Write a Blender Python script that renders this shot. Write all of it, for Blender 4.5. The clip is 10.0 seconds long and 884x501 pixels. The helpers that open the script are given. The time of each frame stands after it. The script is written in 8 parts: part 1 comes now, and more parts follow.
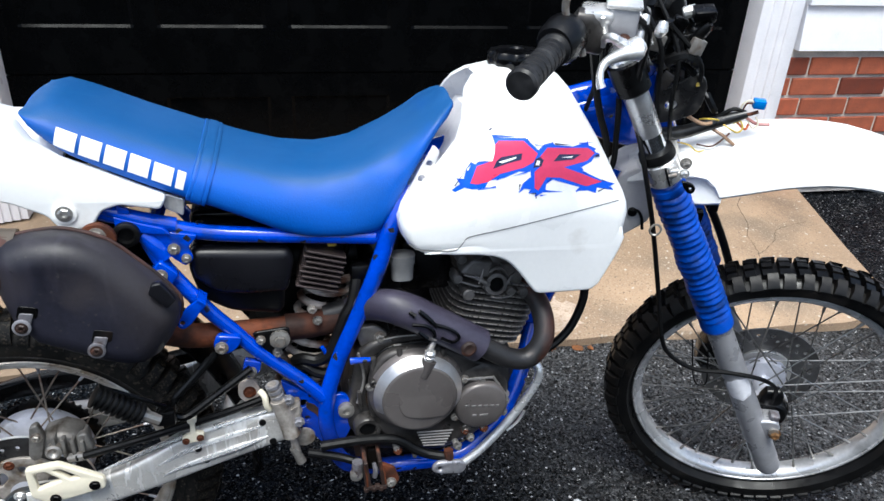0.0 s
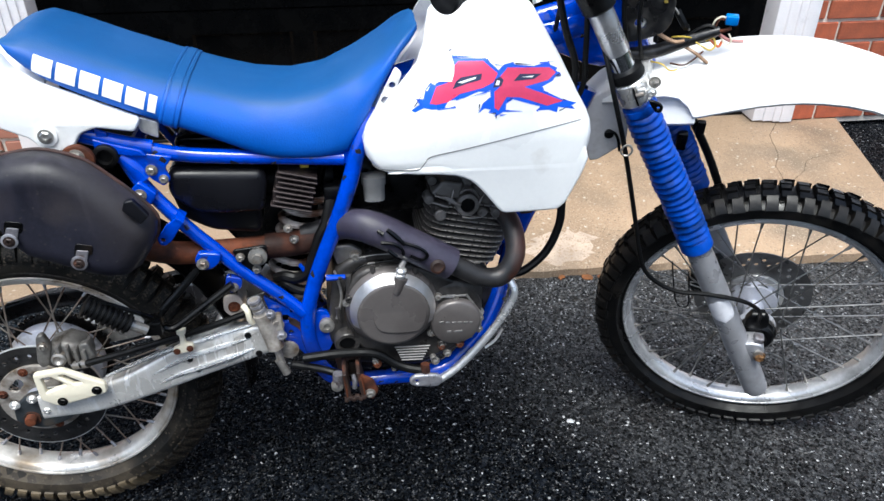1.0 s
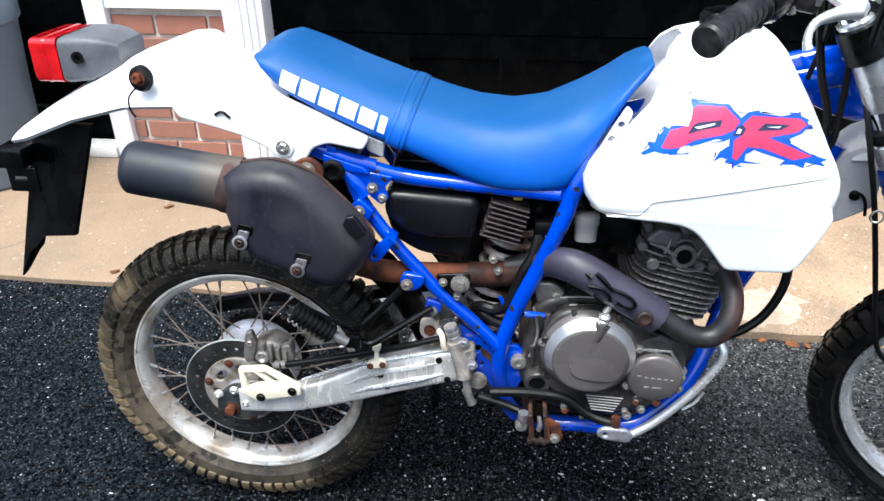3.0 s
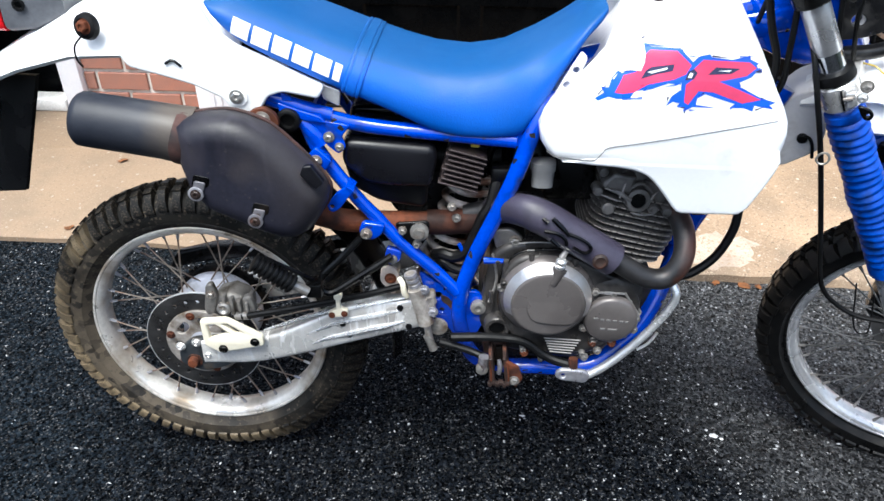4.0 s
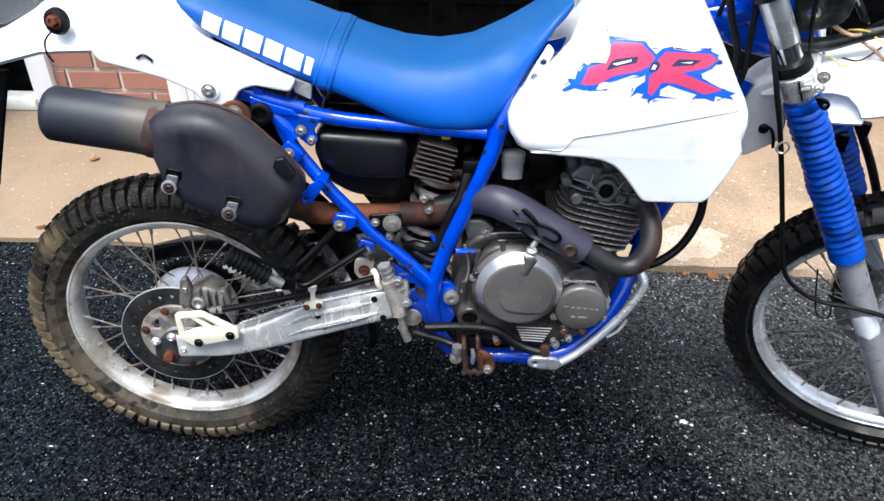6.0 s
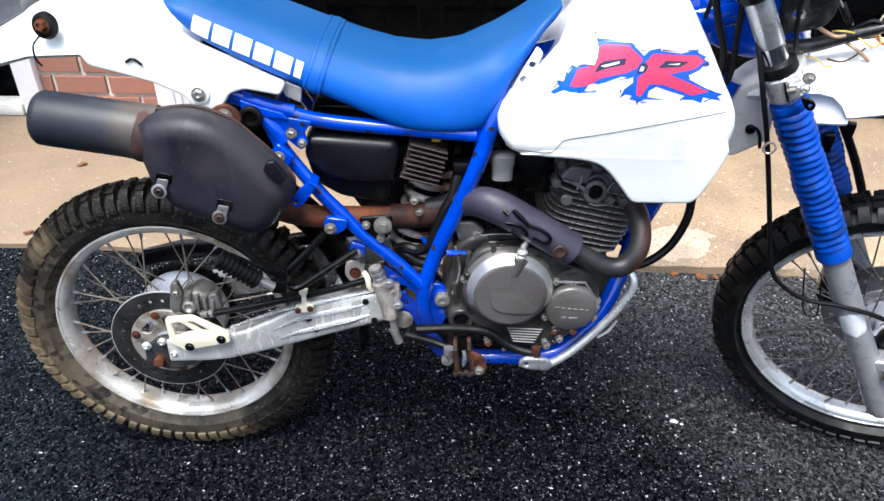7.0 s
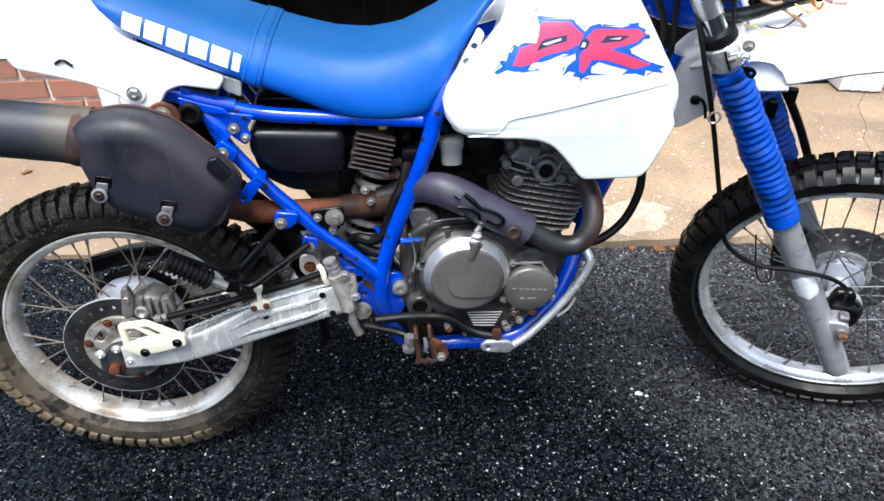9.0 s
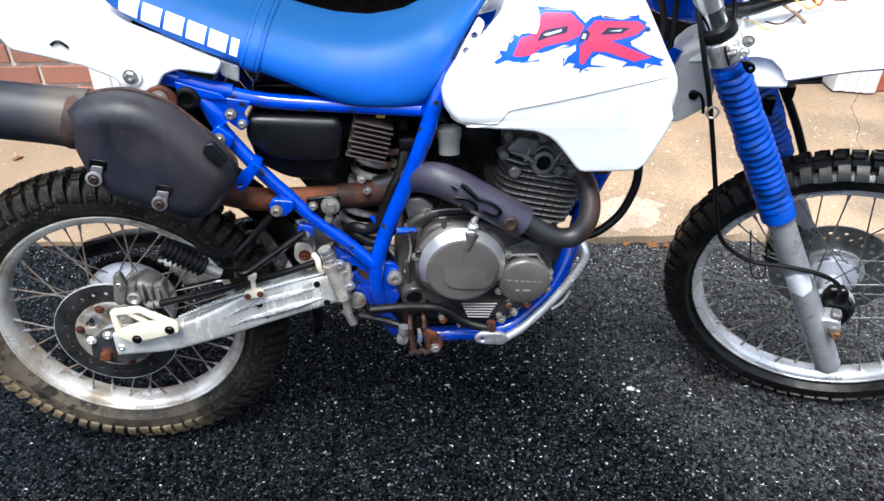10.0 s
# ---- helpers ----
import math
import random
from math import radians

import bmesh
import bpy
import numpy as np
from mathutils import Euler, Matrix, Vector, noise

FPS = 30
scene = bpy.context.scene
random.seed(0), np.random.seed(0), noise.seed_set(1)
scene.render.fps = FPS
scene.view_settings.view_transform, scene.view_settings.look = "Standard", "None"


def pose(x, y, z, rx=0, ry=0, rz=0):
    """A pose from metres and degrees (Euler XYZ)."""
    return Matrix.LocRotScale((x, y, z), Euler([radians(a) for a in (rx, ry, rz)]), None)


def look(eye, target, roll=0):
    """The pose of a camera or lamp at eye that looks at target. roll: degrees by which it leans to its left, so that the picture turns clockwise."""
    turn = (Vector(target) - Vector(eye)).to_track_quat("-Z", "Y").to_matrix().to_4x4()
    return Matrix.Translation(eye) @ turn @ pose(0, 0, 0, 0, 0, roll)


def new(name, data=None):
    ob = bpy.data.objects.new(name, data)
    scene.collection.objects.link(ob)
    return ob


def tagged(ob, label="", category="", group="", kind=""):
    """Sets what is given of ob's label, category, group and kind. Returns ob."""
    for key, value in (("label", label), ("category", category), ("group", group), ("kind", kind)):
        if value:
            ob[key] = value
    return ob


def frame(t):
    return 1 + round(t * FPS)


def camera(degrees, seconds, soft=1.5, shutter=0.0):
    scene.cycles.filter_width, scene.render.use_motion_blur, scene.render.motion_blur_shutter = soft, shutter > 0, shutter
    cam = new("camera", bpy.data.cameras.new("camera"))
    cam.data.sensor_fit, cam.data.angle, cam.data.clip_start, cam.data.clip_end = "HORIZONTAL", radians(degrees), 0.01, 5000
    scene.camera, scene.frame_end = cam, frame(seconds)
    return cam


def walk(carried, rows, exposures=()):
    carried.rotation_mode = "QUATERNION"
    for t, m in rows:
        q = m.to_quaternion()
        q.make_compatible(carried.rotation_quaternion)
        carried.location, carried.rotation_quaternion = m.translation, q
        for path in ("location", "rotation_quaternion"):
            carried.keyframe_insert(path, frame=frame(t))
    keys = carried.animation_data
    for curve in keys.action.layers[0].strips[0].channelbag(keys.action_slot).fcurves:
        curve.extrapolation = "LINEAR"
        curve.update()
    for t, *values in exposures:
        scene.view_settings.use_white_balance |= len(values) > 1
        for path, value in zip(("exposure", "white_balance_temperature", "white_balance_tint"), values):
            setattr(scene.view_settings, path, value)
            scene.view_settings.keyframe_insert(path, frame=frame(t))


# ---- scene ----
cam = camera(60.5, 10.0)
PATH = [
    (0, 0.4760, -1.1357, 1.3557, 61.676, -2.588, -11.103),
    (0.2, 0.5407, -1.1642, 1.3629, 61.467, -3.330, -10.140),
    (0.5, 0.6097, -1.2111, 1.3628, 60.171, -1.196, -7.740),
    (0.7, 0.6104, -1.2114, 1.3538, 59.238, -0.549, -8.214),
    (1, 0.6162, -1.2148, 1.3496, 57.190, -0.184, -7.330),
    (1.5, 0.6016, -1.2041, 1.3383, 54.472, 0.861, -1.860),
    (1.7, 0.5989, -1.2027, 1.3297, 55.653, 1.562, 1.704),
    (2, 0.5620, -1.1958, 1.3464, 58.133, 0.358, 6.695),
    (2.5, 0.5470, -1.1783, 1.3426, 58.126, 0.488, 8.410),
    (3, 0.5540, -1.1725, 1.3468, 59.180, 0.647, 7.051),
    (3.2, 0.5373, -1.1648, 1.3645, 56.357, -1.100, 4.824),
    (4.3, 0.5685, -1.1915, 1.3423, 55.419, 0.402, 3.838),
    (4.5, 0.5673, -1.1940, 1.3423, 55.306, 0.235, 3.125),
    (5, 0.5655, -1.2005, 1.3426, 55.291, -0.033, 2.528),
    (5.5, 0.5683, -1.2079, 1.3464, 55.766, -0.028, 1.449),
    (5.7, 0.5751, -1.2081, 1.3462, 55.494, -0.306, 2.611),
    (6.8, 0.5604, -1.2091, 1.3474, 55.448, -0.527, 1.211),
    (7, 0.5693, -1.2131, 1.3469, 55.717, -0.445, 1.409),
    (7.5, 0.5778, -1.2085, 1.3453, 55.460, -0.187, 0.510),
    (8, 0.5909, -1.1984, 1.3422, 54.934, 0.894, -0.827),
    (8.5, 0.5916, -1.2006, 1.3360, 54.451, 1.795, -2.061),
    (9, 0.5888, -1.2044, 1.3413, 54.692, 0.931, -2.697),
    (9.5, 0.5808, -1.2080, 1.3399, 54.435, 0.549, -2.388),
    (10, 0.5800, -1.2065, 1.3309, 54.410, -0.226, -2.720),
]
walk(cam, [(t, pose(x, y, z, rx, ry, rz)) for t, x, y, z, rx, ry, rz in PATH],
     exposures=[(0, 0.74, 5830, 3), (0.2, 0.52, 5830, 3), (0.5, 0.52, 5830, 3), (0.75, 0.68, 5830, 3), (1, 0.82, 5830, 3), (1.5, 0.98, 5830, 3), (2, 0.90, 5830, 3), (2.5, 1.06, 5830, 3), (3.2, 1.28, 5830, 3), (4.5, 1.12, 5830, 3), (10, 1.20, 5830, 3)])

# ---- world and light: bright overcast sky with a wide soft sun ----
world = bpy.data.worlds.new("overcast_sky")
scene.world = world
world.use_nodes = True
wn = world.node_tree.nodes
sky = wn.new("ShaderNodeTexSky")
sky.sky_type = "NISHITA"
sky.sun_disc = False
sky.sun_elevation = radians(68)
sky.sun_rotation = radians(200)
sky.air_density = 1.0
sky.dust_density = 6.0
sky.ozone_density = 1.0
world.node_tree.links.new(sky.outputs["Color"], wn["Background"].inputs["Color"])
wn["Background"].inputs["Strength"].default_value = 0.13
sun_data = bpy.data.lights.new("sun", "SUN")
sun_data.energy = 2.2
sun_data.angle = radians(30)
sun_data.color = (1.0, 0.96, 0.9)
sun = new("sun", sun_data)
sun.matrix_world = look((-0.6, -1.95, 5.0), (0.0, 0.0, 0.0))

# ---- helpers for building ----
from mathutils.bvhtree import BVHTree

V = Vector


def part(name, bm, material, parent=None, label="", angle=35):
    """One mesh object from a bmesh, under a thing or a part."""
    bmesh.ops.recalc_face_normals(bm, faces=bm.faces)
    me = bpy.data.meshes.new(name)
    bm.to_mesh(me)
    bm.free()
    me.materials.append(material)
    if len(me.polygons):
        me.polygons.foreach_set("use_smooth", [True] * len(me.polygons))
        me.set_sharp_from_angle(angle=radians(angle))
    ob = new(name, me)
    if parent is not None:
        ob.parent = parent
    if label:
        ob["label"] = label
    return ob


def thing(name, label, category, group="", kind=""):
    return tagged(new(name), label, category, group, kind)


def share(ob, m, name=None):
    """Another object on the same mesh, under the same parent."""
    o = ob.copy()
    scene.collection.objects.link(o)
    o.matrix_local = m
    return o


def spline(points, n=8, closed=False):
    """Catmull-Rom curve through points."""
    p = [V(q) for q in points]
    k = len(p)
    out = []
    spans = k if closed else k - 1
    for i in range(spans):
        if closed:
            a, b, c, d = p[(i - 1) % k], p[i], p[(i + 1) % k], p[(i + 2) % k]
        else:
            a, b, c, d = p[max(i - 1, 0)], p[i], p[i + 1], p[min(i + 2, k - 1)]
        for j in range(n):
            t = j / n
            out.append(0.5 * ((2 * b) + (c - a) * t + (2 * a - 5 * b + 4 * c - d) * t * t + (3 * b - a - 3 * c + d) * t ** 3))
    if not closed:
        out.append(p[-1].copy())
    return out


def rings(bm, loops, cap=True, closed=False):
    """Bridge equal rings of points into a skin."""
    rows = [[bm.verts.new(q) for q in loop] for loop in loops]
    n = len(rows[0])
    pairs = list(zip(rows, rows[1:]))
    if closed:
        pairs.append((rows[-1], rows[0]))
    for a, b in pairs:
        for i in range(n):
            j = (i + 1) % n
            bm.faces.new((a[i], a[j], b[j], b[i]))
    if cap and not closed:
        bm.faces.new(rows[0][::-1])
        bm.faces.new(rows[-1])
    return bm


def tube(points, radius, n=12, smooth=6, bm=None, closed=False):
    """A round bar through points; radius may be one for each point."""
    bm = bm or bmesh.new()
    k = len(points)
    rr = list(radius) if hasattr(radius, "__len__") else [radius] * k
    pts = spline(points, smooth, closed) if smooth > 1 else [V(q) for q in points]
    m = len(pts)
    loops = []
    ref = None
    for i, q in enumerate(pts):
        if closed:
            d = (pts[(i + 1) % m] - pts[i - 1]).normalized()
        else:
            d = (pts[min(i + 1, m - 1)] - pts[max(i - 1, 0)]).normalized()
        if ref is None:
            ref = d.orthogonal().normalized()
        ref = (ref - d * ref.dot(d)).normalized()
        w = d.cross(ref)
        f = i / (smooth if smooth > 1 else 1)
        a = int(f)
        r = rr[a % k] + (rr[(a + 1) % k if closed else min(a + 1, k - 1)] - rr[a % k]) * (f - a)
        loops.append([q + (ref * math.cos(t) + w * math.sin(t)) * r for t in [2 * math.pi * j / n for j in range(n)]])
    return rings(bm, loops, True, closed)


def lathe(profile, centre, axis=(0, 1, 0), n=32, bm=None, closed=False):
    """Turn a profile of (radius, along) about an axis through centre."""
    bm = bm or bmesh.new()
    ax = V(axis).normalized()
    u = ax.orthogonal().normalized()
    w = ax.cross(u)
    c = V(centre)
    loops = [[c + ax * h + (u * math.cos(t) + w * math.sin(t)) * max(r, 1e-4) for t in [2 * math.pi * j / n for j in range(n)]] for r, h in profile]
    return rings(bm, loops, True, closed)


def rounded(points, r, n=4):
    """A 2D outline with its corners rounded."""
    out = []
    k = len(points)
    for i in range(k):
        a, b, c = V((*points[i - 1], 0)), V((*points[i], 0)), V((*points[(i + 1) % k], 0))
        da, dc = (a - b), (c - b)
        q = min(r, da.length * 0.45, dc.length * 0.45)
        p0, p1 = b + da.normalized() * q, b + dc.normalized() * q
        for j in range(n + 1):
            t = j / n
            w = p0 * (1 - t) ** 2 + b * 2 * t * (1 - t) + p1 * t * t
            out.append((w.x, w.y))
    return out


def plate(outline, y0, y1, bevel=0.003, holes=(), seg=2, bm=None):
    """A plate with an outline in x and z, from y0 to y1, with bevelled edges and holes."""
    cu = bpy.data.curves.new("outline", "CURVE")
    cu.dimensions, cu.fill_mode = "2D", "BOTH"
    cu.extrude = max(abs(y1 - y0) / 2 - bevel, 1e-4)
    cu.bevel_depth, cu.bevel_resolution, cu.offset = bevel, seg, -bevel
    for loop in (outline, *holes):
        sp = cu.splines.new("POLY")
        sp.points.add(len(loop) - 1)
        for q, (x, z) in zip(sp.points, loop):
            q.co = (x, z, 0, 1)
        sp.use_cyclic_u = True
    ob = bpy.data.objects.new("outline", cu)
    me = bpy.data.meshes.new_from_object(ob)
    bpy.data.objects.remove(ob)
    bpy.data.curves.remove(cu)
    one = bmesh.new()
    one.from_mesh(me)
    yc = (y0 + y1) / 2
    for v in one.verts:
        v.co = V((v.co.x, yc - v.co.z, v.co.y))
    bmesh.ops.remove_doubles(one, verts=one.verts[:], dist=1e-5)
    if bm is None:
        bpy.data.meshes.remove(me)
        return one
    return joined(bm, one, me)


def joined(bm, one, me=None):
    """Add one bmesh to another."""
    me = me or bpy.data.meshes.new("joined")
    one.to_mesh(me)
    one.free()
    bm.from_mesh(me)
    bpy.data.meshes.remove(me)
    return bm


def box(x0, x1, y0, y1, z0, z1, bevel=0.0, bm=None, seg=2):
    bm = bm or bmesh.new()
    g = bmesh.ops.create_cube(bm, size=1.0, matrix=Matrix.Translation(((x0 + x1) / 2, (y0 + y1) / 2, (z0 + z1) / 2)) @ Matrix.Diagonal((x1 - x0, y1 - y0, z1 - z0, 1)))
    if bevel:
        es = {e for v in g["verts"] for e in v.link_edges}
        bmesh.ops.bevel(bm, geom=list(es), offset=bevel, segments=seg, affect="EDGES", profile=0.5)
    return bm


def oval(x, yc, zc, hy, hz, p=2.6, n=20):
    """A ring across x: a rounded box of half sizes hy and hz."""
    out = []
    for j in range(n):
        t = 2 * math.pi * j / n
        c, s = math.cos(t), math.sin(t)
        out.append(V((x, yc + hy * math.copysign(abs(c) ** (2 / p), c), zc + hz * math.copysign(abs(s) ** (2 / p), s))))
    return out


def moved(bm, m):
    bmesh.ops.transform(bm, matrix=m, verts=bm.verts)
    return bm


def between(a, b):
    """The pose that brings the z axis from a towards b."""
    d = V(b) - V(a)
    return Matrix.Translation(a) @ d.to_track_quat("Z", "Y").to_matrix().to_4x4()


def interp(x, table, k=1):
    """Value k of a table of rows by its first column, in straight lines."""
    if x <= table[0][0]:
        return table[0][k]
    for a, b in zip(table, table[1:]):
        if x <= b[0]:
            return a[k] + (b[k] - a[k]) * (x - a[0]) / (b[0] - a[0])
    return table[-1][k]


# ---- materials ----
def surf(name, base, rough=0.5, metal=0.0, var=0.25, scale=12.0, fine=140.0, bump=0.15, dirt=None, amount=0.0, dirt_scale=9.0, coat=0.0, rough_var=0.15, spec=0.5, dist=0.002):
    """A painted, cast or moulded surface: colour mottled at two scales, fine relief, stains of another colour."""
    m = bpy.data.materials.new(name)
    m.use_nodes = True
    nt = m.node_tree
    nd, ln = nt.nodes, nt.links
    b = nd["Principled BSDF"]
    tc = nd.new("ShaderNodeTexCoord")

    def noisy(sc, detail=5.0):
        t = nd.new("ShaderNodeTexNoise")
        t.inputs["Scale"].default_value = sc
        t.inputs["Detail"].default_value = detail
        ln.new(tc.outputs["Object"], t.inputs["Vector"])
        return t

    big, small = noisy(scale), noisy(fine, 4.0)
    mixn = nd.new("ShaderNodeMath")
    mixn.operation = "MULTIPLY_ADD"
    ln.new(small.outputs["Fac"], mixn.inputs[0])
    mixn.inputs[1].default_value = 0.5
    ln.new(big.outputs["Fac"], mixn.inputs[2])
    ramp = nd.new("ShaderNodeMapRange")
    ramp.inputs["From Min"].default_value = 0.5
    ramp.inputs["From Max"].default_value = 1.0
    ramp.inputs["To Min"].default_value = 1 - var
    ramp.inputs["To Max"].default_value = 1 + var
    ln.new(mixn.outputs[0], ramp.inputs["Value"])
    mul = nd.new("ShaderNodeMix")
    mul.data_type, mul.blend_type = "RGBA", "MULTIPLY"
    mul.inputs["Factor"].default_value = 1.0
    mul.inputs[6].default_value = (*base, 1)
    ln.new(ramp.outputs["Result"], mul.inputs[7])
    colour = mul.outputs[2]
    if dirt:
        t = noisy(dirt_scale, 8.0)
        r = nd.new("ShaderNodeMapRange")
        r.inputs["From Min"].default_value = 0.62 - 0.35 * amount
        r.inputs["From Max"].default_value = 0.78 - 0.25 * amount
        ln.new(t.outputs["Fac"], r.inputs["Value"])
        mx = nd.new("ShaderNodeMix")
        mx.data_type = "RGBA"
        ln.new(r.outputs["Result"], mx.inputs["Factor"])
        ln.new(colour, mx.inputs[6])
        mx.inputs[7].default_value = (*dirt, 1)
        colour = mx.outputs[2]
    ln.new(colour, b.inputs["Base Color"])
    rr = nd.new("ShaderNodeMapRange")
    rr.inputs["From Min"].default_value, rr.inputs["From Max"].default_value = 0.3, 0.7
    rr.inputs["To Min"].default_value = max(rough - rough_var, 0.02)
    rr.inputs["To Max"].default_value = min(rough + rough_var, 1.0)
    ln.new(big.outputs["Fac"], rr.inputs["Value"])
    ln.new(rr.outputs["Result"], b.inputs["Roughness"])
    b.inputs["Metallic"].default_value = metal
    b.inputs["Coat Weight"].default_value = coat
    b.inputs["Specular IOR Level"].default_value = spec
    if bump:
        bp = nd.new("ShaderNodeBump")
        bp.inputs["Strength"].default_value = bump
        bp.inputs["Distance"].default_value = dist
        ln.new(small.outputs["Fac"], bp.inputs["Height"])
        ln.new(bp.outputs["Normal"], b.inputs["Normal"])
    return m


def asphalt_material():
    """Wet dark asphalt: coarse stones in a black binder, some pale, drier and greyer towards the street with sky sheen
    painted in.
    """
    m = surf("wet_asphalt", (0.0034, 0.0042, 0.0058), 0.42, bump=0, spec=0.2, rough_var=0.1)
    nd, ln = m.node_tree.nodes, m.node_tree.links
    b = nd["Principled BSDF"]
    tc = next(n for n in nd if n.type == "TEX_COORD")

    def node(kind, **values):
        n = nd.new(kind)
        for k, v in values.items():
            n.inputs[k].default_value = v
        return n

    def maths(op, a, c, d=None):
        n = nd.new("ShaderNodeMath")
        n.operation = op
        for i, v in enumerate((a, c, d)):
            if v is None:
                continue
            if isinstance(v, (int, float)):
                n.inputs[i].default_value = v
            else:
                ln.new(v, n.inputs[i])
        return n.outputs[0]

    def ramp(value, low, high, to_low=0.0, to_high=1.0):
        n = node("ShaderNodeMapRange", **{"From Min": low, "From Max": high, "To Min": to_low, "To Max": to_high})
        ln.new(value, n.inputs["Value"])
        return n.outputs["Result"]

    # broken outlines: every stone field is read through a fine warp
    warp = node("ShaderNodeTexNoise", Scale=190.0, Detail=2.0)
    ln.new(tc.outputs["Object"], warp.inputs["Vector"])
    shift = nd.new("ShaderNodeVectorMath")
    shift.operation = "MULTIPLY_ADD"
    ln.new(warp.outputs["Color"], shift.inputs[0])
    shift.inputs[1].default_value = (0.012, 0.012, 0.0)
    ln.new(tc.outputs["Object"], shift.inputs[2])

    def stones(scale):
        v = node("ShaderNodeTexVoronoi", Scale=scale)
        ln.new(shift.outputs[0], v.inputs["Vector"])
        c = nd.new("ShaderNodeSeparateColor")
        ln.new(v.outputs["Color"], c.inputs["Color"])
        return v, c

    coarse, cc = stones(165.0)
    medium, mc = stones(255.0)
    big = node("ShaderNodeTexNoise", Scale=1.1, Detail=4.0)
    ln.new(tc.outputs["Object"], big.inputs["Vector"])
    patch = node("ShaderNodeTexNoise", Scale=5.0, Detail=4.0)
    ln.new(tc.outputs["Object"], patch.inputs["Vector"])
    sx = nd.new("ShaderNodeSeparateXYZ")
    ln.new(tc.outputs["Object"], sx.inputs[0])
    street = maths("MULTIPLY_ADD", big.outputs["Fac"], 1.3, maths("MULTIPLY_ADD", sx.outputs["Y"], 1.7, sx.outputs["X"]))
    patchy = maths("MULTIPLY_ADD", big.outputs["Fac"], 0.9, sx.outputs["Y"])
    # grey patch: drier ground plus sky sheen painted into the colour
    dry_sheen = maths("MULTIPLY", ramp(street, 1.60, 2.75), maths("MULTIPLY", ramp(patchy, 1.45, 1.05), ramp(maths("MULTIPLY_ADD", big.outputs["Fac"], 1.4, sx.outputs["X"]), 3.6, 2.5)))
    # blue-grey sky sheen painted into the binder colour towards the rear
    smooth = ramp(maths("MULTIPLY_ADD", big.outputs["Fac"], 0.9, sx.outputs["X"]), 0.55, -0.05)
    # binder and stones
    md = nd.new("ShaderNodeMix")
    md.data_type = "RGBA"
    ln.new(dry_sheen, md.inputs["Factor"])
    ln.new(b.inputs["Base Color"].links[0].from_socket, md.inputs[6])
    md.inputs[7].default_value = (0.046, 0.046, 0.0475, 1)
    ms = nd.new("ShaderNodeMix")
    ms.data_type = "RGBA"
    ln.new(smooth, ms.inputs["Factor"])
    ln.new(md.outputs[2], ms.inputs[6])
    ms.inputs[7].default_value = (0.0060, 0.0085, 0.0115, 1)
    grain = ramp(maths("POWER", cc.outputs["Blue"], 2.0), 0.0, 1.0, 0.18, 2.5)
    mg = nd.new("ShaderNodeMix")
    mg.data_type, mg.blend_type = "RGBA", "MULTIPLY"
    mg.inputs["Factor"].default_value = 1.0
    ln.new(ms.outputs[2], mg.inputs[6])
    ln.new(grain, mg.inputs[7])
    colour = mg.outputs[2]
    # pale stone flecks, sky glints painted into their tone: a smaller core of a chosen cell
    fringe = maths("MULTIPLY", ramp(sx.outputs["Y"], 0.22, 0.58), maths("MULTIPLY", ramp(sx.outputs["X"], 0.55, 0.85), ramp(sx.outputs["X"], 1.75, 1.45)))
    worn = maths("ADD", maths("MULTIPLY_ADD", fringe, 0.085, ramp(street, 0.35, 1.9, -0.055, 0.02)), ramp(sx.outputs["Y"], 0.0, 0.32, -0.036, 0.0))
    for vor, col, pick, core, tone in ((medium, mc, 0.76, 0.34, (0.105, 0.105, 0.109)), (coarse, cc, 0.914, 0.30, (0.46, 0.46, 0.465))):
        chance = ramp(maths("ADD", maths("MULTIPLY_ADD", patch.outputs["Fac"], 0.10, col.outputs["Red"]), worn), pick + 0.05, pick + 0.075)
        inside = ramp(maths("MULTIPLY_ADD", col.outputs["Green"], 0.34, vor.outputs["Distance"]), core + 0.14, core + 0.24, 1.0, 0.0)
        mx = nd.new("ShaderNodeMix")
        mx.data_type = "RGBA"
        ln.new(maths("MULTIPLY", chance, inside), mx.inputs["Factor"])
        ln.new(colour, mx.inputs[6])
        mx.inputs[7].default_value = (*tone, 1)
        colour = mx.outputs[2]
    ln.new(colour, b.inputs["Base Color"])
    # each stone lies at a tilt of its own; a few wet ones catch the sky
    shine = maths("MULTIPLY", maths("POWER", mc.outputs["Blue"], 4.0), ramp(dry_sheen, 0.0, 1.0, 0.30, 1.3))
    ln.new(shine, b.inputs["Specular IOR Level"])
    tilt = nd.new("ShaderNodeVectorMath")
    tilt.operation = "MULTIPLY_ADD"
    ln.new(coarse.outputs["Color"], tilt.inputs[0])
    tilt.inputs[1].default_value = (1.7, 1.7, 0.0)
    tilt.inputs[2].default_value = (-0.85, -0.85, 1.0)
    norm = nd.new("ShaderNodeVectorMath")
    norm.operation = "NORMALIZE"
    ln.new(tilt.outputs[0], norm.inputs[0])
    bp = nd.new("ShaderNodeBump")
    bp.invert = True
    bp.inputs["Strength"].default_value = 0.6
    bp.inputs["Distance"].default_value = 0.004
    ln.new(coarse.outputs["Distance"], bp.inputs["Height"])
    ln.new(norm.outputs[0], bp.inputs["Normal"])
    ln.new(bp.outputs["Normal"], b.inputs["Normal"])
    return m


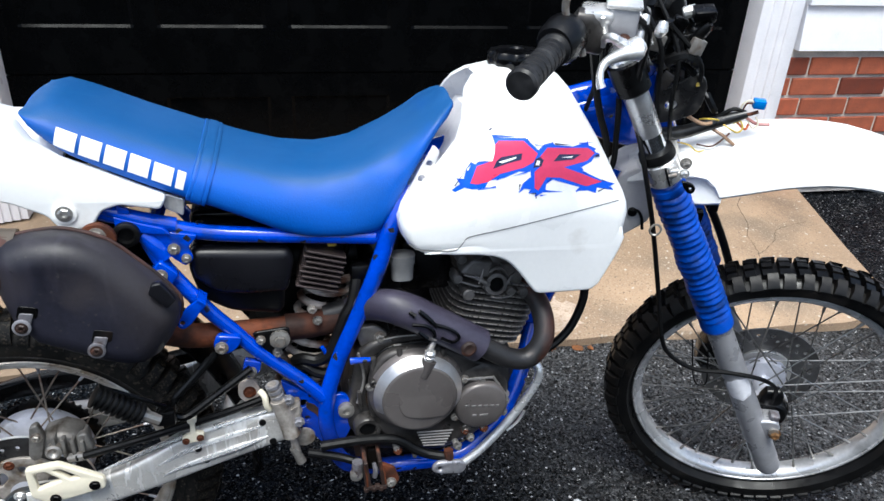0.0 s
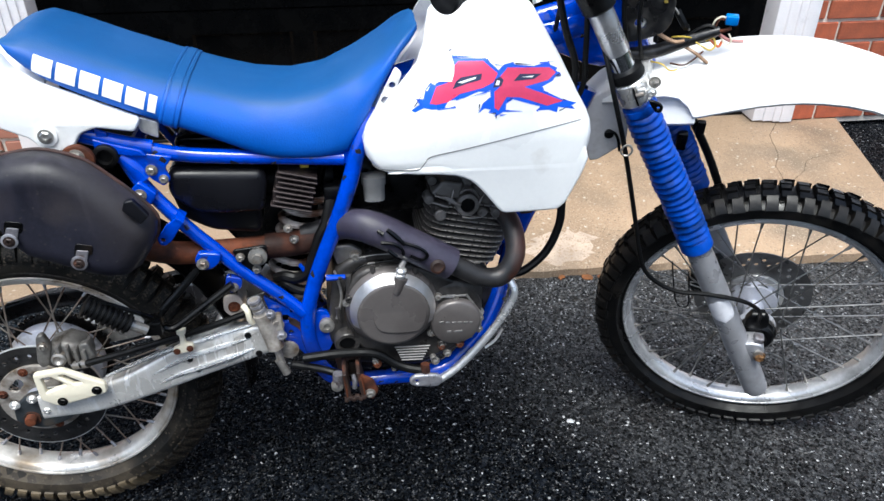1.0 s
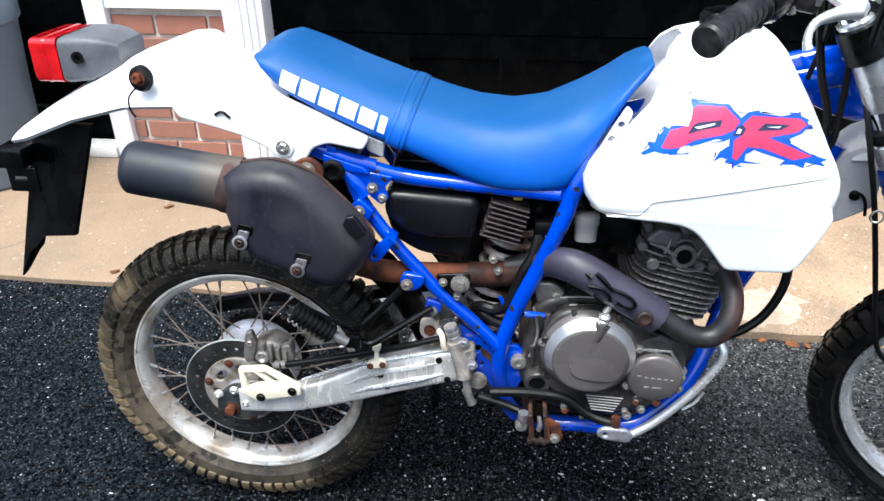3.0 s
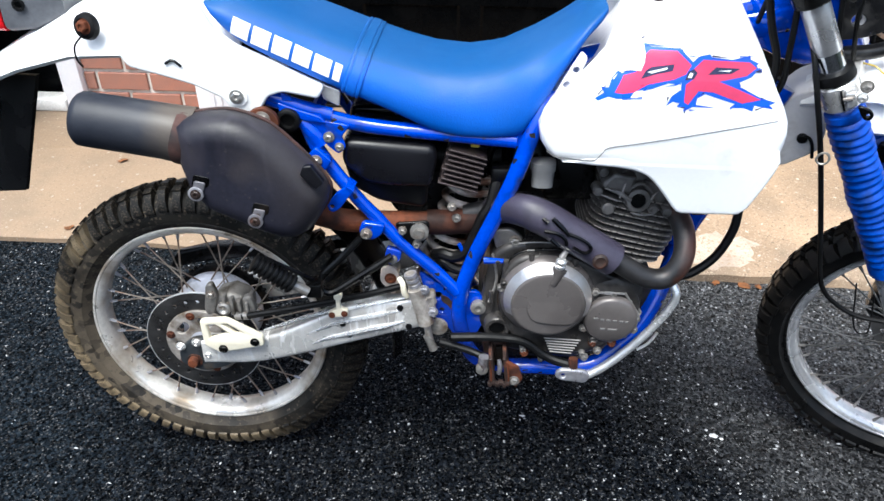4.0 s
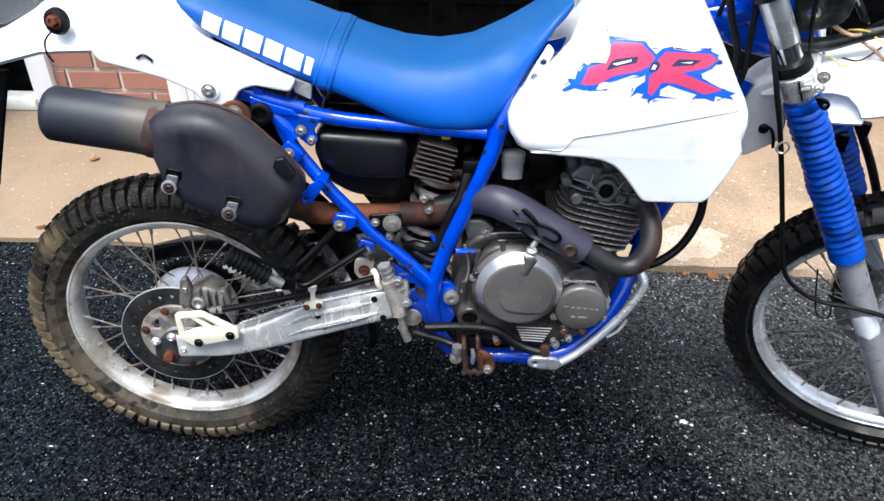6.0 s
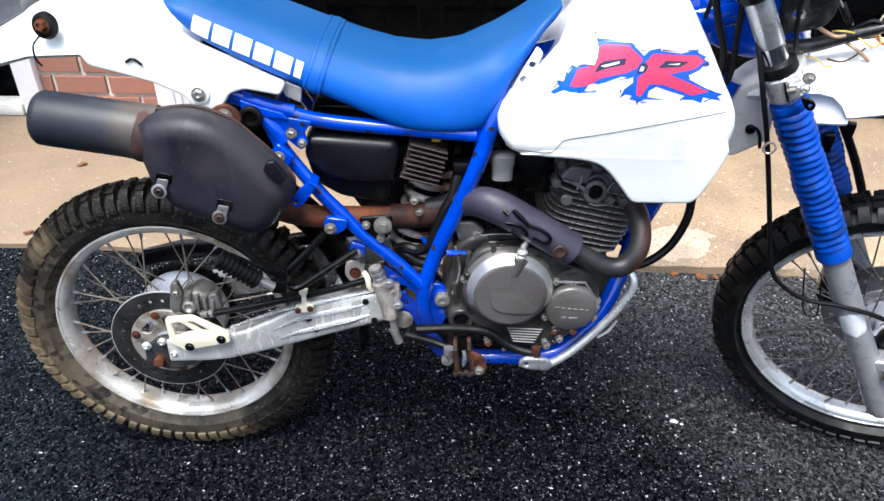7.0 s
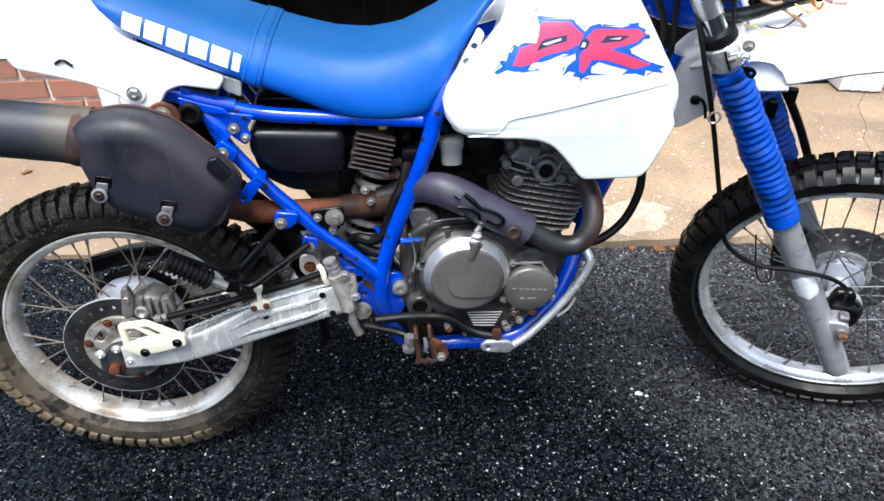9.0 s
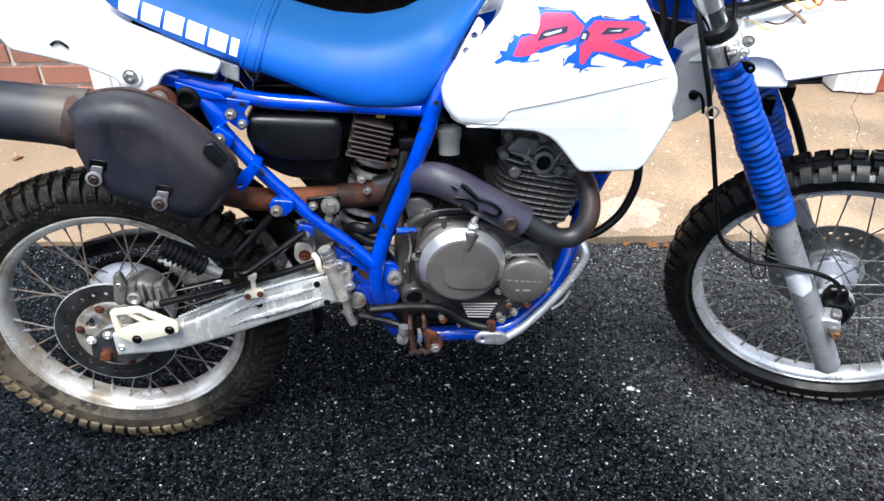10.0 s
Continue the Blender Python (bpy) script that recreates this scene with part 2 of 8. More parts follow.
def speckle(m, scale, low, high, colour):
    """Scatter small grains of another colour over a surface."""
    nd, ln = m.node_tree.nodes, m.node_tree.links
    b = nd["Principled BSDF"]
    tc = next(n for n in nd if n.type == "TEX_COORD")
    vo = nd.new("ShaderNodeTexVoronoi")
    vo.inputs["Scale"].default_value = scale
    ln.new(tc.outputs["Object"], vo.inputs["Vector"])
    sep = nd.new("ShaderNodeSeparateColor")
    ln.new(vo.outputs["Color"], sep.inputs["Color"])
    pick = nd.new("ShaderNodeMapRange")
    pick.inputs["From Min"].default_value, pick.inputs["From Max"].default_value = low, high
    ln.new(sep.outputs["Green"], pick.inputs["Value"])
    mx = nd.new("ShaderNodeMix")
    mx.data_type = "RGBA"
    ln.new(pick.outputs["Result"], mx.inputs["Factor"])
    ln.new(b.inputs["Base Color"].links[0].from_socket, mx.inputs[6])
    mx.inputs[7].default_value = (*colour, 1)
    ln.new(mx.outputs[2], b.inputs["Base Color"])
    return m


def brick_material():
    m = surf("fired_brick", (0.29, 0.082, 0.041), 0.85, var=0.3, scale=18, fine=160, bump=0.5, dist=0.003)
    nd, ln = m.node_tree.nodes, m.node_tree.links
    b = nd["Principled BSDF"]
    oi = nd.new("ShaderNodeObjectInfo")
    cr = nd.new("ShaderNodeValToRGB")
    cr.color_ramp.interpolation = "LINEAR"
    e = cr.color_ramp.elements
    e[0].position, e[0].color = 0.0, (0.42, 0.3, 0.28, 1)
    e[1].position, e[1].color = 1.0, (1.15, 1.0, 0.95, 1)
    k = e.new(0.3)
    k.color = (0.75, 0.65, 0.62, 1)
    k = e.new(0.45)
    k.color = (1.0, 0.95, 0.9, 1)
    ln.new(oi.outputs["Random"], cr.inputs["Fac"])
    mx = nd.new("ShaderNodeMix")
    mx.data_type, mx.blend_type = "RGBA", "MULTIPLY"
    mx.inputs["Factor"].default_value = 1
    ln.new(b.inputs["Base Color"].links[0].from_socket, mx.inputs[6])
    ln.new(cr.outputs["Color"], mx.inputs[7])
    ln.new(mx.outputs[2], b.inputs["Base Color"])
    return m


def muddy(m, colour, thick, along=(-0.78, 0.0, -0.62), low=0.20, high=0.50, ragged=1.0):
    """A tone that thickens along a direction, with a ragged edge: mud on a wheel, heat on a pipe, painted light or
    shade.
    """
    nd, ln = m.node_tree.nodes, m.node_tree.links
    b = nd["Principled BSDF"]
    geo = nd.new("ShaderNodeNewGeometry")
    dot = nd.new("ShaderNodeVectorMath")
    dot.operation = "DOT_PRODUCT"
    ln.new(geo.outputs["Position"], dot.inputs[0])
    dot.inputs[1].default_value = along
    no = nd.new("ShaderNodeTexNoise")
    no.inputs["Scale"].default_value = 9
    no.inputs["Detail"].default_value = 7
    ln.new(geo.outputs["Position"], no.inputs["Vector"])
    ad = nd.new("ShaderNodeMath")
    ad.operation = "MULTIPLY_ADD"
    ln.new(no.outputs["Fac"], ad.inputs[0])
    ad.inputs[1].default_value = ragged
    ln.new(dot.outputs["Value"], ad.inputs[2])
    mr = nd.new("ShaderNodeMapRange")
    mr.inputs["From Min"].default_value, mr.inputs["From Max"].default_value = low, high
    mr.inputs["To Max"].default_value = thick
    ln.new(ad.outputs[0], mr.inputs["Value"])
    mx = nd.new("ShaderNodeMix")
    mx.data_type = "RGBA"
    ln.new(mr.outputs["Result"], mx.inputs["Factor"])
    ln.new(b.inputs["Base Color"].links[0].from_socket, mx.inputs[6])
    mx.inputs[7].default_value = (*colour, 1)
    ln.new(mx.outputs[2], b.inputs["Base Color"])
    return m


RUST = (0.16, 0.05, 0.02)
asphalt = asphalt_material()
concrete = surf("worn_concrete", (0.315, 0.218, 0.140), 0.75, var=0.24, scale=3.0, fine=110, bump=0.3, dirt=(0.20, 0.148, 0.102), amount=0.42, dirt_scale=4)
bare_patch = surf("pale_bare_concrete", (0.46, 0.36, 0.28), 0.8, var=0.25, scale=14, bump=0.3)
speckle(bare_patch, 150, 0.86, 0.97, (0.34, 0.245, 0.165))
speckle(bare_patch, 330, 0.90, 0.99, (0.26, 0.18, 0.12))
speckle(concrete, 330, 0.86, 0.99, (0.42, 0.33, 0.24))
speckle(concrete, 230, 0.93, 0.995, (0.15, 0.11, 0.075))
speckle(concrete, 120, 0.988, 0.995, (0.50, 0.45, 0.38))
muddy(concrete, (0.185, 0.130, 0.084), 0.6, (-1.0, 0.0, 0.0), -0.25, 0.65, 0.7)
brick_mat = brick_material()
muddy(brick_mat, (0.30, 0.185, 0.145), 0.5, (-1.0, 0.0, -0.5), -0.75, 0.05, 0.7)
mortar = surf("mortar", (0.56, 0.52, 0.47), 0.9, var=0.25, bump=0.4)
white_trim = surf("white_trim_paint", (0.86, 0.86, 0.90), 0.4, var=0.05, bump=0.05)
door_black = surf("black_door_paint", (0.0013, 0.0015, 0.0018), 0.22, var=0.2, bump=0.03, spec=0.055)
bin_grey = surf("grey_bin_plastic", (0.125, 0.155, 0.19), 0.5, var=0.12, bump=0.1)
white_plastic = surf("white_plastic", (0.87, 0.87, 0.86), 0.33, var=0.03, scale=8, bump=0.03, dirt=(0.70, 0.68, 0.65), amount=0.06, dirt_scale=14)
# white plastic with scuffs, greyed for the shade at tank neck and mudguard tail
grey_plastic_white = surf("scuffed_shaded_plastic", (0.70, 0.69, 0.70), 0.5, var=0.08, scale=14, bump=0.08, dirt=(0.55, 0.53, 0.52), amount=0.3, dirt_scale=30)
ivory = surf("yellowed_white_plastic", (0.72, 0.66, 0.52), 0.45, var=0.08, bump=0.05)
seat_blue = surf("blue_seat_vinyl", (0.002, 0.078, 0.41), 0.56, var=0.18, scale=9, fine=420, bump=0.2, dirt=(0.004, 0.070, 0.30), amount=0.3, dirt_scale=6, spec=0.35)


def scuffs(m, colour, stretch, low, high, rough=None):
    """Streaky rub marks of another colour, drawn out along one axis."""
    nd, ln = m.node_tree.nodes, m.node_tree.links
    b = nd["Principled BSDF"]
    tc = next(n for n in nd if n.type == "TEX_COORD")
    mp = nd.new("ShaderNodeMapping")
    mp.inputs["Scale"].default_value = stretch
    ln.new(tc.outputs["Object"], mp.inputs["Vector"])
    no = nd.new("ShaderNodeTexNoise")
    no.inputs["Scale"].default_value = 1.0
    no.inputs["Detail"].default_value = 3.0
    no.inputs["Distortion"].default_value = 0.6
    ln.new(mp.outputs[0], no.inputs["Vector"])
    mr = nd.new("ShaderNodeMapRange")
    mr.inputs["From Min"].default_value, mr.inputs["From Max"].default_value = low, high
    ln.new(no.outputs["Fac"], mr.inputs["Value"])
    mx = nd.new("ShaderNodeMix")
    mx.data_type = "RGBA"
    ln.new(mr.outputs["Result"], mx.inputs["Factor"])
    ln.new(b.inputs["Base Color"].links[0].from_socket, mx.inputs[6])
    mx.inputs[7].default_value = (*colour, 1)
    ln.new(mx.outputs[2], b.inputs["Base Color"])
    if rough is not None:
        mf = nd.new("ShaderNodeMix")
        ln.new(mr.outputs["Result"], mf.inputs["Factor"])
        ln.new(b.inputs["Roughness"].links[0].from_socket, mf.inputs[2])
        mf.inputs[3].default_value = rough
        ln.new(mf.outputs[0], b.inputs["Roughness"])
    return m


def duller_top(m, colour):
    """What faces up takes a duller colour: blend by the surface's own normal, broken up by noise."""
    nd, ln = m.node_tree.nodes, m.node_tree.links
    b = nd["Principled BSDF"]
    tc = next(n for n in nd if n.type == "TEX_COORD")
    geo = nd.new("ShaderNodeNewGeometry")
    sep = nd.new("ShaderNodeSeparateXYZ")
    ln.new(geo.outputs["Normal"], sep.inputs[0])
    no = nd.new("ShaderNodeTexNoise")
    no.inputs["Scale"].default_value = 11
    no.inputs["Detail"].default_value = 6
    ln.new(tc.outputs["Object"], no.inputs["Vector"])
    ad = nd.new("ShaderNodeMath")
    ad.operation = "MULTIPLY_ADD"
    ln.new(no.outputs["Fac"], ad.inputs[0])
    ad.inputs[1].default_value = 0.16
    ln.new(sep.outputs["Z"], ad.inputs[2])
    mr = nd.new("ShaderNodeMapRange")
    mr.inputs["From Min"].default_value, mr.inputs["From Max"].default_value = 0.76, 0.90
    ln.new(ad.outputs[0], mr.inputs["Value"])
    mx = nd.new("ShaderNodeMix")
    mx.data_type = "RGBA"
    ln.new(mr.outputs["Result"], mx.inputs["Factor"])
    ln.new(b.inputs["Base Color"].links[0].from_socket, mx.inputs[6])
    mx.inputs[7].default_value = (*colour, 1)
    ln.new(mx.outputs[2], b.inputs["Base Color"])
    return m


duller_top(seat_blue, (0.009, 0.072, 0.225))
seat_white = surf("white_seat_print", (0.78, 0.80, 0.82), 0.5, var=0.05, bump=0.1)
frame_blue = surf("blue_frame_paint", (0.0005, 0.046, 0.48), 0.17, var=0.25, scale=20, bump=0.03, coat=1.0, spec=0.25, dirt=(0.015, 0.028, 0.09), amount=0.18, dirt_scale=22)
boot_blue = surf("blue_rubber", (0.001, 0.050, 0.36), 0.44, var=0.25, scale=25, bump=0.12, dirt=(0.002, 0.026, 0.15), amount=0.35, dirt_scale=30, spec=0.4)
decal_magenta = surf("magenta_print", (0.62, 0.03, 0.11), 0.4, var=0.12, scale=25, bump=0.02)
decal_blue = surf("blue_print", (0.0, 0.085, 0.72), 0.35, var=0.15, scale=25, bump=0.02)
decal_dark = surf("dark_blue_print", (0.008, 0.012, 0.06), 0.35, var=0.15, scale=25, bump=0.02)
black_rubber = surf("black_rubber", (0.002, 0.002, 0.0023), 0.5, var=0.3, scale=30, bump=0.2, spec=0.22)
black_plastic = surf("black_plastic", (0.0016, 0.0016, 0.002), 0.28, var=0.25, scale=16, bump=0.08, spec=0.3)
black_paint = surf("black_frame_paint", (0.002, 0.002, 0.0022), 0.3, var=0.25, scale=30, bump=0.1, dirt=(0.012, 0.008, 0.006), amount=0.12, spec=0.28)
tyre_front_rubber = surf("wet_tyre_rubber", (0.0022, 0.0022, 0.0024), 0.38, var=0.35, scale=30, bump=0.2, dirt=(0.017, 0.0145, 0.0125), amount=0.3, dirt_scale=14, spec=0.35)
# rear tyre: mud low and behind; its dark end also paints the muffler's shade
tyre_rear_rubber = muddy(surf("dusty_tyre_rubber", (0.004, 0.0038, 0.0035), 0.6, var=0.35, scale=30, bump=0.3, dirt=(0.02, 0.017, 0.013), amount=0.3, dirt_scale=6, spec=0.25), (0.135, 0.108, 0.077), 0.72, low=0.24, high=0.66)
tyre_rear_blocks = muddy(surf("muddy_tread_rubber", (0.0045, 0.0041, 0.0038), 0.55, var=0.35, scale=30, bump=0.3, dirt=(0.05, 0.04, 0.028), amount=0.1, dirt_scale=14, spec=0.25), (0.20, 0.152, 0.092), 0.85, low=0.33, high=0.60)
alloy = surf("oxidised_aluminium", (0.52, 0.51, 0.49), 0.38, metal=0.9, var=0.2, scale=22, bump=0.1, dirt=(0.30, 0.26, 0.20), amount=0.2, dirt_scale=20)
rim_rear_mat = surf("dirty_rim_aluminium", (0.72, 0.69, 0.65), 0.36, metal=0.5, var=0.2, scale=14, bump=0.08, dirt=(0.26, 0.19, 0.115), amount=0.38, dirt_scale=10)
rim_front_mat = surf("rim_aluminium", (0.70, 0.70, 0.715), 0.28, metal=0.65, var=0.2, scale=14, bump=0.05, dirt=(0.26, 0.26, 0.265), amount=0.28, dirt_scale=12)
bright_alloy = surf("brushed_aluminium", (0.80, 0.79, 0.775), 0.32, metal=0.7, var=0.16, scale=16, fine=260, bump=0.10, dirt=(0.48, 0.465, 0.45), amount=0.26, dirt_scale=15)
# pale upright streaks: scratches together with reflected bands painted as colour
arm_alloy = scuffs(surf("streaked_arm_aluminium", (0.74, 0.72, 0.69), 0.32, metal=0.5, var=0.2, scale=10, fine=300, bump=0.12, dirt=(0.52, 0.49, 0.46), amount=0.3, dirt_scale=12), (0.90, 0.89, 0.88), (75, 12, 14), 0.58, 0.68, 0.45)
ridge_alloy = surf("bright_ridge_aluminium", (0.92, 0.91, 0.90), 0.24, metal=0.75, var=0.06, scale=20, bump=0.04)
polished = surf("polished_aluminium", (0.80, 0.80, 0.80), 0.32, metal=0.7, var=0.12, scale=18, fine=260, bump=0.06)
clean_zinc = surf("dull_zinc", (0.33, 0.325, 0.35), 0.36, metal=0.6, var=0.25, scale=50, bump=0.1)
bracket_zinc = surf("bracket_zinc", (0.20, 0.195, 0.215), 0.42, metal=0.5, var=0.3, scale=60, bump=0.15, dirt=(0.07, 0.05, 0.045), amount=0.3, dirt_scale=60)
adjuster_grey = surf("oily_grey_steel", (0.040, 0.046, 0.052), 0.4, metal=0.4, var=0.35, scale=40, bump=0.2, dirt=(0.075, 0.055, 0.036), amount=0.3, dirt_scale=40)
chrome = surf("chrome", (0.72, 0.73, 0.75), 0.15, metal=1.0, var=0.08, bump=0.02, rough_var=0.05)
rough_chrome = surf("rough_chrome", (0.66, 0.66, 0.68), 0.30, metal=0.85, var=0.15, scale=20, bump=0.04, rough_var=0.08)
fork_silver = surf("silver_fork_paint", (0.396, 0.396, 0.420), 0.34, metal=0.5, var=0.12, scale=30, bump=0.08, dirt=(0.26, 0.26, 0.275), amount=0.2, dirt_scale=12)
engine_grey = surf("engine_grey_paint", (0.052, 0.048, 0.046), 0.38, metal=0.35, var=0.4, scale=25, bump=0.25, dirt=(0.010, 0.009, 0.0085), amount=0.4, dirt_scale=20)
post_grey = surf("cast_post_grey", (0.075, 0.067, 0.065), 0.4, metal=0.3, var=0.2, scale=30, bump=0.12)
rib_grey = surf("pale_rib_grey", (0.20, 0.19, 0.185), 0.4, metal=0.4, var=0.25, scale=40, bump=0.1)
cover_grey = surf("clutch_cover_grey", (0.138, 0.124, 0.119), 0.33, metal=0.35, var=0.1, scale=9, bump=0.06, dirt=(0.075, 0.066, 0.063), amount=0.2, dirt_scale=7)
fin_grey = surf("dull_fin_aluminium", (0.30, 0.285, 0.27), 0.34, metal=0.5, var=0.2, scale=14, bump=0.1, dirt=(0.06, 0.054, 0.05), amount=0.3, dirt_scale=9)
muffler_black = scuffs(surf("heat_faded_black", (0.0105, 0.0105, 0.0180), 0.50, var=0.45, scale=7, bump=0.14, dirt=(0.036, 0.031, 0.034), amount=0.24, dirt_scale=8, spec=0.30), (0.027, 0.025, 0.036), (28, 28, 5), 0.52, 0.74)
# light on the muffler's upper front shoulder, painted as a paler brown-grey
muddy(muffler_black, (0.075, 0.064, 0.056), 0.55, (0.8, 0.0, 0.6), 0.70, 0.86, 0.16)
shield_mat = surf("faded_purple_black", (0.045, 0.040, 0.062), 0.42, var=0.25, scale=16, bump=0.12, dirt=(0.022, 0.02, 0.028), amount=0.35, dirt_scale=16)
pipe_dark = muddy(surf("sooty_pipe_steel", (0.024, 0.023, 0.024), 0.45, metal=0.3, var=0.3, scale=30, bump=0.2, dirt=(0.085, 0.028, 0.015), amount=0.12, dirt_scale=16), (0.17, 0.048, 0.020), 0.85, (1.0, 0.0, -0.10), 0.858, 0.908, 0.08)
rust_mat = surf("rusted_steel", (0.105, 0.031, 0.013), 0.7, var=0.4, scale=24, bump=0.5, dirt=(0.024, 0.010, 0.007), amount=0.5, dirt_scale=22, spec=0.25)
muddy(frame_blue, (0.022, 0.015, 0.011), 0.35, (-0.9, 0.0, -1.0), -0.835, -0.755, 0.3)
bracket_black = surf("scuffed_black_bracket", (0.010, 0.010, 0.011), 0.34, var=0.4, scale=30, bump=0.1, dirt=(0.05, 0.048, 0.046), amount=0.3, dirt_scale=40, spec=0.6)
speckle(tyre_rear_rubber, 70, 0.55, 0.95, (0.014, 0.012, 0.010))
speckle(tyre_rear_rubber, 240, 0.90, 0.99, (0.07, 0.056, 0.04))
speckle(tyre_rear_blocks, 420, 0.70, 0.98, (0.05, 0.04, 0.028))
scorched_rust = surf("scorched_rust", (0.026, 0.011, 0.008), 0.75, var=0.45, scale=26, bump=0.4, dirt=(0.075, 0.024, 0.012), amount=0.2, dirt_scale=18, spec=0.2)
dark_rust = surf("dark_crusted_rust", (0.022, 0.011, 0.008), 0.6, var=0.5, scale=40, bump=0.6, dirt=(0.10, 0.032, 0.014), amount=0.25, dirt_scale=45)
speckle(frame_blue, 110, 0.975, 0.99, (0.018, 0.018, 0.024))
speckle(frame_blue, 45, 0.985, 0.995, (0.05, 0.03, 0.02))
speckle(muffler_black, 330, 0.986, 0.998, (0.030, 0.028, 0.030))
steel = surf("dull_steel", (0.30, 0.285, 0.265), 0.40, metal=0.6, var=0.3, scale=40, bump=0.15, dirt=(0.12, 0.07, 0.04), amount=0.3, dirt_scale=40)
spoke_steel = surf("spoke_steel", (0.27, 0.265, 0.255), 0.35, metal=0.9, var=0.3, scale=20, bump=0.05)
spoke_rusty = surf("rusty_spoke_steel", (0.24, 0.21, 0.18), 0.5, metal=0.6, var=0.3, scale=20, bump=0.1, dirt=RUST, amount=0.5, dirt_scale=12)
red_lens = surf("red_lens", (0.46, 0.006, 0.010), 0.10, var=0.25, scale=30, bump=0.05, coat=0.6)
light_grey = surf("grey_lamp_plastic", (0.095, 0.099, 0.112), 0.5, var=0.25, scale=16, bump=0.1, dirt=(0.045, 0.045, 0.052), amount=0.35, dirt_scale=14)
clear_grey = surf("cloudy_plastic", (0.26, 0.255, 0.25), 0.4, var=0.1, bump=0.05)
wire_yellow = surf("yellow_wire", (0.55, 0.40, 0.06), 0.4, var=0.1, bump=0)
wire_orange = surf("orange_wire", (0.55, 0.12, 0.03), 0.4, var=0.1, bump=0)
wire_blue = surf("blue_connector", (0.01, 0.18, 0.62), 0.35, var=0.1, bump=0)
stone_pale = surf("pale_stone", (0.42, 0.42, 0.43), 0.6, var=0.4, scale=60, bump=0.2)
leaf_mat = surf("fallen_leaf", (0.17, 0.065, 0.020), 0.75, var=0.5, scale=60, bump=0.2)
hub_alloy = surf("pale_hub_alloy", (0.62, 0.63, 0.70), 0.42, metal=0.45, var=0.15, scale=16, bump=0.08, dirt=(0.25, 0.22, 0.18), amount=0.25, dirt_scale=18)
corroded_alloy = surf("corroded_pale_alloy", (0.34, 0.31, 0.28), 0.5, metal=0.4, var=0.35, scale=35, bump=0.3, dirt=(0.12, 0.085, 0.055), amount=0.35, dirt_scale=40)
caliper_grey = surf("corroded_caliper_grey", (0.20, 0.19, 0.178), 0.5, metal=0.45, var=0.35, scale=30, bump=0.3, dirt=(0.06, 0.05, 0.04), amount=0.4, dirt_scale=30)
greasy_black = surf("greasy_black_steel", (0.006, 0.0055, 0.005), 0.3, metal=0.2, var=0.4, scale=30, bump=0.2, dirt=(0.05, 0.03, 0.018), amount=0.2, dirt_scale=30, spec=0.35)
faded_black = surf("faded_black_plastic", (0.0055, 0.0055, 0.0075), 0.34, var=0.25, scale=14, fine=300, bump=0.1, spec=0.3)
brass = surf("brown_zinc", (0.30, 0.165, 0.075), 0.38, metal=0.7, var=0.25, scale=40, bump=0.15)
wire_tan = surf("tan_wire", (0.36, 0.22, 0.13), 0.55, var=0.25, scale=40, bump=0)
wire_pink = surf("faded_pink_wire", (0.46, 0.20, 0.18), 0.5, var=0.2, scale=40, bump=0)
grip_rubber = surf("worn_grip_rubber", (0.010, 0.010, 0.011), 0.5, var=0.35, scale=30, bump=0.2, dirt=(0.03, 0.03, 0.032), amount=0.3, dirt_scale=40, spec=0.3)
fin_dark = surf("sooty_fin", (0.105, 0.099, 0.095), 0.42, metal=0.35, var=0.3, scale=20, bump=0.1, dirt=(0.03, 0.028, 0.027), amount=0.35, dirt_scale=14)
head_grey = surf("cast_head_grey", (0.150, 0.142, 0.137), 0.40, metal=0.35, var=0.3, scale=25, bump=0.2, dirt=(0.04, 0.037, 0.035), amount=0.38, dirt_scale=18)
pipe_heat = muddy(surf("heat_faded_pipe", (0.0085, 0.0105, 0.0175), 0.50, var=0.35, scale=7, bump=0.12, dirt=(0.020, 0.022, 0.030), amount=0.4, dirt_scale=8, spec=0.38), (0.085, 0.068, 0.052), 0.85, (1.0, 0.0, 0.0), 0.095, 0.15, 0.10)
sticker_white = surf("dull_white_sticker", (0.72, 0.72, 0.76), 0.5, var=0.1, bump=0.03, dirt=(0.5, 0.5, 0.53), amount=0.25, dirt_scale=40)

# ---- the place: driveway, apron, house front ----
WALL_Y = 1.69
DOOR_Y = 1.79
APRON_Z = 0.022


def ground_z(x):
    """Height of the drive, lowered ahead to meet the front tyre as fitted to the camera's view."""
    return -0.007 * min(max(x, 0.0), 4.0)


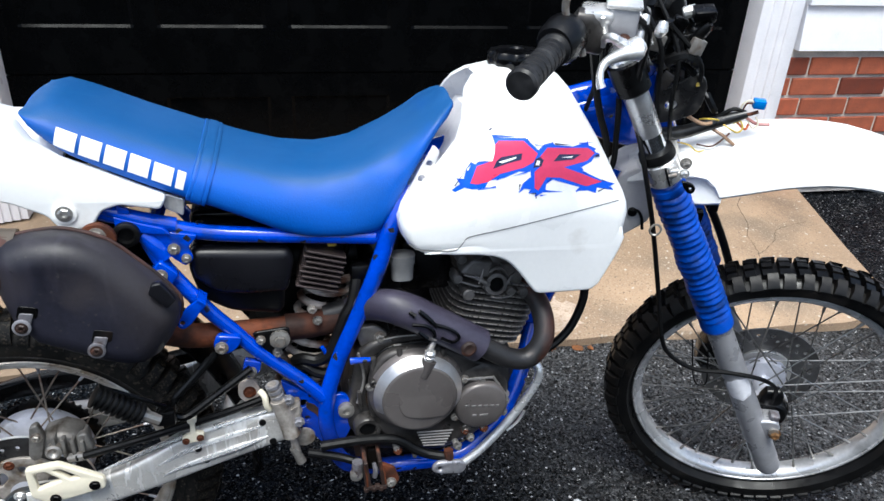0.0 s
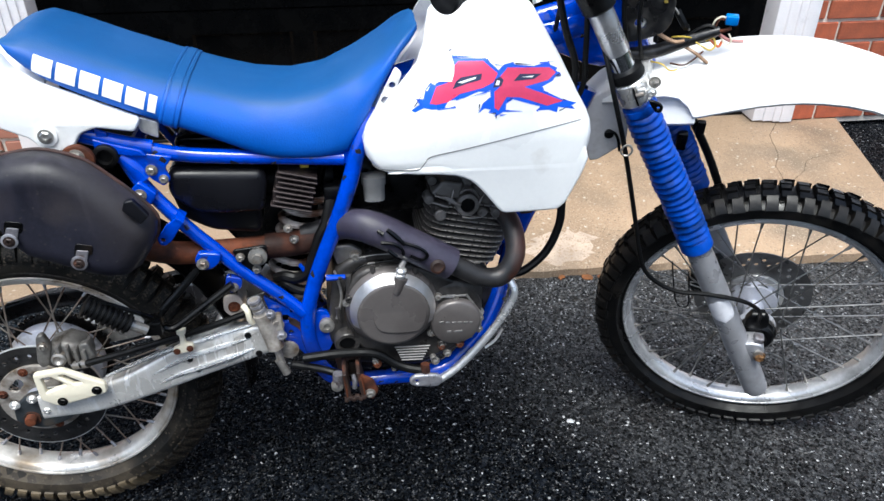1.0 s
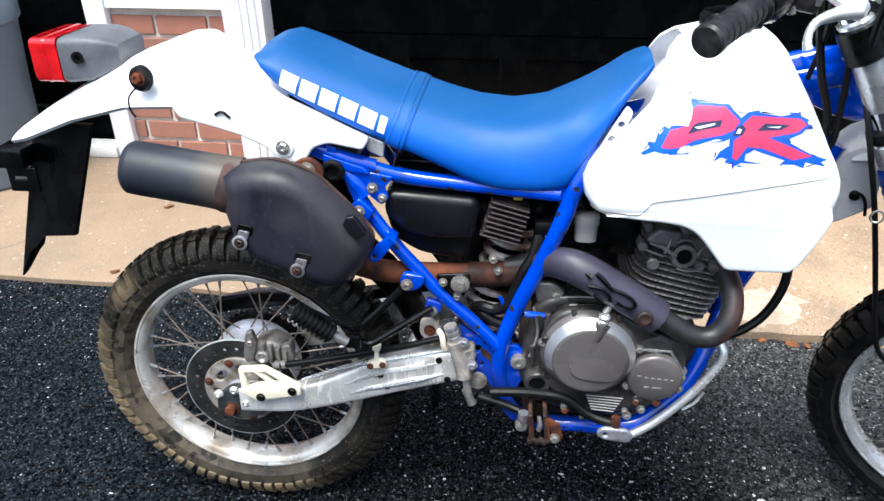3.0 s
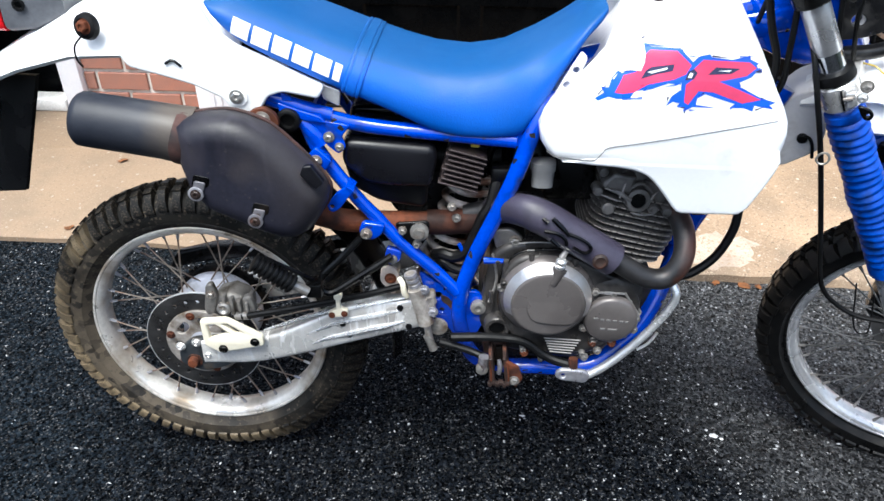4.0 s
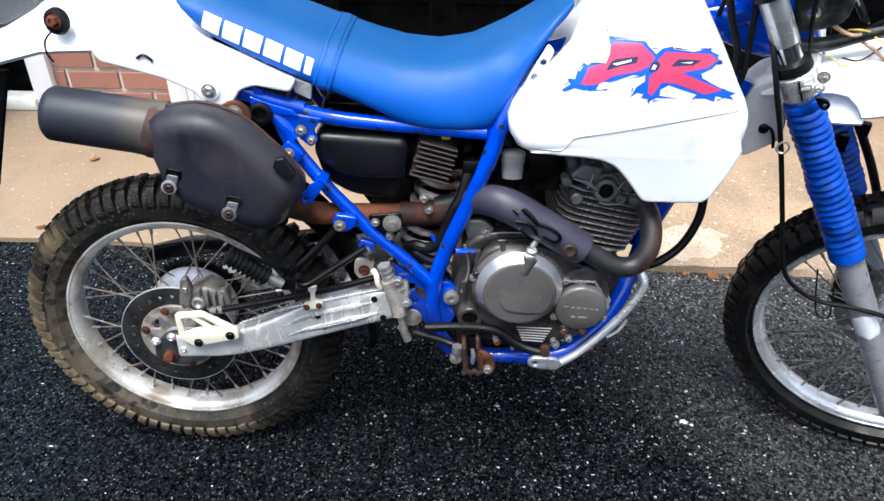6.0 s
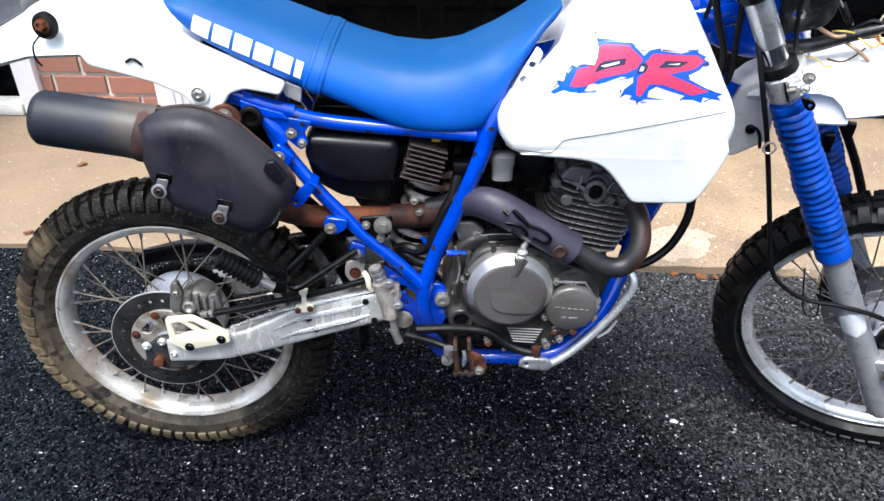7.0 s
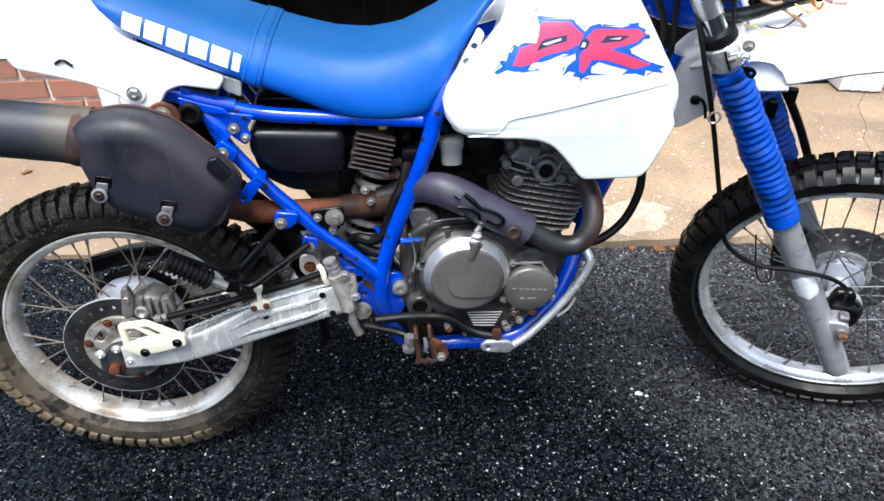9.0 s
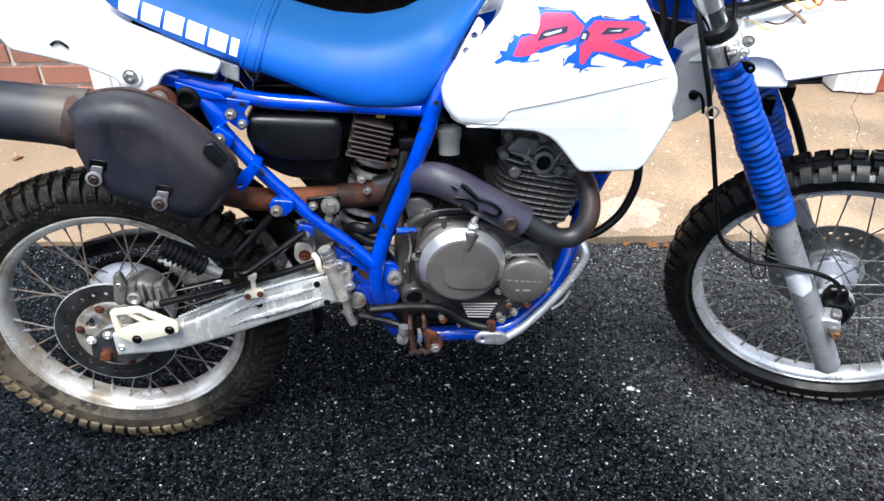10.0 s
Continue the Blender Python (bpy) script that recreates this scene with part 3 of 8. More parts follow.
def build_ground():
    bm = bmesh.new()
    ys = [-700, -40, -6, 6, 40, 700]
    xs = [-700, -40, -6, 0, 1.5, 4, 40, 700]
    vs = [[bm.verts.new((x, y, ground_z(x))) for y in ys] for x in xs]
    for i in range(len(xs) - 1):
        for j in range(len(ys) - 1):
            bm.faces.new((vs[i][j], vs[i + 1][j], vs[i + 1][j + 1], vs[i][j + 1]))
    tagged(part("ground", bm, asphalt), "wet black asphalt driveway with pale stone chips", "ground", kind="structure")

    # apron slab with a worn front edge
    rnd = random.Random(3)
    front = []
    x = -4.2
    while x < 2.50:
        y = 0.735 - (x + 1.25) * 0.022 + rnd.uniform(-0.006, 0.006)
        front.append((x, y))
        x += 0.07
    outline = [(-4.2, 1.95), *front, (2.50, 0.665), (2.62, 1.15), (2.775, 1.72), (2.775, 1.76), (2.5, 1.95)]
    bm = bmesh.new()
    lo = [bm.verts.new((x, y, -0.06)) for x, y in outline]
    mid = [bm.verts.new((x, y, APRON_Z - 0.006)) for x, y in outline]
    cx, cy = 0.0, 1.4
    hi = [bm.verts.new((x + (0.006 if x < cx else -0.006), y + (0.008 if y < cy else -0.006), APRON_Z)) for x, y in outline]
    n = len(outline)
    for a, b in ((lo, mid), (mid, hi)):
        for i in range(n):
            j = (i + 1) % n
            bm.faces.new((a[i], a[j], b[j], b[i]))
    bm.faces.new(hi)
    apron = tagged(part("pavement", bm, concrete, angle=50), "worn tan concrete apron in front of the garage", "pavement", kind="structure")

    def ribbon(name, points, width, material, z=APRON_Z + 0.0005, seed=1, label=""):
        r = random.Random(seed)
        pts = spline([(x, y, 0) for x, y in points], 7)
        bm = bmesh.new()
        rows = []
        for i, q in enumerate(pts):
            d = (pts[min(i + 1, len(pts) - 1)] - pts[max(i - 1, 0)]).normalized()
            w = V((-d.y, d.x, 0)) * width * r.uniform(0.3, 1.0)
            o = V((r.uniform(-1, 1), r.uniform(-1, 1), 0)) * width * 1.2
            rows.append((bm.verts.new((q.x + w.x + o.x, q.y + w.y + o.y, z)), bm.verts.new((q.x - w.x + o.x, q.y - w.y + o.y, z))))
        for a, b in zip(rows, rows[1:]):
            bm.faces.new((a[0], a[1], b[1], b[0]))
        part(name, bm, material, apron, label)

    crack_mat = surf("crack_shadow", (0.11, 0.08, 0.055), 0.95, var=0.3, bump=0.2)
    ribbon("crack", [(2.485, 1.69), (2.40, 1.58), (2.37, 1.53), (2.32, 1.37), (2.26, 1.27), (2.22, 1.12), (2.15, 0.98)], 0.0022, crack_mat, seed=2)
    ribbon("crack", [(2.585, 1.365), (2.50, 1.34), (2.409, 1.304), (2.36, 1.235), (2.28, 1.16), (2.22, 1.12)], 0.002, crack_mat, seed=3)
    ribbon("crack", [(-1.15, 1.05), (-1.22, 0.92), (-1.35, 0.80), (-1.42, 0.74)], 0.002, crack_mat, seed=4)
    # worn pale patch where the skin has come off
    r = random.Random(8)
    bm = bmesh.new()
    pts = []
    for i in range(40):
        t = 2 * math.pi * i / 40
        pts.append(bm.verts.new((1.275 + math.cos(t) * 0.13 * r.uniform(0.7, 1.1) + 0.03 * math.sin(t), 0.80 + math.sin(t) * 0.105 * r.uniform(0.75, 1.1), APRON_Z + 0.001)))
    bm.faces.new(pts)
    part("worn_patch", bm, bare_patch, apron, "pale patch where the surface has worn off")

    # loose pale stone chips on the asphalt
    r = random.Random(11)
    verts, faces = [], []
    for i in range(3600):
        x, y = r.uniform(-1.9, 3.4), r.uniform(-1.6, 0.66)
        s = 0.0007 + 0.0019 * r.random() ** 3 * (1.6 if r.random() < 0.08 else 1)
        a, long_ = r.uniform(0, 6.28), r.uniform(1.0, 2.8)
        k = len(verts)
        for j in range(4):
            b = j * 1.5708 + r.uniform(-0.4, 0.4)
            u, w = math.cos(b) * s * long_ * r.uniform(0.6, 1.3), math.sin(b) * s * r.uniform(0.5, 1.2)
            verts.append((x + u * math.cos(a) - w * math.sin(a), y + u * math.sin(a) + w * math.cos(a), ground_z(x) + 0.0003))
        verts.append((x, y, ground_z(x) + s * 0.9 + 0.0003))
        faces += [(k + j, k + (j + 1) % 4, k + 4) for j in range(4)]
    for x, y, s in ((1.104, 0.07, 0.011), (1.132, 0.172, 0.006), (1.09, 0.085, 0.005), (1.12, 0.06, 0.006)):
        k = len(verts)
        verts += [(x + math.cos(j * 1.05 + s * 300) * s * r.uniform(0.7, 1.2), y + math.sin(j * 1.05 + s * 300) * s * r.uniform(0.6, 1.0), ground_z(x)) for j in range(6)]
        verts.append((x, y, ground_z(x) + s * 0.6))
        faces += [(k + j, k + (j + 1) % 6, k + 6) for j in range(6)]
    me = bpy.data.meshes.new("stone_chips")
    me.from_pydata(verts, [], faces)
    me.materials.append(stone_pale)
    tagged(new("stone_chips", me), "small pale stone chips loose on the asphalt", "gravel", kind="stuff")

    # fallen leaves and a twig
    r = random.Random(5)
    for x, y, s, z in ((-0.785, 0.781, 0.017, APRON_Z), (-0.808, 1.241, 0.020, APRON_Z), (1.32, 0.662, 0.022, ground_z(1.32)), (1.36, 0.655, 0.014, ground_z(1.36)), (1.24, 0.668, 0.015, ground_z(1.24))):
        bm = bmesh.new()
        t0 = r.uniform(0, 6.28)
        ring = []
        for j in range(10):
            t = j * 0.628
            rad = s * (0.45 + 0.55 * abs(math.cos(t)) ** 0.7) * r.uniform(0.8, 1.1)
            ring.append(bm.verts.new((x + math.cos(t + t0) * rad, y + math.sin(t + t0) * rad, z + 0.002 + r.uniform(0, 0.006))))
        c = bm.verts.new((x, y, z + 0.004))
        for a, b in zip(ring, ring[1:] + ring[:1]):
            bm.faces.new((a, b, c))
        tagged(part("leaf", bm, leaf_mat), "curled brown fallen leaf lying on the ground", "leaf", group="fallen leaves")

    # small blue plastic cap dropped on the drive
    bm = lathe([(0.010, 0.0), (0.0125, 0.001), (0.013, 0.010), (0.011, 0.0125), (0.003, 0.013)], (2.531, 0.931, ground_z(2.531)), (0, 0, 1), 24)
    tagged(part("bottle_cap", bm, surf("blue_cap_plastic", (0.0, 0.22, 0.62), 0.4, var=0.1, bump=0.05)), "small bright blue plastic cap on the ground", "bottle cap")


def build_house():
    # masonry core behind bricks, siding above
    def wall(name, x0, x1, label):
        return tagged(part(name, box(x0, x1, WALL_Y + 0.012, WALL_Y + 0.26, 0.0, 0.66), mortar), label, "wall", kind="structure")

    right = wall("wall_right", 2.532, 7.0, "red brick wall with grey mortar beside the garage door")
    pier = wall("wall_pier", -1.13, -0.655, "red brick pier between two garage doors")
    part("foot_joint", box(-1.128, -0.657, WALL_Y - 0.014, WALL_Y + 0.05, 0.0, 0.028, 0.006), mortar, pier, "pale mortar joint at the foot of the pier")
    # one brick, shared
    bm = box(0, 0.207, 0, 0.09, 0, 0.073, 0.003, seg=1)
    brick = part("brick", bm, brick_mat, right)
    r = random.Random(21)
    made = []

    def courses(owner, x0, x1, even, odd, pitch):
        for k in range(8):
            z = 0.026 + 0.088 * k
            if z + 0.05 > 0.66:
                break
            x = (even if k % 2 else odd)
            while x > x0:
                x -= pitch
            while x < x1:
                a, b = max(x + 0.0075, x0 + 0.002), min(x + pitch - 0.0075, x1 - 0.002)
                if b - a > 0.02:
                    o = brick if not made else brick.copy()
                    if made:
                        scene.collection.objects.link(o)
                    o.parent = owner
                    o.matrix_local = Matrix.Translation((a, WALL_Y + r.uniform(-0.0015, 0.0015), z)) @ Matrix.Diagonal(((b - a) / 0.207, 1, min(1, (0.66 - z) / 0.075), 1))
                    made.append(o)
                x += pitch

    courses(right, 2.532, 4.4, 2.585, 2.653, 0.238)
    courses(pier, -1.13, -0.655, -1.078, -0.952, 0.22)

    # white clapboard above the brick, board by board
    def siding(name, x0, x1, top):
        own = tagged(part(name, box(x0, x1, WALL_Y + 0.012, WALL_Y + 0.26, 0.664, top), white_trim), "white clapboard siding above the brick", "wall", kind="structure")
        z = 0.661
        while z < top - 0.01:
            bm = bmesh.new()
            h = min(0.185, top - z)
            sec = [(WALL_Y - 0.022, z), (WALL_Y - 0.022, z + 0.012), (WALL_Y - 0.004, z + h), (WALL_Y + 0.01, z + h), (WALL_Y + 0.01, z)]
            rings(bm, [[V((x, y, zz)) for y, zz in sec] for x in (x0, x1)])
            part("board", bm, white_trim, own)
            z += 0.1845

    siding("wall_siding_right", 2.565, 7.0, 3.0)
    siding("wall_siding_pier", -1.13, -0.655, 2.35)
    tagged(part("wall_lintel", box(-7.0, 2.56, WALL_Y, WALL_Y + 0.26, 2.36, 3.0), white_trim), "white wall above the garage doors", "wall", kind="structure")
    tagged(part("wall_left", box(-7.0, -4.1, WALL_Y, WALL_Y + 0.26, 0.0, 2.36), white_trim), "white house wall past the second garage door", "wall", kind="structure")
    tagged(part("wall_back", box(-7.0, 7.0, 5.0, 5.2, 0.0, 3.0), white_trim), "plain back wall of the garage", "wall", kind="structure")
    tagged(part("ceiling", box(-7.2, 7.2, WALL_Y - 0.3, 5.2, 3.0, 3.12), white_trim), "plain white eaves board over the wall", "ceiling", kind="structure")

    # moulded white casings: stepped boards, z full height
    def casing(name, steps, label):
        own = None
        for x0, x1, y in steps:
            bm = box(x0, x1, y, DOOR_Y + 0.08, 0.03, 2.36, 0.0025)
            ob = part(name if own is None else "strip", bm, white_trim, own)
            if own is None:
                own = tagged(ob, label, "door trim", kind="structure")
        return own

    casing("trim_right", [(2.478, 2.532, WALL_Y - 0.03), (2.450, 2.480, WALL_Y - 0.022), (2.410, 2.452, WALL_Y - 0.012), (2.365, 2.412, WALL_Y - 0.002)], "white moulded door casing at the garage opening")
    casing("trim_left", [(-0.655, -0.583, WALL_Y - 0.03), (-0.585, -0.556, WALL_Y - 0.022), (-0.558, -0.529, WALL_Y - 0.012), (-0.531, -0.503, WALL_Y - 0.002)], "white moulded door casing at the brick pier")
    casing("trim_far", [(-1.215, -1.133, WALL_Y - 0.03), (-1.25, -1.218, WALL_Y + 0.02)], "white door casing at the second garage opening")

    # sectional garage doors with recessed panels
    def door(name, x0, x1, first, pitch, columns, label):
        rows = [(0.03, 0.55), (0.555, 1.075), (1.08, 1.60), (1.605, 2.36)]
        own = None
        for z0, z1 in rows:
            bm = bmesh.new()
            back = [bm.verts.new(q) for q in ((x0, DOOR_Y + 0.04, z0), (x1, DOOR_Y + 0.04, z0), (x1, DOOR_Y + 0.04, z1), (x0, DOOR_Y + 0.04, z1))]
            bm.faces.new(back)
            # face as a grid of frame and sunk panels
            gx = [x0]
            for c in range(columns):
                a = first + c * pitch
                gx += [a + 0.04, a + 0.052, a + pitch - 0.052, a + pitch - 0.04]
            gx.append(x1)
            gz = [z0, z0 + 0.166, z0 + 0.175, z1 - 0.098, z1 - 0.089, z1]

            def depth(i, j):
                if 0 < i < len(gx) - 1 and (i - 1) % 4 in (1, 2) and j in (2, 3):
                    return DOOR_Y + 0.009
                return DOOR_Y
            grid = [[bm.verts.new((gx[i], depth(i, j), gz[j])) for j in range(6)] for i in range(len(gx))]
            for i in range(len(gx) - 1):
                for j in range(5):
                    bm.faces.new((grid[i][j], grid[i + 1][j], grid[i + 1][j + 1], grid[i][j + 1]))
            ob = part(name if own is None else "door_section", bm, door_black, own, angle=10)
            if own is None:
                own = tagged(ob, label, "garage door", kind="structure")
        part("bottom_seal", box(x0, x1, DOOR_Y - 0.01, DOOR_Y + 0.03, 0.022, 0.034, 0.003), black_rubber, own, "black rubber seal")

    door("door_1", -0.503, 2.365, -0.470, 0.463, 6, "closed glossy black panelled garage door")
    door("door_2", -4.03, -1.25, -4.03, 0.463, 6, "closed glossy black panelled garage door beyond the pier")
    tagged(part("threshold_block", box(-1.40, -1.222, 1.655, 1.75, APRON_Z, 0.075, 0.01), surf("pale_stone_block", (0.55, 0.54, 0.52), 0.8, bump=0.3)), "small pale stone block against the door casing", "stone block")


def build_bin():
    own = thing("wheelie_bin", "grey plastic rubbish bin with lid on the apron", "rubbish bin")
    cx, cy = BIN
    body = bmesh.new()
    prof = [(APRON_Z, 0.190), (0.03, 0.205), (0.06, 0.212), (0.39, 0.228), (0.62, 0.246), (0.64, 0.248)]
    loops = []
    for z, h in prof:
        loops.append([V((cx + q.y, cy + q.z, z)) for q in oval(0, 0, 0, h, h, 2.1, 48)])
    rings(body, loops)
    part("body", body, bin_grey, own)
    lid = bmesh.new()
    loops = []
    for z, h in ((0.642, 0.256), (0.648, 0.262), (0.70, 0.264), (0.73, 0.25), (0.75, 0.17)):
        loops.append([V((cx + q.y, cy + q.z, z)) for q in oval(0, 0, 0, h, h, 2.1, 48)])
    rings(lid, loops)
    part("lid", lid, bin_grey, own)


def build_backdrop():
    """An unseen dark ring all round the drive, behind the camera, added to darken reflections and low sky."""
    bm = bmesh.new()
    r = random.Random(14)
    n = 120
    rows = []
    for i in range(n + 1):
        t = radians(150 + 240 * i / n)
        x, y = 0.5 + 13 * math.cos(t), 0.5 + 13 * math.sin(t)
        rows.append([bm.verts.new((x * k, y * k, z)) for z, k in ((-0.05, 1.0), (0.6, 0.98 + r.uniform(-0.02, 0.02)), (1.4 + r.uniform(-0.2, 0.2), 0.99 + r.uniform(-0.03, 0.03)), (2.2 + r.uniform(-0.6, 0.6), 1.03))])
    for a, b in zip(rows, rows[1:]):
        for j in range(3):
            bm.faces.new((a[j], b[j], b[j + 1], a[j + 1]))
    tagged(part("backdrop", bm, surf("dark_backdrop", (0.03, 0.04, 0.022), 0.9, var=0.6, scale=1.5, fine=9, bump=0.4)), "unseen dark ring round the drive, added to darken reflections", "backdrop", kind="structure")


BIN = (-1.67, 1.46)
build_ground()
build_house()
build_bin()
build_backdrop()

# ---- the motorcycle: built in its own frame, x ahead, y to its left, z up, rear axle at (0, 0, 0.33) ----
bike = thing("motorcycle", "worn blue and white off-road motorcycle standing on wet asphalt", "motorcycle")
AXIS = V((-math.sin(radians(28)), 0, math.cos(radians(28))))
PIVOT = V((1.4476, 0, 0.3144))
STEER = Matrix.Translation(PIVOT) @ Matrix.Rotation(radians(-24.76), 4, AXIS) @ Matrix.Translation(-PIVOT)
HUB_R = V((0.0, 0.0, 0.33))
HUB_F = V((1.475, 0.0, 0.329))


def circle(cx, cz, r, n=32, squash=1.0):
    return [(cx + r * math.cos(2 * math.pi * j / n), cz + squash * r * math.sin(2 * math.pi * j / n)) for j in range(n)]


def spline_xz(points, n=5):
    """A smooth curve through points of x and z."""
    return [(q.x, q.z) for q in spline([(x, 0.0, z) for x, z in points], n)]


def knob(bm, pos, out, along, sa, ss, h):
    """One tread block: a tapered box standing on the carcass."""
    s = along.cross(out).normalized()
    vs = []
    for k, hh in ((1.06, -0.004), (0.90, h)):
        for a, b in ((-1, -1), (1, -1), (1, 1), (-1, 1)):
            vs.append(bm.verts.new(pos + out * hh + along * (a * sa * k / 2) + s * (b * ss * k / 2)))
    for q in ((0, 1, 2, 3), (4, 5, 6, 7), (0, 1, 5, 4), (1, 2, 6, 5), (2, 3, 7, 6), (3, 0, 4, 7)):
        bm.faces.new([vs[i] for i in q])


def tyre_mesh(bead, hw, outer, width, count, height, crown):
    bm = bmesh.new()
    ro, w = outer - height, width / 2
    d = ro - bead
    half = [(bead - 0.006, hw - 0.004), (bead + 0.006, hw + 0.001), (bead + 0.25 * d, w * (0.82 + 0.06 * crown)), (bead + 0.5 * d, w * 0.93), (bead + (0.72 - 0.06 * crown) * d, w * (0.92 - 0.05 * crown)), (bead + (0.9 - 0.08 * crown) * d, w * (0.72 - 0.04 * crown)), (bead + (0.98 - 0.03 * crown) * d, w * 0.4)]
    prof = [(r, -y) for r, y in half] + [(ro, 0)] + [(r, y) for r, y in reversed(half)]
    lathe(prof, (0, 0, 0), n=96, bm=bm, closed=True)
    return bm


def shoulder_block(bm, m, ro, w, bead, h, length, sag, crown):
    """A block on the tyre's shoulder: it wraps from the tread down on to the sidewall."""
    d = ro - bead
    sec = [(ro + h * 0.85 - 0.10 * d * crown, 0.56 * w), (ro + h * 0.45 - 0.20 * d * crown, 0.84 * w), (ro - 0.16 * d - 0.20 * d * crown, 1.00 * w), (bead + sag * d, 0.985 * w), (bead + (sag - 0.05) * d, 0.86 * w), (ro - 0.15 * d - 0.16 * d * crown, 0.50 * w)]
    ends = []
    for e in (-1, 1):
        ends.append([bm.verts.new(m @ V((e * length / 2 * (0.86 if i in (0, 1) else 1.0), -y, r))) for i, (r, y) in enumerate(sec)])
    a, b = ends
    for i in range(6):
        j = (i + 1) % 6
        bm.faces.new((a[i], a[j], b[j], b[i]))
    bm.faces.new(a)
    bm.faces.new(b[::-1])


def tread_blocks(bead, outer, width, count, height, rubber, hub, m, sag, fill, crown):
    """Rows of tread blocks: those of the right flank singly, the rest joined."""
    ro, w = outer - height, width / 2
    d = ro - bead
    rest = bmesh.new()
    rnd = random.Random(count)
    length = fill * 2 * math.pi * ro / count
    shoulder, second = None, None
    for i in range(count):
        for side in (-1, 1):
            t = 2 * math.pi * (i + 0.05 * rnd.uniform(-1, 1)) / count
            turn = Matrix.Rotation(math.pi / 2 - t, 4, "Y")
            # every other block reaches further down the flank
            grow = Matrix.Diagonal((rnd.uniform(0.90, 1.06), 1.0, 1.0 + (0.008 if i % 2 else 0.0) + rnd.uniform(-0.004, 0.004), 1))
            if side < 0:
                if shoulder is None:
                    bm = bmesh.new()
                    shoulder_block(bm, Matrix.Identity(4), ro, w, bead, height, length, sag, crown)
                    shoulder = part("tread_block", bm, rubber, hub)
                    shoulder.matrix_local = m @ turn @ grow
                else:
                    share(shoulder, m @ turn @ grow)
            else:
                shoulder_block(rest, turn @ Matrix.Diagonal((1, -1, 1, 1)) @ grow, ro, w, bead, height, length, sag, crown)
            # second row, set between the shoulder blocks
            t2 = t + math.pi / count * (1.05 - crown)
            rad, tan, a = V((math.cos(t2), 0, math.sin(t2))), V((-math.sin(t2), 0, math.cos(t2))), radians(14)
            out = rad * math.cos(a) + V((0, side, 0)) * math.sin(a)
            pos = rad * (ro - 0.002 - 0.05 * d * crown) + V((0, side * w * 0.36, 0))
            if side < 0:
                mm = Matrix((tan, tan.cross(out).normalized(), out)).transposed().to_4x4()
                mm.translation = pos
                if second is None:
                    bm = bmesh.new()
                    knob(bm, V((0, 0, 0)), V((0, 0, 1)), V((1, 0, 0)), length * 0.95, 0.36 * w, height)
                    second = part("tread_block", bm, rubber, hub)
                    second.matrix_local = m @ mm
                else:
                    share(second, m @ mm)
            else:
                knob(rest, pos, out, tan, length * 0.95, 0.36 * w, height)
        t = 2 * math.pi * (i + 0.5 * (1.05 - crown)) / count
        knob(rest, V((math.cos(t), 0, math.sin(t))) * (ro - 0.001), V((math.cos(t), 0, math.sin(t))), V((-math.sin(t), 0, math.cos(t))), length * 0.9, 0.30 * w, height)
    tagged(part("tread", moved(rest, m), rubber, hub), kind="stuff")


def rim_mesh(r, hw):
    near = [(r, hw), (r - 0.002, hw + 0.0022), (r - 0.0050, hw + 0.0018), (r - 0.0062, hw - 0.0012), (r - 0.0072, hw - 0.0002), (r - 0.012, hw - 0.002), (r - 0.0150, hw - 0.0045), (r - 0.0185, hw - 0.0080), (r - 0.0215, 0.008)]
    back = [(r - 0.004, hw - 0.005), (r - 0.011, hw - 0.007), (r - 0.015, 0.008)]
    prof = [(a, -y) for a, y in near] + [(r - 0.0222, 0.0)] + near[::-1] + back + [(r - 0.016, 0.0)] + [(a, -y) for a, y in back[::-1]]
    return lathe(prof, (0, 0, 0), n=96, closed=True)


def build_wheel(name, m, rim_r, hw, outer, width, count, height, rubber, blocks, rim_material, spoke_material, hub_prof, flange, label, sag, fill, crown, nipple_material):
    hub = part(name, moved(lathe(hub_prof, (0, 0, 0), n=40), m), hub_alloy, bike, label)
    part("tyre", moved(tyre_mesh(rim_r, hw, outer, width, count, height, crown), m), rubber, hub, "knobbly off-road tyre")
    tread_blocks(rim_r, outer, width, count, height, blocks, hub, m, sag, fill, crown)
    part("rim", moved(rim_mesh(rim_r, hw), m), rim_material, hub)
    rr = rim_r - 0.0205
    fr, fy = flange
    spoke = None
    for k in range(36):
        side = 1 if k % 2 else -1
        lean = 1 if (k // 2) % 2 else -1
        t = 2 * math.pi * k / 36
        a = t + lean * radians(62)
        p = V((math.cos(a) * fr, side * fy, math.sin(a) * fr))
        q = V((math.cos(t) * rr, side * 0.006, math.sin(t) * rr))
        if spoke is None:
            n = (q - p).length
            bm = tube([(0, 0, 0), (0, 0, n)], 0.0016, 6, 1)
            tube([(0, 0, n - 0.016), (0, 0, n - 0.003), (0, 0, n + 0.003)], [0.0026, 0.0036, 0.0036], 6, 1, bm)
            spoke = part("spoke", bm, spoke_material, hub)
            spoke.data.materials.append(nipple_material)
            for pg in spoke.data.polygons:
                if pg.center.z > n - 0.015:
                    pg.material_index = 1
            spoke.matrix_local = m @ between(p, q)
        else:
            share(spoke, m @ between(p, q))
    return hub


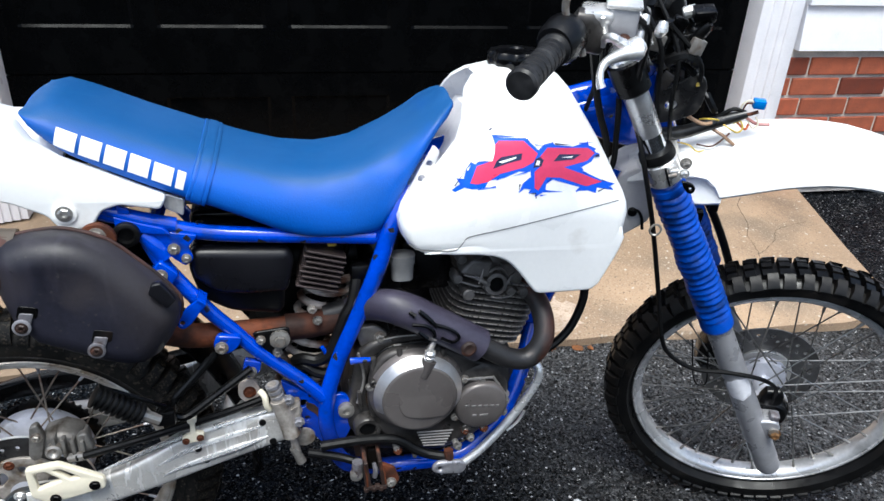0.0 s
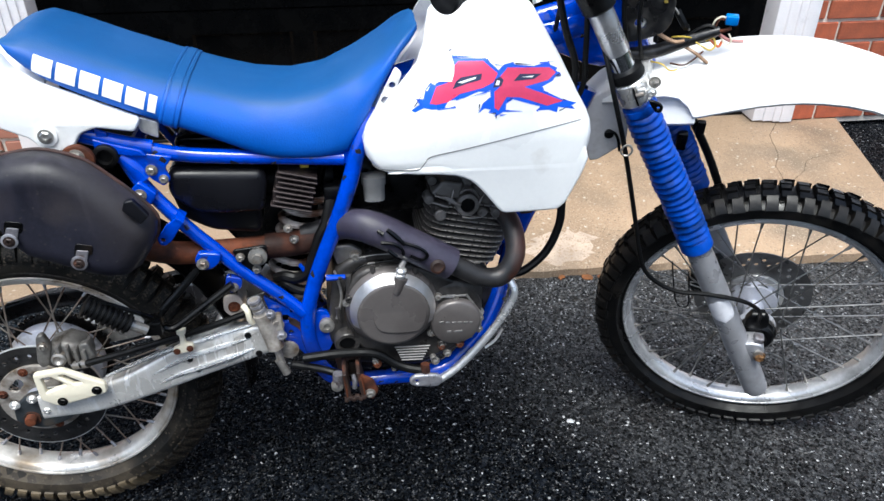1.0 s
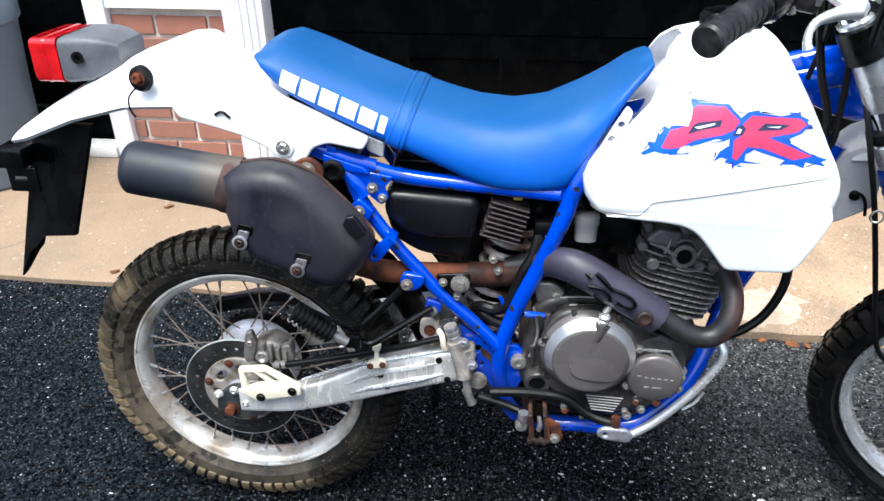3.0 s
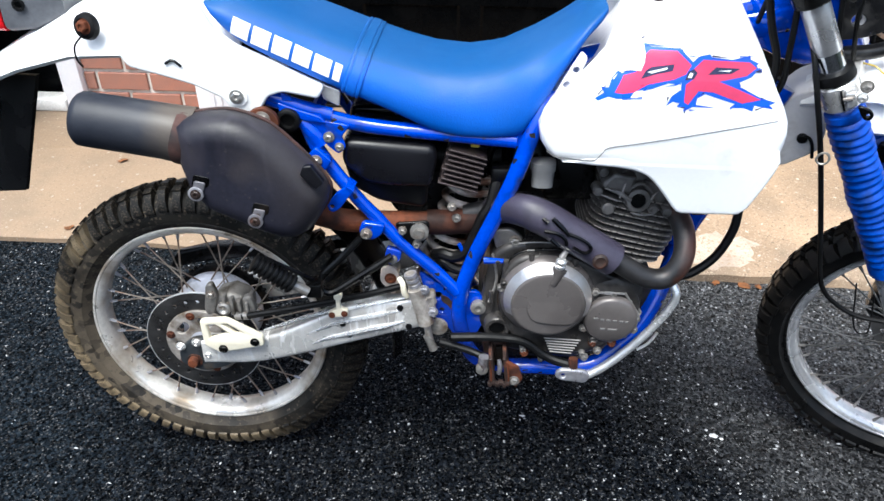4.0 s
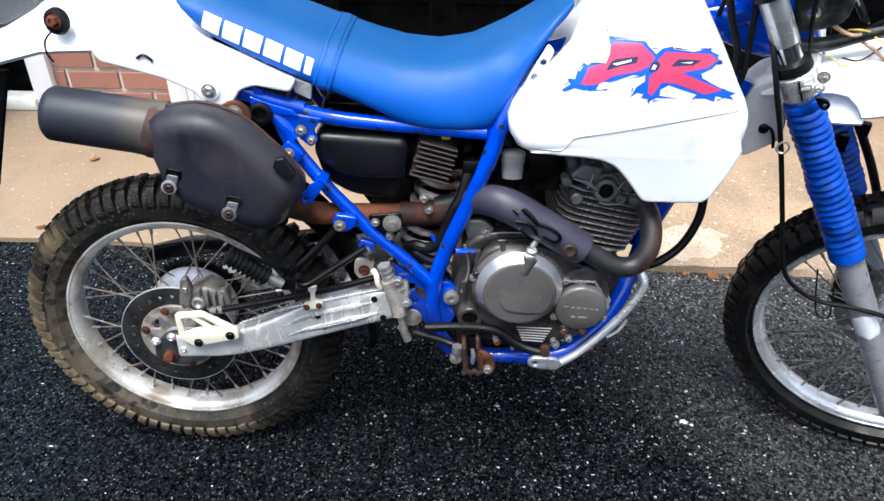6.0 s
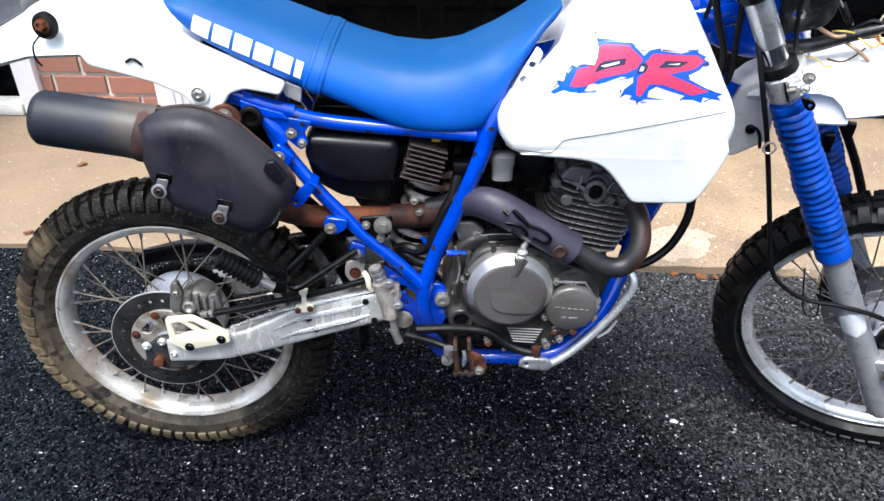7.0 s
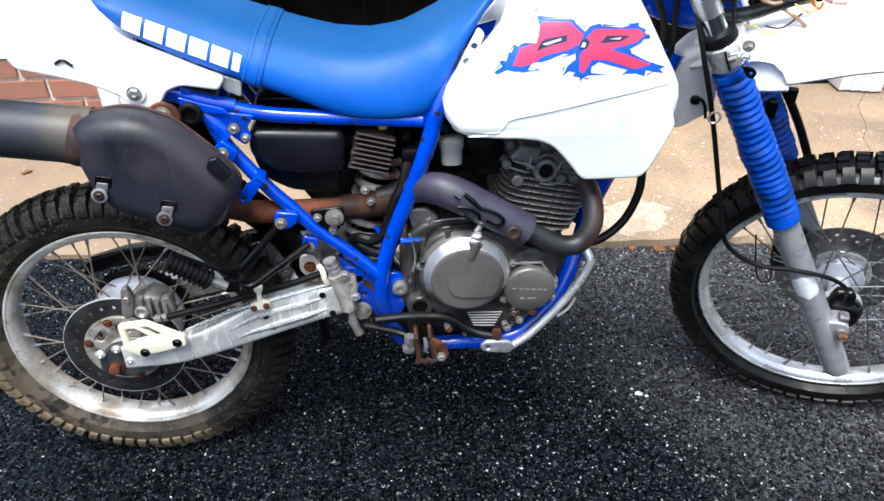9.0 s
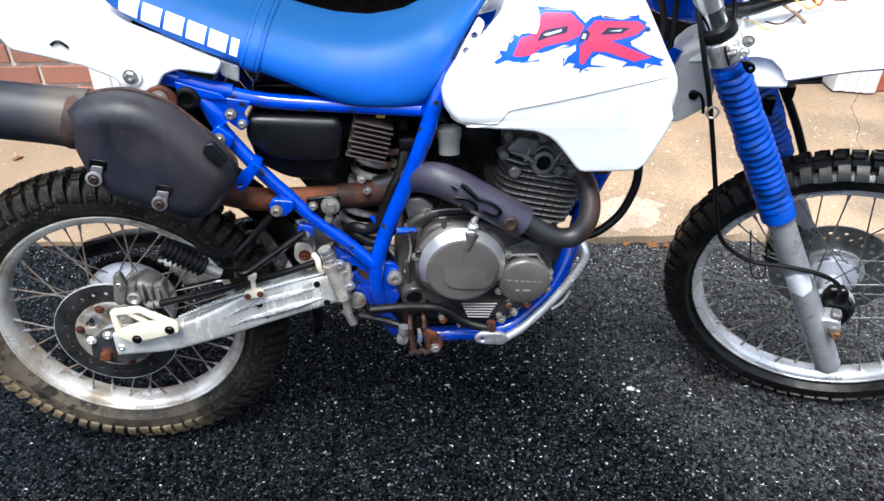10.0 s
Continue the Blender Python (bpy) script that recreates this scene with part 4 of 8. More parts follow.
def bolt(parent, x, y, z, r=0.008, h=0.008, material=None, axis=(0, -1, 0), m=None):
    """A hexagon-head screw on a washer."""
    bm = lathe([(r * 1.35, 0), (r * 1.35, 0.002), (r, 0.002)], (x, y, z), axis, 16)
    lathe([(r, 0.002), (r, h), (r * 0.8, h + 0.0012), (r * 0.45, h + 0.0012), (r * 0.40, h - 0.001)], (x, y, z), axis, 6, bm)
    if m is not None:
        moved(bm, m)
    return part("bolt", bm, material or steel, parent, angle=25)


# ---- wheels ----
MR = Matrix.Translation(HUB_R)
MF = STEER @ Matrix.Translation(HUB_F)
rear = build_wheel("rear_wheel", MR, 0.241, 0.028, 0.3255, 0.092, 70, 0.016, tyre_rear_rubber, tyre_rear_blocks, rim_rear_mat, spoke_rusty,
                   [(0.012, -0.075), (0.03, -0.07), (0.034, -0.05), (0.05, -0.04), (0.052, -0.034), (0.036, -0.03), (0.034, 0.012), (0.070, 0.020), (0.088, 0.028), (0.092, 0.040), (0.090, 0.052), (0.04, 0.058), (0.02, 0.07)], (0.05, 0.036), "dirty aluminium rim with muddy tyre and rusty spokes", 0.56, 0.64, 1.0, clean_zinc)
front = build_wheel("front_wheel", MF, 0.2815, 0.023, 0.345, 0.094, 66, 0.013, tyre_front_rubber, tyre_front_rubber, rim_front_mat, spoke_steel,
                    [(0.012, -0.07), (0.028, -0.065), (0.039, -0.046), (0.042, -0.040), (0.041, -0.034), (0.024, -0.026), (0.022, 0.02), (0.05, 0.03), (0.055, 0.045), (0.02, 0.05), (0.012, 0.07)], (0.052, 0.036), "aluminium rim with black tyre and steel spokes", 0.66, 0.74, 0.6, steel)

# brake discs
holes = [circle(0.092 * math.cos(t), 0.092 * math.sin(t), 0.0045, 8) for t in [2 * math.pi * k / 22 for k in range(22)]]
holes += [circle(0.105 * math.cos(t), 0.105 * math.sin(t), 0.0045, 8) for t in [2 * math.pi * (k + 0.5) / 22 for k in range(22)]]
disc_dark = surf("brake_disc_steel", (0.060, 0.058, 0.058), 0.36, metal=0.7, var=0.3, scale=30, bump=0.1, dirt=(0.028, 0.025, 0.023), amount=0.4, dirt_scale=20)
disc_grey = surf("worn_disc_steel", (0.17, 0.168, 0.167), 0.36, metal=0.6, var=0.25, scale=25, bump=0.1, dirt=(0.06, 0.054, 0.05), amount=0.3)
part("brake_disc", moved(plate(circle(0, 0, 0.125, 64), 0.058, 0.062, 0.0008, holes + [circle(0, 0, 0.06, 40)]), MF), disc_grey, front, "drilled grey brake disc")
part("disc_carrier", moved(plate(circle(0, 0, 0.066, 40), 0.050, 0.0585, 0.002, [circle(0, 0, 0.02, 20)]), MF), bright_alloy, front)
part("speedometer_drive", moved(lathe([(0.012, -0.084), (0.018, -0.084), (0.020, -0.080), (0.030, -0.079), (0.035, -0.074), (0.036, -0.052), (0.026, -0.055)], (0, 0, 0), n=28), MF), black_plastic, front, "black speedometer drive")
part("drive_box", moved(rings(bmesh.new(), [oval(x, -0.074, z, w_, h_, 3.0, 18) for x, z, w_, h_ in ((1.4410, 0.3768, 0.008, 0.012), (1.4490, 0.3828, 0.013, 0.022), (1.4730, 0.3848, 0.013, 0.024), (1.4850, 0.3808, 0.008, 0.014))]), STEER), black_plastic, front, "black box of the speedometer drive", 40)
part("hub_ring", moved(lathe([(0.0385, -0.060), (0.0410, -0.059), (0.0415, -0.055), (0.0405, -0.05), (0.0375, -0.05)], (0, 0, 0), n=40, closed=True), MF), engine_grey, front)
part("axle", moved(lathe([(0.010, -0.125), (0.010, 0.12)], (0, 0, 0), n=16), MF), steel, front)
rear_holes = [circle(0.094 * math.cos(t), 0.094 * math.sin(t), 0.004, 8) for t in [2 * math.pi * k / 24 for k in range(24)]]
part("brake_disc", moved(plate(circle(0, 0, 0.115, 64), -0.066, -0.062, 0.0008, rear_holes + [circle(0, 0, 0.074, 40)]), MR), disc_dark, rear, "drilled dark brake disc")
part("disc_edge", moved(lathe([(0.1150, -0.0662), (0.1166, -0.0658), (0.1166, -0.0622), (0.1150, -0.0618)], (0, 0, 0), n=72, closed=True), MR), polished, rear, "bright edge ring of the disc")
slots = [rounded([(0.042 * math.cos(a), 0.042 * math.sin(a)), (0.060 * math.cos(a), 0.060 * math.sin(a)), (0.060 * math.cos(a + 0.62), 0.060 * math.sin(a + 0.62)), (0.042 * math.cos(a + 0.62), 0.042 * math.sin(a + 0.62))], 0.008) for a in [2 * math.pi * k / 6 for k in range(6)]]
part("disc_carrier", moved(plate(circle(0, 0, 0.076, 48), -0.0715, -0.0645, 0.0015, slots + [circle(0, 0, 0.026, 24)]), MR), corroded_alloy, rear, "slotted aluminium carrier")
for k in range(6):
    a = 2 * math.pi * (k + 0.75) / 6
    bolt(rear, 0.066 * math.cos(a), -0.0715 + 0.0, 0.33 + 0.066 * math.sin(a), 0.0065, 0.004, rust_mat)
part("axle", moved(lathe([(0.009, -0.14), (0.0105, -0.136), (0.0105, 0.14)], (0, 0, 0), n=16), MR), rust_mat, rear)

# ---- frame ----


def frame_tubes():
    bm = bmesh.new()
    for s in (-1, 1):
        # seat rail, rear stay, seat-post tube, lower cradle
        tube([(0.202, s * 0.115, 0.861), (0.246, s * 0.115, 0.847), (0.30, s * 0.113, 0.830), (0.36, s * 0.11, 0.816), (0.453, s * 0.11, 0.807), (0.60, s * 0.11, 0.795)], 0.0125, 12, 5, bm)
        tube([(0.258, s * 0.118, 0.826), (0.275, s * 0.12, 0.784), (0.294, s * 0.122, 0.753), (0.339, s * 0.123, 0.690), (0.370, s * 0.123, 0.654), (0.410, s * 0.123, 0.607), (0.473, s * 0.123, 0.546), (0.508, s * 0.123, 0.506)], 0.0117, 14, 5, bm)
        tube([(0.648, s * 0.09, 0.872), (0.629, s * 0.114, 0.826), (0.602, s * 0.12, 0.740), (0.573, s * 0.12, 0.665), (0.543, s * 0.12, 0.594), (0.518, s * 0.12, 0.515), (0.512, s * 0.12, 0.455), (0.520, s * 0.115, 0.405)], 0.0142, 12, 5, bm)
        tube([(0.517, s * 0.11, 0.40), (0.545, s * 0.115, 0.352), (0.606, s * 0.115, 0.335), (0.659, s * 0.115, 0.3353), (0.7154, s * 0.112, 0.3323), (0.7714, s * 0.106, 0.3413), (0.8091, s * 0.100, 0.3712), (0.8381, s * 0.096, 0.4028), (0.8556, s * 0.088, 0.4348), (0.8716, s * 0.078, 0.4617), (0.8837, s * 0.066, 0.4882), (0.910, s * 0.03, 0.56)], 0.0155, 12, 5, bm)
    # backbone, front down tube, cross tubes
    tube([(0.60, 0, 0.86), (0.75, 0, 0.90), (0.95, 0, 0.955), (1.03, 0, 0.975)], 0.028, 14, 4, bm)
    tube([(0.60, -0.115, 0.80), (0.60, 0.115, 0.80)], 0.013, 10, 1, bm)
    tube([(0.90, 0, 0.53), (0.945, 0, 0.64), (1.04, 0, 0.86)], 0.026, 14, 4, bm)
    tube([(0.51, -0.12, 0.44), (0.51, 0.12, 0.44)], 0.014, 10, 1, bm)
    tube([(0.27, -0.118, 0.83), (0.27, 0.118, 0.83)], 0.011, 10, 1, bm)
    # steering head and its box gusset
    tube([PIVOT + AXIS * 0.60, PIVOT + AXIS * 0.80], 0.031, 20, 1, bm)
    rings(bm, [oval(x, 0, z, hy, hz, 2.6, 24) for x, z, hy, hz in ((0.925, 0.970, 0.014, 0.018), (0.945, 0.972, 0.018, 0.030), (0.985, 0.968, 0.020, 0.044), (1.03, 0.960, 0.021, 0.056), (1.065, 0.955, 0.021, 0.060), (1.085, 0.950, 0.016, 0.052))])
    return bm


frame_ob = part("frame", frame_tubes(), frame_blue, bike, "glossy blue tubular steel frame")

# bracketry welded to the frame, right and left
part("gusset", plate(rounded([(0.262, 0.835), (0.335, 0.822), (0.319, 0.803), (0.326, 0.784), (0.313, 0.772), (0.294, 0.788), (0.284, 0.812)], 0.006), -0.128, -0.121, 0.002), frame_blue, frame_ob)
part("gusset", plate(rounded([(0.261, 0.772), (0.279, 0.790), (0.304, 0.766), (0.290, 0.746), (0.268, 0.752)], 0.006), -0.143, -0.128, 0.003), frame_blue, frame_ob)
part("sleeve", tube([(0.2563, -0.120, 0.8262), (0.2721, -0.121, 0.8081), (0.2839, -0.122, 0.7856)], [0.0118, 0.0145, 0.0135], 14, 3), frame_blue, frame_ob)
part("drain_hole", lathe([(0.0045, 0), (0.0045, 0.002)], (0.289, -0.1345, 0.775), (0.1, -1, 0.15), 12), black_plastic, frame_ob)
part("gusset", plate(rounded([(0.438, 0.545), (0.50, 0.50), (0.545, 0.505), (0.562, 0.480), (0.556, 0.43), (0.540, 0.397), (0.507, 0.400), (0.4827, 0.4334), (0.458, 0.4519), (0.4502, 0.4995)], 0.010), -0.117, -0.107, 0.002, [circle(0.4806, 0.4607, 0.0045, 14), circle(0.474, 0.492, 0.008, 14)]), frame_blue, frame_ob)
part("rust_scab", plate(rounded([(0.478, 0.496), (0.492, 0.490), (0.507, 0.470), (0.512, 0.448), (0.503, 0.452), (0.494, 0.470), (0.480, 0.482)], 0.004), -0.1185, -0.116, 0.0006), dark_rust, frame_ob, "rusted patch on the gusset")
bolt(frame_ob, 0.518, -0.117, 0.402, 0.0065, 0.005, rust_mat)
part("gusset", plate(rounded([(0.347, 0.655), (0.386, 0.650), (0.380, 0.632), (0.364, 0.620), (0.344, 0.622), (0.340, 0.640)], 0.008), -0.143, -0.128, 0.003), frame_blue, frame_ob)
part("gusset", plate(rounded([(0.385, 0.600), (0.412, 0.592), (0.408, 0.572), (0.388, 0.562), (0.380, 0.578)], 0.006), -0.131, -0.118, 0.003), frame_blue, frame_ob)
part("link_plate", plate(rounded([(0.398, 0.646), (0.460, 0.652), (0.458, 0.622), (0.440, 0.594), (0.424, 0.600)], 0.010), -0.127, -0.121, 0.002), black_paint, frame_ob, "black steel link plate")
# tab standing off the rear stay, and the spigot for the side cover
bm = plate(rounded([(0.3275, 0.7296), (0.3377, 0.7203), (0.3150, 0.6888), (0.3032, 0.6802), (0.2951, 0.6834), (0.2921, 0.6942), (0.3104, 0.7181)], 0.004), -0.158, -0.153, 0.002, [circle(0.3015, 0.6915, 0.0036, 12)])
plate([(0.3275, 0.7306), (0.3387, 0.7213), (0.3347, 0.7153), (0.3235, 0.7246)], -0.158, -0.122, 0.001, bm=bm)
part("mounting_tab", bm, frame_blue, frame_ob)
part("tab", tube([(0.555, -0.135, 0.582), (0.588, -0.142, 0.586)], [0.0065, 0.004], 8, 1), frame_blue, frame_ob)
# torn luggage rail end, its clamp plate and dark rubber plug
bm = tube([(0.2039, -0.122, 0.8706), (0.2308, -0.122, 0.8601), (0.2578, -0.120, 0.8486), (0.3034, -0.116, 0.8345)], [0.0085, 0.0105, 0.012, 0.0125], 12, 3)
plate([(0.200, 0.880), (0.209, 0.876), (0.214, 0.866), (0.206, 0.862), (0.199, 0.866)], -0.128, -0.120, 0.001, bm=bm)
plate([(0.228, 0.878), (0.236, 0.872), (0.244, 0.869), (0.246, 0.862), (0.230, 0.862)], -0.132, -0.124, 0.001, bm=bm)
part("rail_end", bm, frame_blue, frame_ob, "torn blue rail end")
part("clamp_plate", plate(rounded([(0.2221, 0.8605), (0.2581, 0.8474), (0.289, 0.8379), (0.2976, 0.8266), (0.275, 0.828), (0.2238, 0.8380)], 0.004), -0.133, -0.122, 0.0025), frame_blue, frame_ob)
plug = part("rubber_plug", lathe([(0.019, 0), (0.019, 0.014), (0.016, 0.016), (0.012, 0.016), (0.010, 0.009)], (0.238, -0.126, 0.8325), (0, -1, 0), 22), black_rubber, frame_ob, "black rubber plug")
# black sheet added to fill the gap between muffler and rail
part("shadow_guard", plate(rounded([(0.125, 0.80), (0.1433, 0.8259), (0.1739, 0.8419), (0.1976, 0.8438), (0.2257, 0.8378), (0.2618, 0.8115), (0.2648, 0.745), (0.2341, 0.7271), (0.2069, 0.7474), (0.1599, 0.7706)], 0.008), -0.094, -0.086, 0.002), black_plastic, bike, "black sheet filling the gap behind the muffler")
for x, y, z, r in ((0.299, -0.128, 0.802, 0.0068), (0.315, -0.128, 0.786, 0.0055), (0.278, -0.143, 0.767, 0.0075), (0.353, -0.143, 0.634, 0.0078), (0.395, -0.131, 0.577, 0.0062), (0.413, -0.127, 0.633, 0.0058), (0.438, -0.127, 0.607, 0.006), (0.497, -0.112, 0.674, 0.006)):
    bolt(frame_ob, x, y, z, r)
bm = lathe([(0.014, 0), (0.014, 0.010), (0.010, 0.012), (0.006, 0.012), (0.006, 0.008)], (0.547, -0.118, 0.474), (0, -1, 0), 16)
part("pivot_nut", bm, steel, frame_ob, "steel pivot nut")
bm = lathe([(0.013, 0), (0.016, 0.006), (0.016, 0.012), (0.009, 0.014), (0.006, 0.010)], (0.443, -0.127, 0.636), (0, -1, 0), 20)
lathe([(0.009, 0.006), (0.009, 0.020), (0.004, 0.020)], (0.443, -0.127, 0.636), (0, -1, 0), 6, bm)
part("linkage_bolt", bm, steel, frame_ob)

# ---- seat ----
SEAT_TOP = [(0.118, 1.008), (0.128, 1.014), (0.150, 1.018), (0.172, 1.011), (0.200, 1.000), (0.264, 0.973), (0.342, 0.944), (0.410, 0.921), (0.460, 0.908), (0.517, 0.902), (0.574, 0.910), (0.628, 0.936), (0.670, 0.962), (0.702, 0.986), (0.722, 0.999), (0.732, 1.001)]
SEAT_LOW = [(0.118, 1.002), (0.128, 0.988), (0.146, 0.969), (0.169, 0.950), (0.217, 0.924), (0.269, 0.900), (0.331, 0.873), (0.394, 0.846), (0.457, 0.816), (0.49, 0.804), (0.52, 0.801), (0.56, 0.800), (0.606, 0.804), (0.634, 0.848), (0.660, 0.894), (0.684, 0.932), (0.702, 0.957), (0.722, 0.974), (0.732, 0.986)]
SEAT_W = [(0.118, 0.100), (0.128, 0.112), (0.150, 0.119), (0.18, 0.124), (0.30, 0.128), (0.45, 0.13), (0.56, 0.13), (0.62, 0.125), (0.67, 0.110), (0.702, 0.092), (0.722, 0.074), (0.732, 0.060)]


def seat_ring(x, grow=0.0, slant=0.0):
    """The seat's section at x, as control points softened twice."""
    zl = interp(x, SEAT_LOW) - grow
    zt = interp(x + slant * (interp(x, SEAT_TOP) - zl), SEAT_TOP) + grow
    w = interp(x, SEAT_W) + grow
    h = zt - zl
    wt = w * 0.84
    c = [(-w * 0.80, zl), (-w, zl + 0.04 * h), (-w, zl + 0.45 * h), (-wt - 0.006, zt - min(0.025, 0.3 * h)), (-wt + 0.018, zt - 0.004), (-wt * 0.45, zt + 0.001), (0, zt + 0.002)]
    c = c + [(-y, z) for y, z in reversed(c[:-1])]
    for _ in range(2):
        n = len(c)
        out = []
        for i in range(n):
            a, b = c[i], c[(i + 1) % n]
            out += [(a[0] * 0.75 + b[0] * 0.25, a[1] * 0.75 + b[1] * 0.25), (a[0] * 0.25 + b[0] * 0.75, a[1] * 0.25 + b[1] * 0.75)]
        c = out
    return [V((x + slant * (z - zl), y, z)) for y, z in c]


xs = [0.118, 0.122, 0.130, 0.14, 0.15, 0.165] + [0.18 + 0.02 * i for i in range(21)] + [0.594, 0.608, 0.62, 0.632, 0.645, 0.66, 0.675, 0.69, 0.702, 0.712, 0.720, 0.727, 0.732]
bm = rings(bmesh.new(), [seat_ring(x) for x in xs])
seat_skin = BVHTree.FromBMesh(bm)
seat = part("seat", bm, seat_blue, bike, "worn blue vinyl seat with duller top and white print", 60)
bm = rings(bmesh.new(), [seat_ring(x, g, 0.36) for x, g in ((0.3215, 0.0004), (0.322, 0.0030), (0.325, 0.0034), (0.3255, 0.0024), (0.3275, 0.0024), (0.328, 0.0036), (0.340, 0.0038), (0.3405, 0.0026), (0.3425, 0.0026), (0.343, 0.0034), (0.347, 0.0030), (0.3475, 0.0004))], False)
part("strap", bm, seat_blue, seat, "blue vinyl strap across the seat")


# six plain white blocks stand for the maker's print
start, stop = V((0.163, 0, 0.976)), V((0.325, 0, 0.9055))
run = (stop - start) / 5.36
upv = V((0.007, 0, 0.024))
for k in range(6):
    a = start + run * k - upv * 0.5
    bm = bmesh.new()
    n = 6
    grid = []
    for i in range(n + 1):
        row = []
        for j in range(n + 1):
            q = a + run * ((0.36 if k == 5 else 0.84) * i / n) + upv * (j / n)
            hit = seat_skin.ray_cast(V((q.x, -0.5, q.z)), V((0, 1, 0)))[0]
            row.append(bm.verts.new((q.x, (hit.y if hit else -0.12) - 0.0009, q.z)))
        grid.append(row)
    for i in range(n):
        for j in range(n):
            bm.faces.new((grid[i][j], grid[i + 1][j], grid[i + 1][j + 1], grid[i][j + 1]))
    part("print_block", bm, seat_white, seat, "white printed block")

# ---- tank ----
TANK = [  # height, rear x, front x, half width
    (0.786, 0.668, 0.994, 0.178), (0.792, 0.655, 0.996, 0.1785), (0.800, 0.645, 0.9985, 0.179), (0.818, 0.634, 1.003, 0.1795), (0.837, 0.632, 1.0045, 0.180), (0.855, 0.640, 1.0022, 0.178), (0.873, 0.654, 0.995, 0.173), (0.898, 0.673, 0.981, 0.165), (0.915, 0.690, 0.973, 0.158), (0.950, 0.725, 0.9563, 0.139), (0.975, 0.738, 0.944, 0.118), (0.998, 0.745, 0.9335, 0.094), (1.015, 0.752, 0.926, 0.074), (1.030, 0.768, 0.914, 0.054), (1.042, 0.802, 0.898, 0.035), (1.047, 0.818, 0.884, 0.018)]


def tank_half(z):
    return interp(z, TANK, 3)


def tank_ring(z, x0, x1, w, n=12, hollow=0.0):
    """A rounded plan: flat flanks, rounded ends."""
    pts = []
    r0, r1 = min(0.03, w), min(0.035, w)
    c = hollow * min(1.0, max(0.0, (z - 0.875) / 0.03)) * min(1.0, max(0.0, (1.035 - z) / 0.03))
    path = [(x0 + c, 0.0), (x0 + c, w * 0.45), (x0 + 0.75 * c, w * 0.62), (x0, w - r0)]
    for j in range(1, 6):
        t = j / 5 * math.pi / 2
        path.append((x0 + r0 * 0.5 * (1 - math.cos(t)), w - r0 + r0 * math.sin(t)))
    for j in range(1, n):
        path.append((x0 + r0 * 0.5 + (x1 - r1 * 0.6 - x0 - r0 * 0.5) * j / n, w))
    for j in range(0, 6):
        t = j / 5 * math.pi / 2
        path.append((x1 - r1 * 0.6 * (1 - math.sin(t)), w - r1 + r1 * math.cos(t)))
    path.append((x1, 0.0))
    # the underside turns in behind, and runs flush into the wing ahead
    low = max(0.0, (0.806 - z) / 0.02) ** 2
    path = [(x, y * (1 - 0.06 * low * min(1.0, max(0.0, (0.76 - x) / 0.05)))) for x, y in path]
    right = [V((x, -y, z)) for x, y in path]
    left = [V((x, y, z)) for x, y in reversed(path[1:-1])]
    return right + left


zs = []
for a, b in zip(TANK, TANK[1:]):
    zs += [a[0], (a[0] + b[0]) / 2]
zs.append(TANK[-1][0])
bm = rings(bmesh.new(), [tank_ring(z, interp(z, TANK, 1), interp(z, TANK, 2), interp(z, TANK, 3), hollow=0.05) for z in zs])
tank = part("fuel_tank", bm, white_plastic, bike, "white plastic fuel tank with magenta and blue graphics", 50)

# narrower neck of the tank under the seat's nose
NECK = [(0.800, 0.670, 0.110), (0.860, 0.670, 0.112), (0.900, 0.715, 0.105), (0.950, 0.752, 0.095), (0.975, 0.765, 0.085)]
bm = rings(bmesh.new(), [tank_ring(z, x, 0.86, w) for z, x, w in NECK])
part("tank_neck", bm, grey_plastic_white, tank, "", 50)

# lower wings of the tank either side of the engine
for s in (-1, 1):
    out = [(0.668, 0.789), (0.70, 0.7865), (0.7146, 0.7846), (0.75, 0.7822), (0.7766, 0.7784), (0.7885, 0.7744), (0.7999, 0.7688), (0.8105, 0.760), (0.8204, 0.749), (0.834, 0.732), (0.8482, 0.7132), (0.855, 0.706), (0.8634, 0.7032), (0.90, 0.7026), (0.9465, 0.7028), (0.9539, 0.7045), (0.965, 0.7148), (0.9755, 0.738), (0.986, 0.7612), (0.9925, 0.779), (0.9975, 0.797), (0.99, 0.82), (0.75, 0.805)]
    bm = plate(out, s * 0.1785, s * 0.125, 0.005, seg=3)
    for v in bm.verts:
        v.co.y -= s * max(0.0, 0.79 - v.co.z) * 0.05
    part("tank_wing", bm, white_plastic, tank, "scuffed lower wing of the tank", 50)
# groove across the tank's flank: its shade laid on as a dark grey strip
bm = bmesh.new()
line = spline([(0.6428, 0, 0.8106), (0.6567, 0, 0.8005), (0.68, 0, 0.7965), (0.705, 0, 0.7945), (0.7179, 0, 0.7962), (0.7272, 0, 0.8069), (0.7375, 0, 0.8164), (0.788, 0, 0.8255), (0.871, 0, 0.8419), (0.9778, 0, 0.8631)], 5)
rows = []
for i, q in enumerate(line):
    wdt = 0.0016 * (1 - 0.6 * i / len(line))
    rows.append([bm.verts.new((q.x, -tank_half(q.z + d) - 0.0012, q.z + d)) for d in (-wdt, wdt)])
for a, b in zip(rows, rows[1:]):
    bm.faces.new((a[0], a[1], b[1], b[0]))
part("seam", bm, surf("groove_shade_grey", (0.16, 0.16, 0.16), 0.7), tank, "dark strip laid on for the shade of the groove")
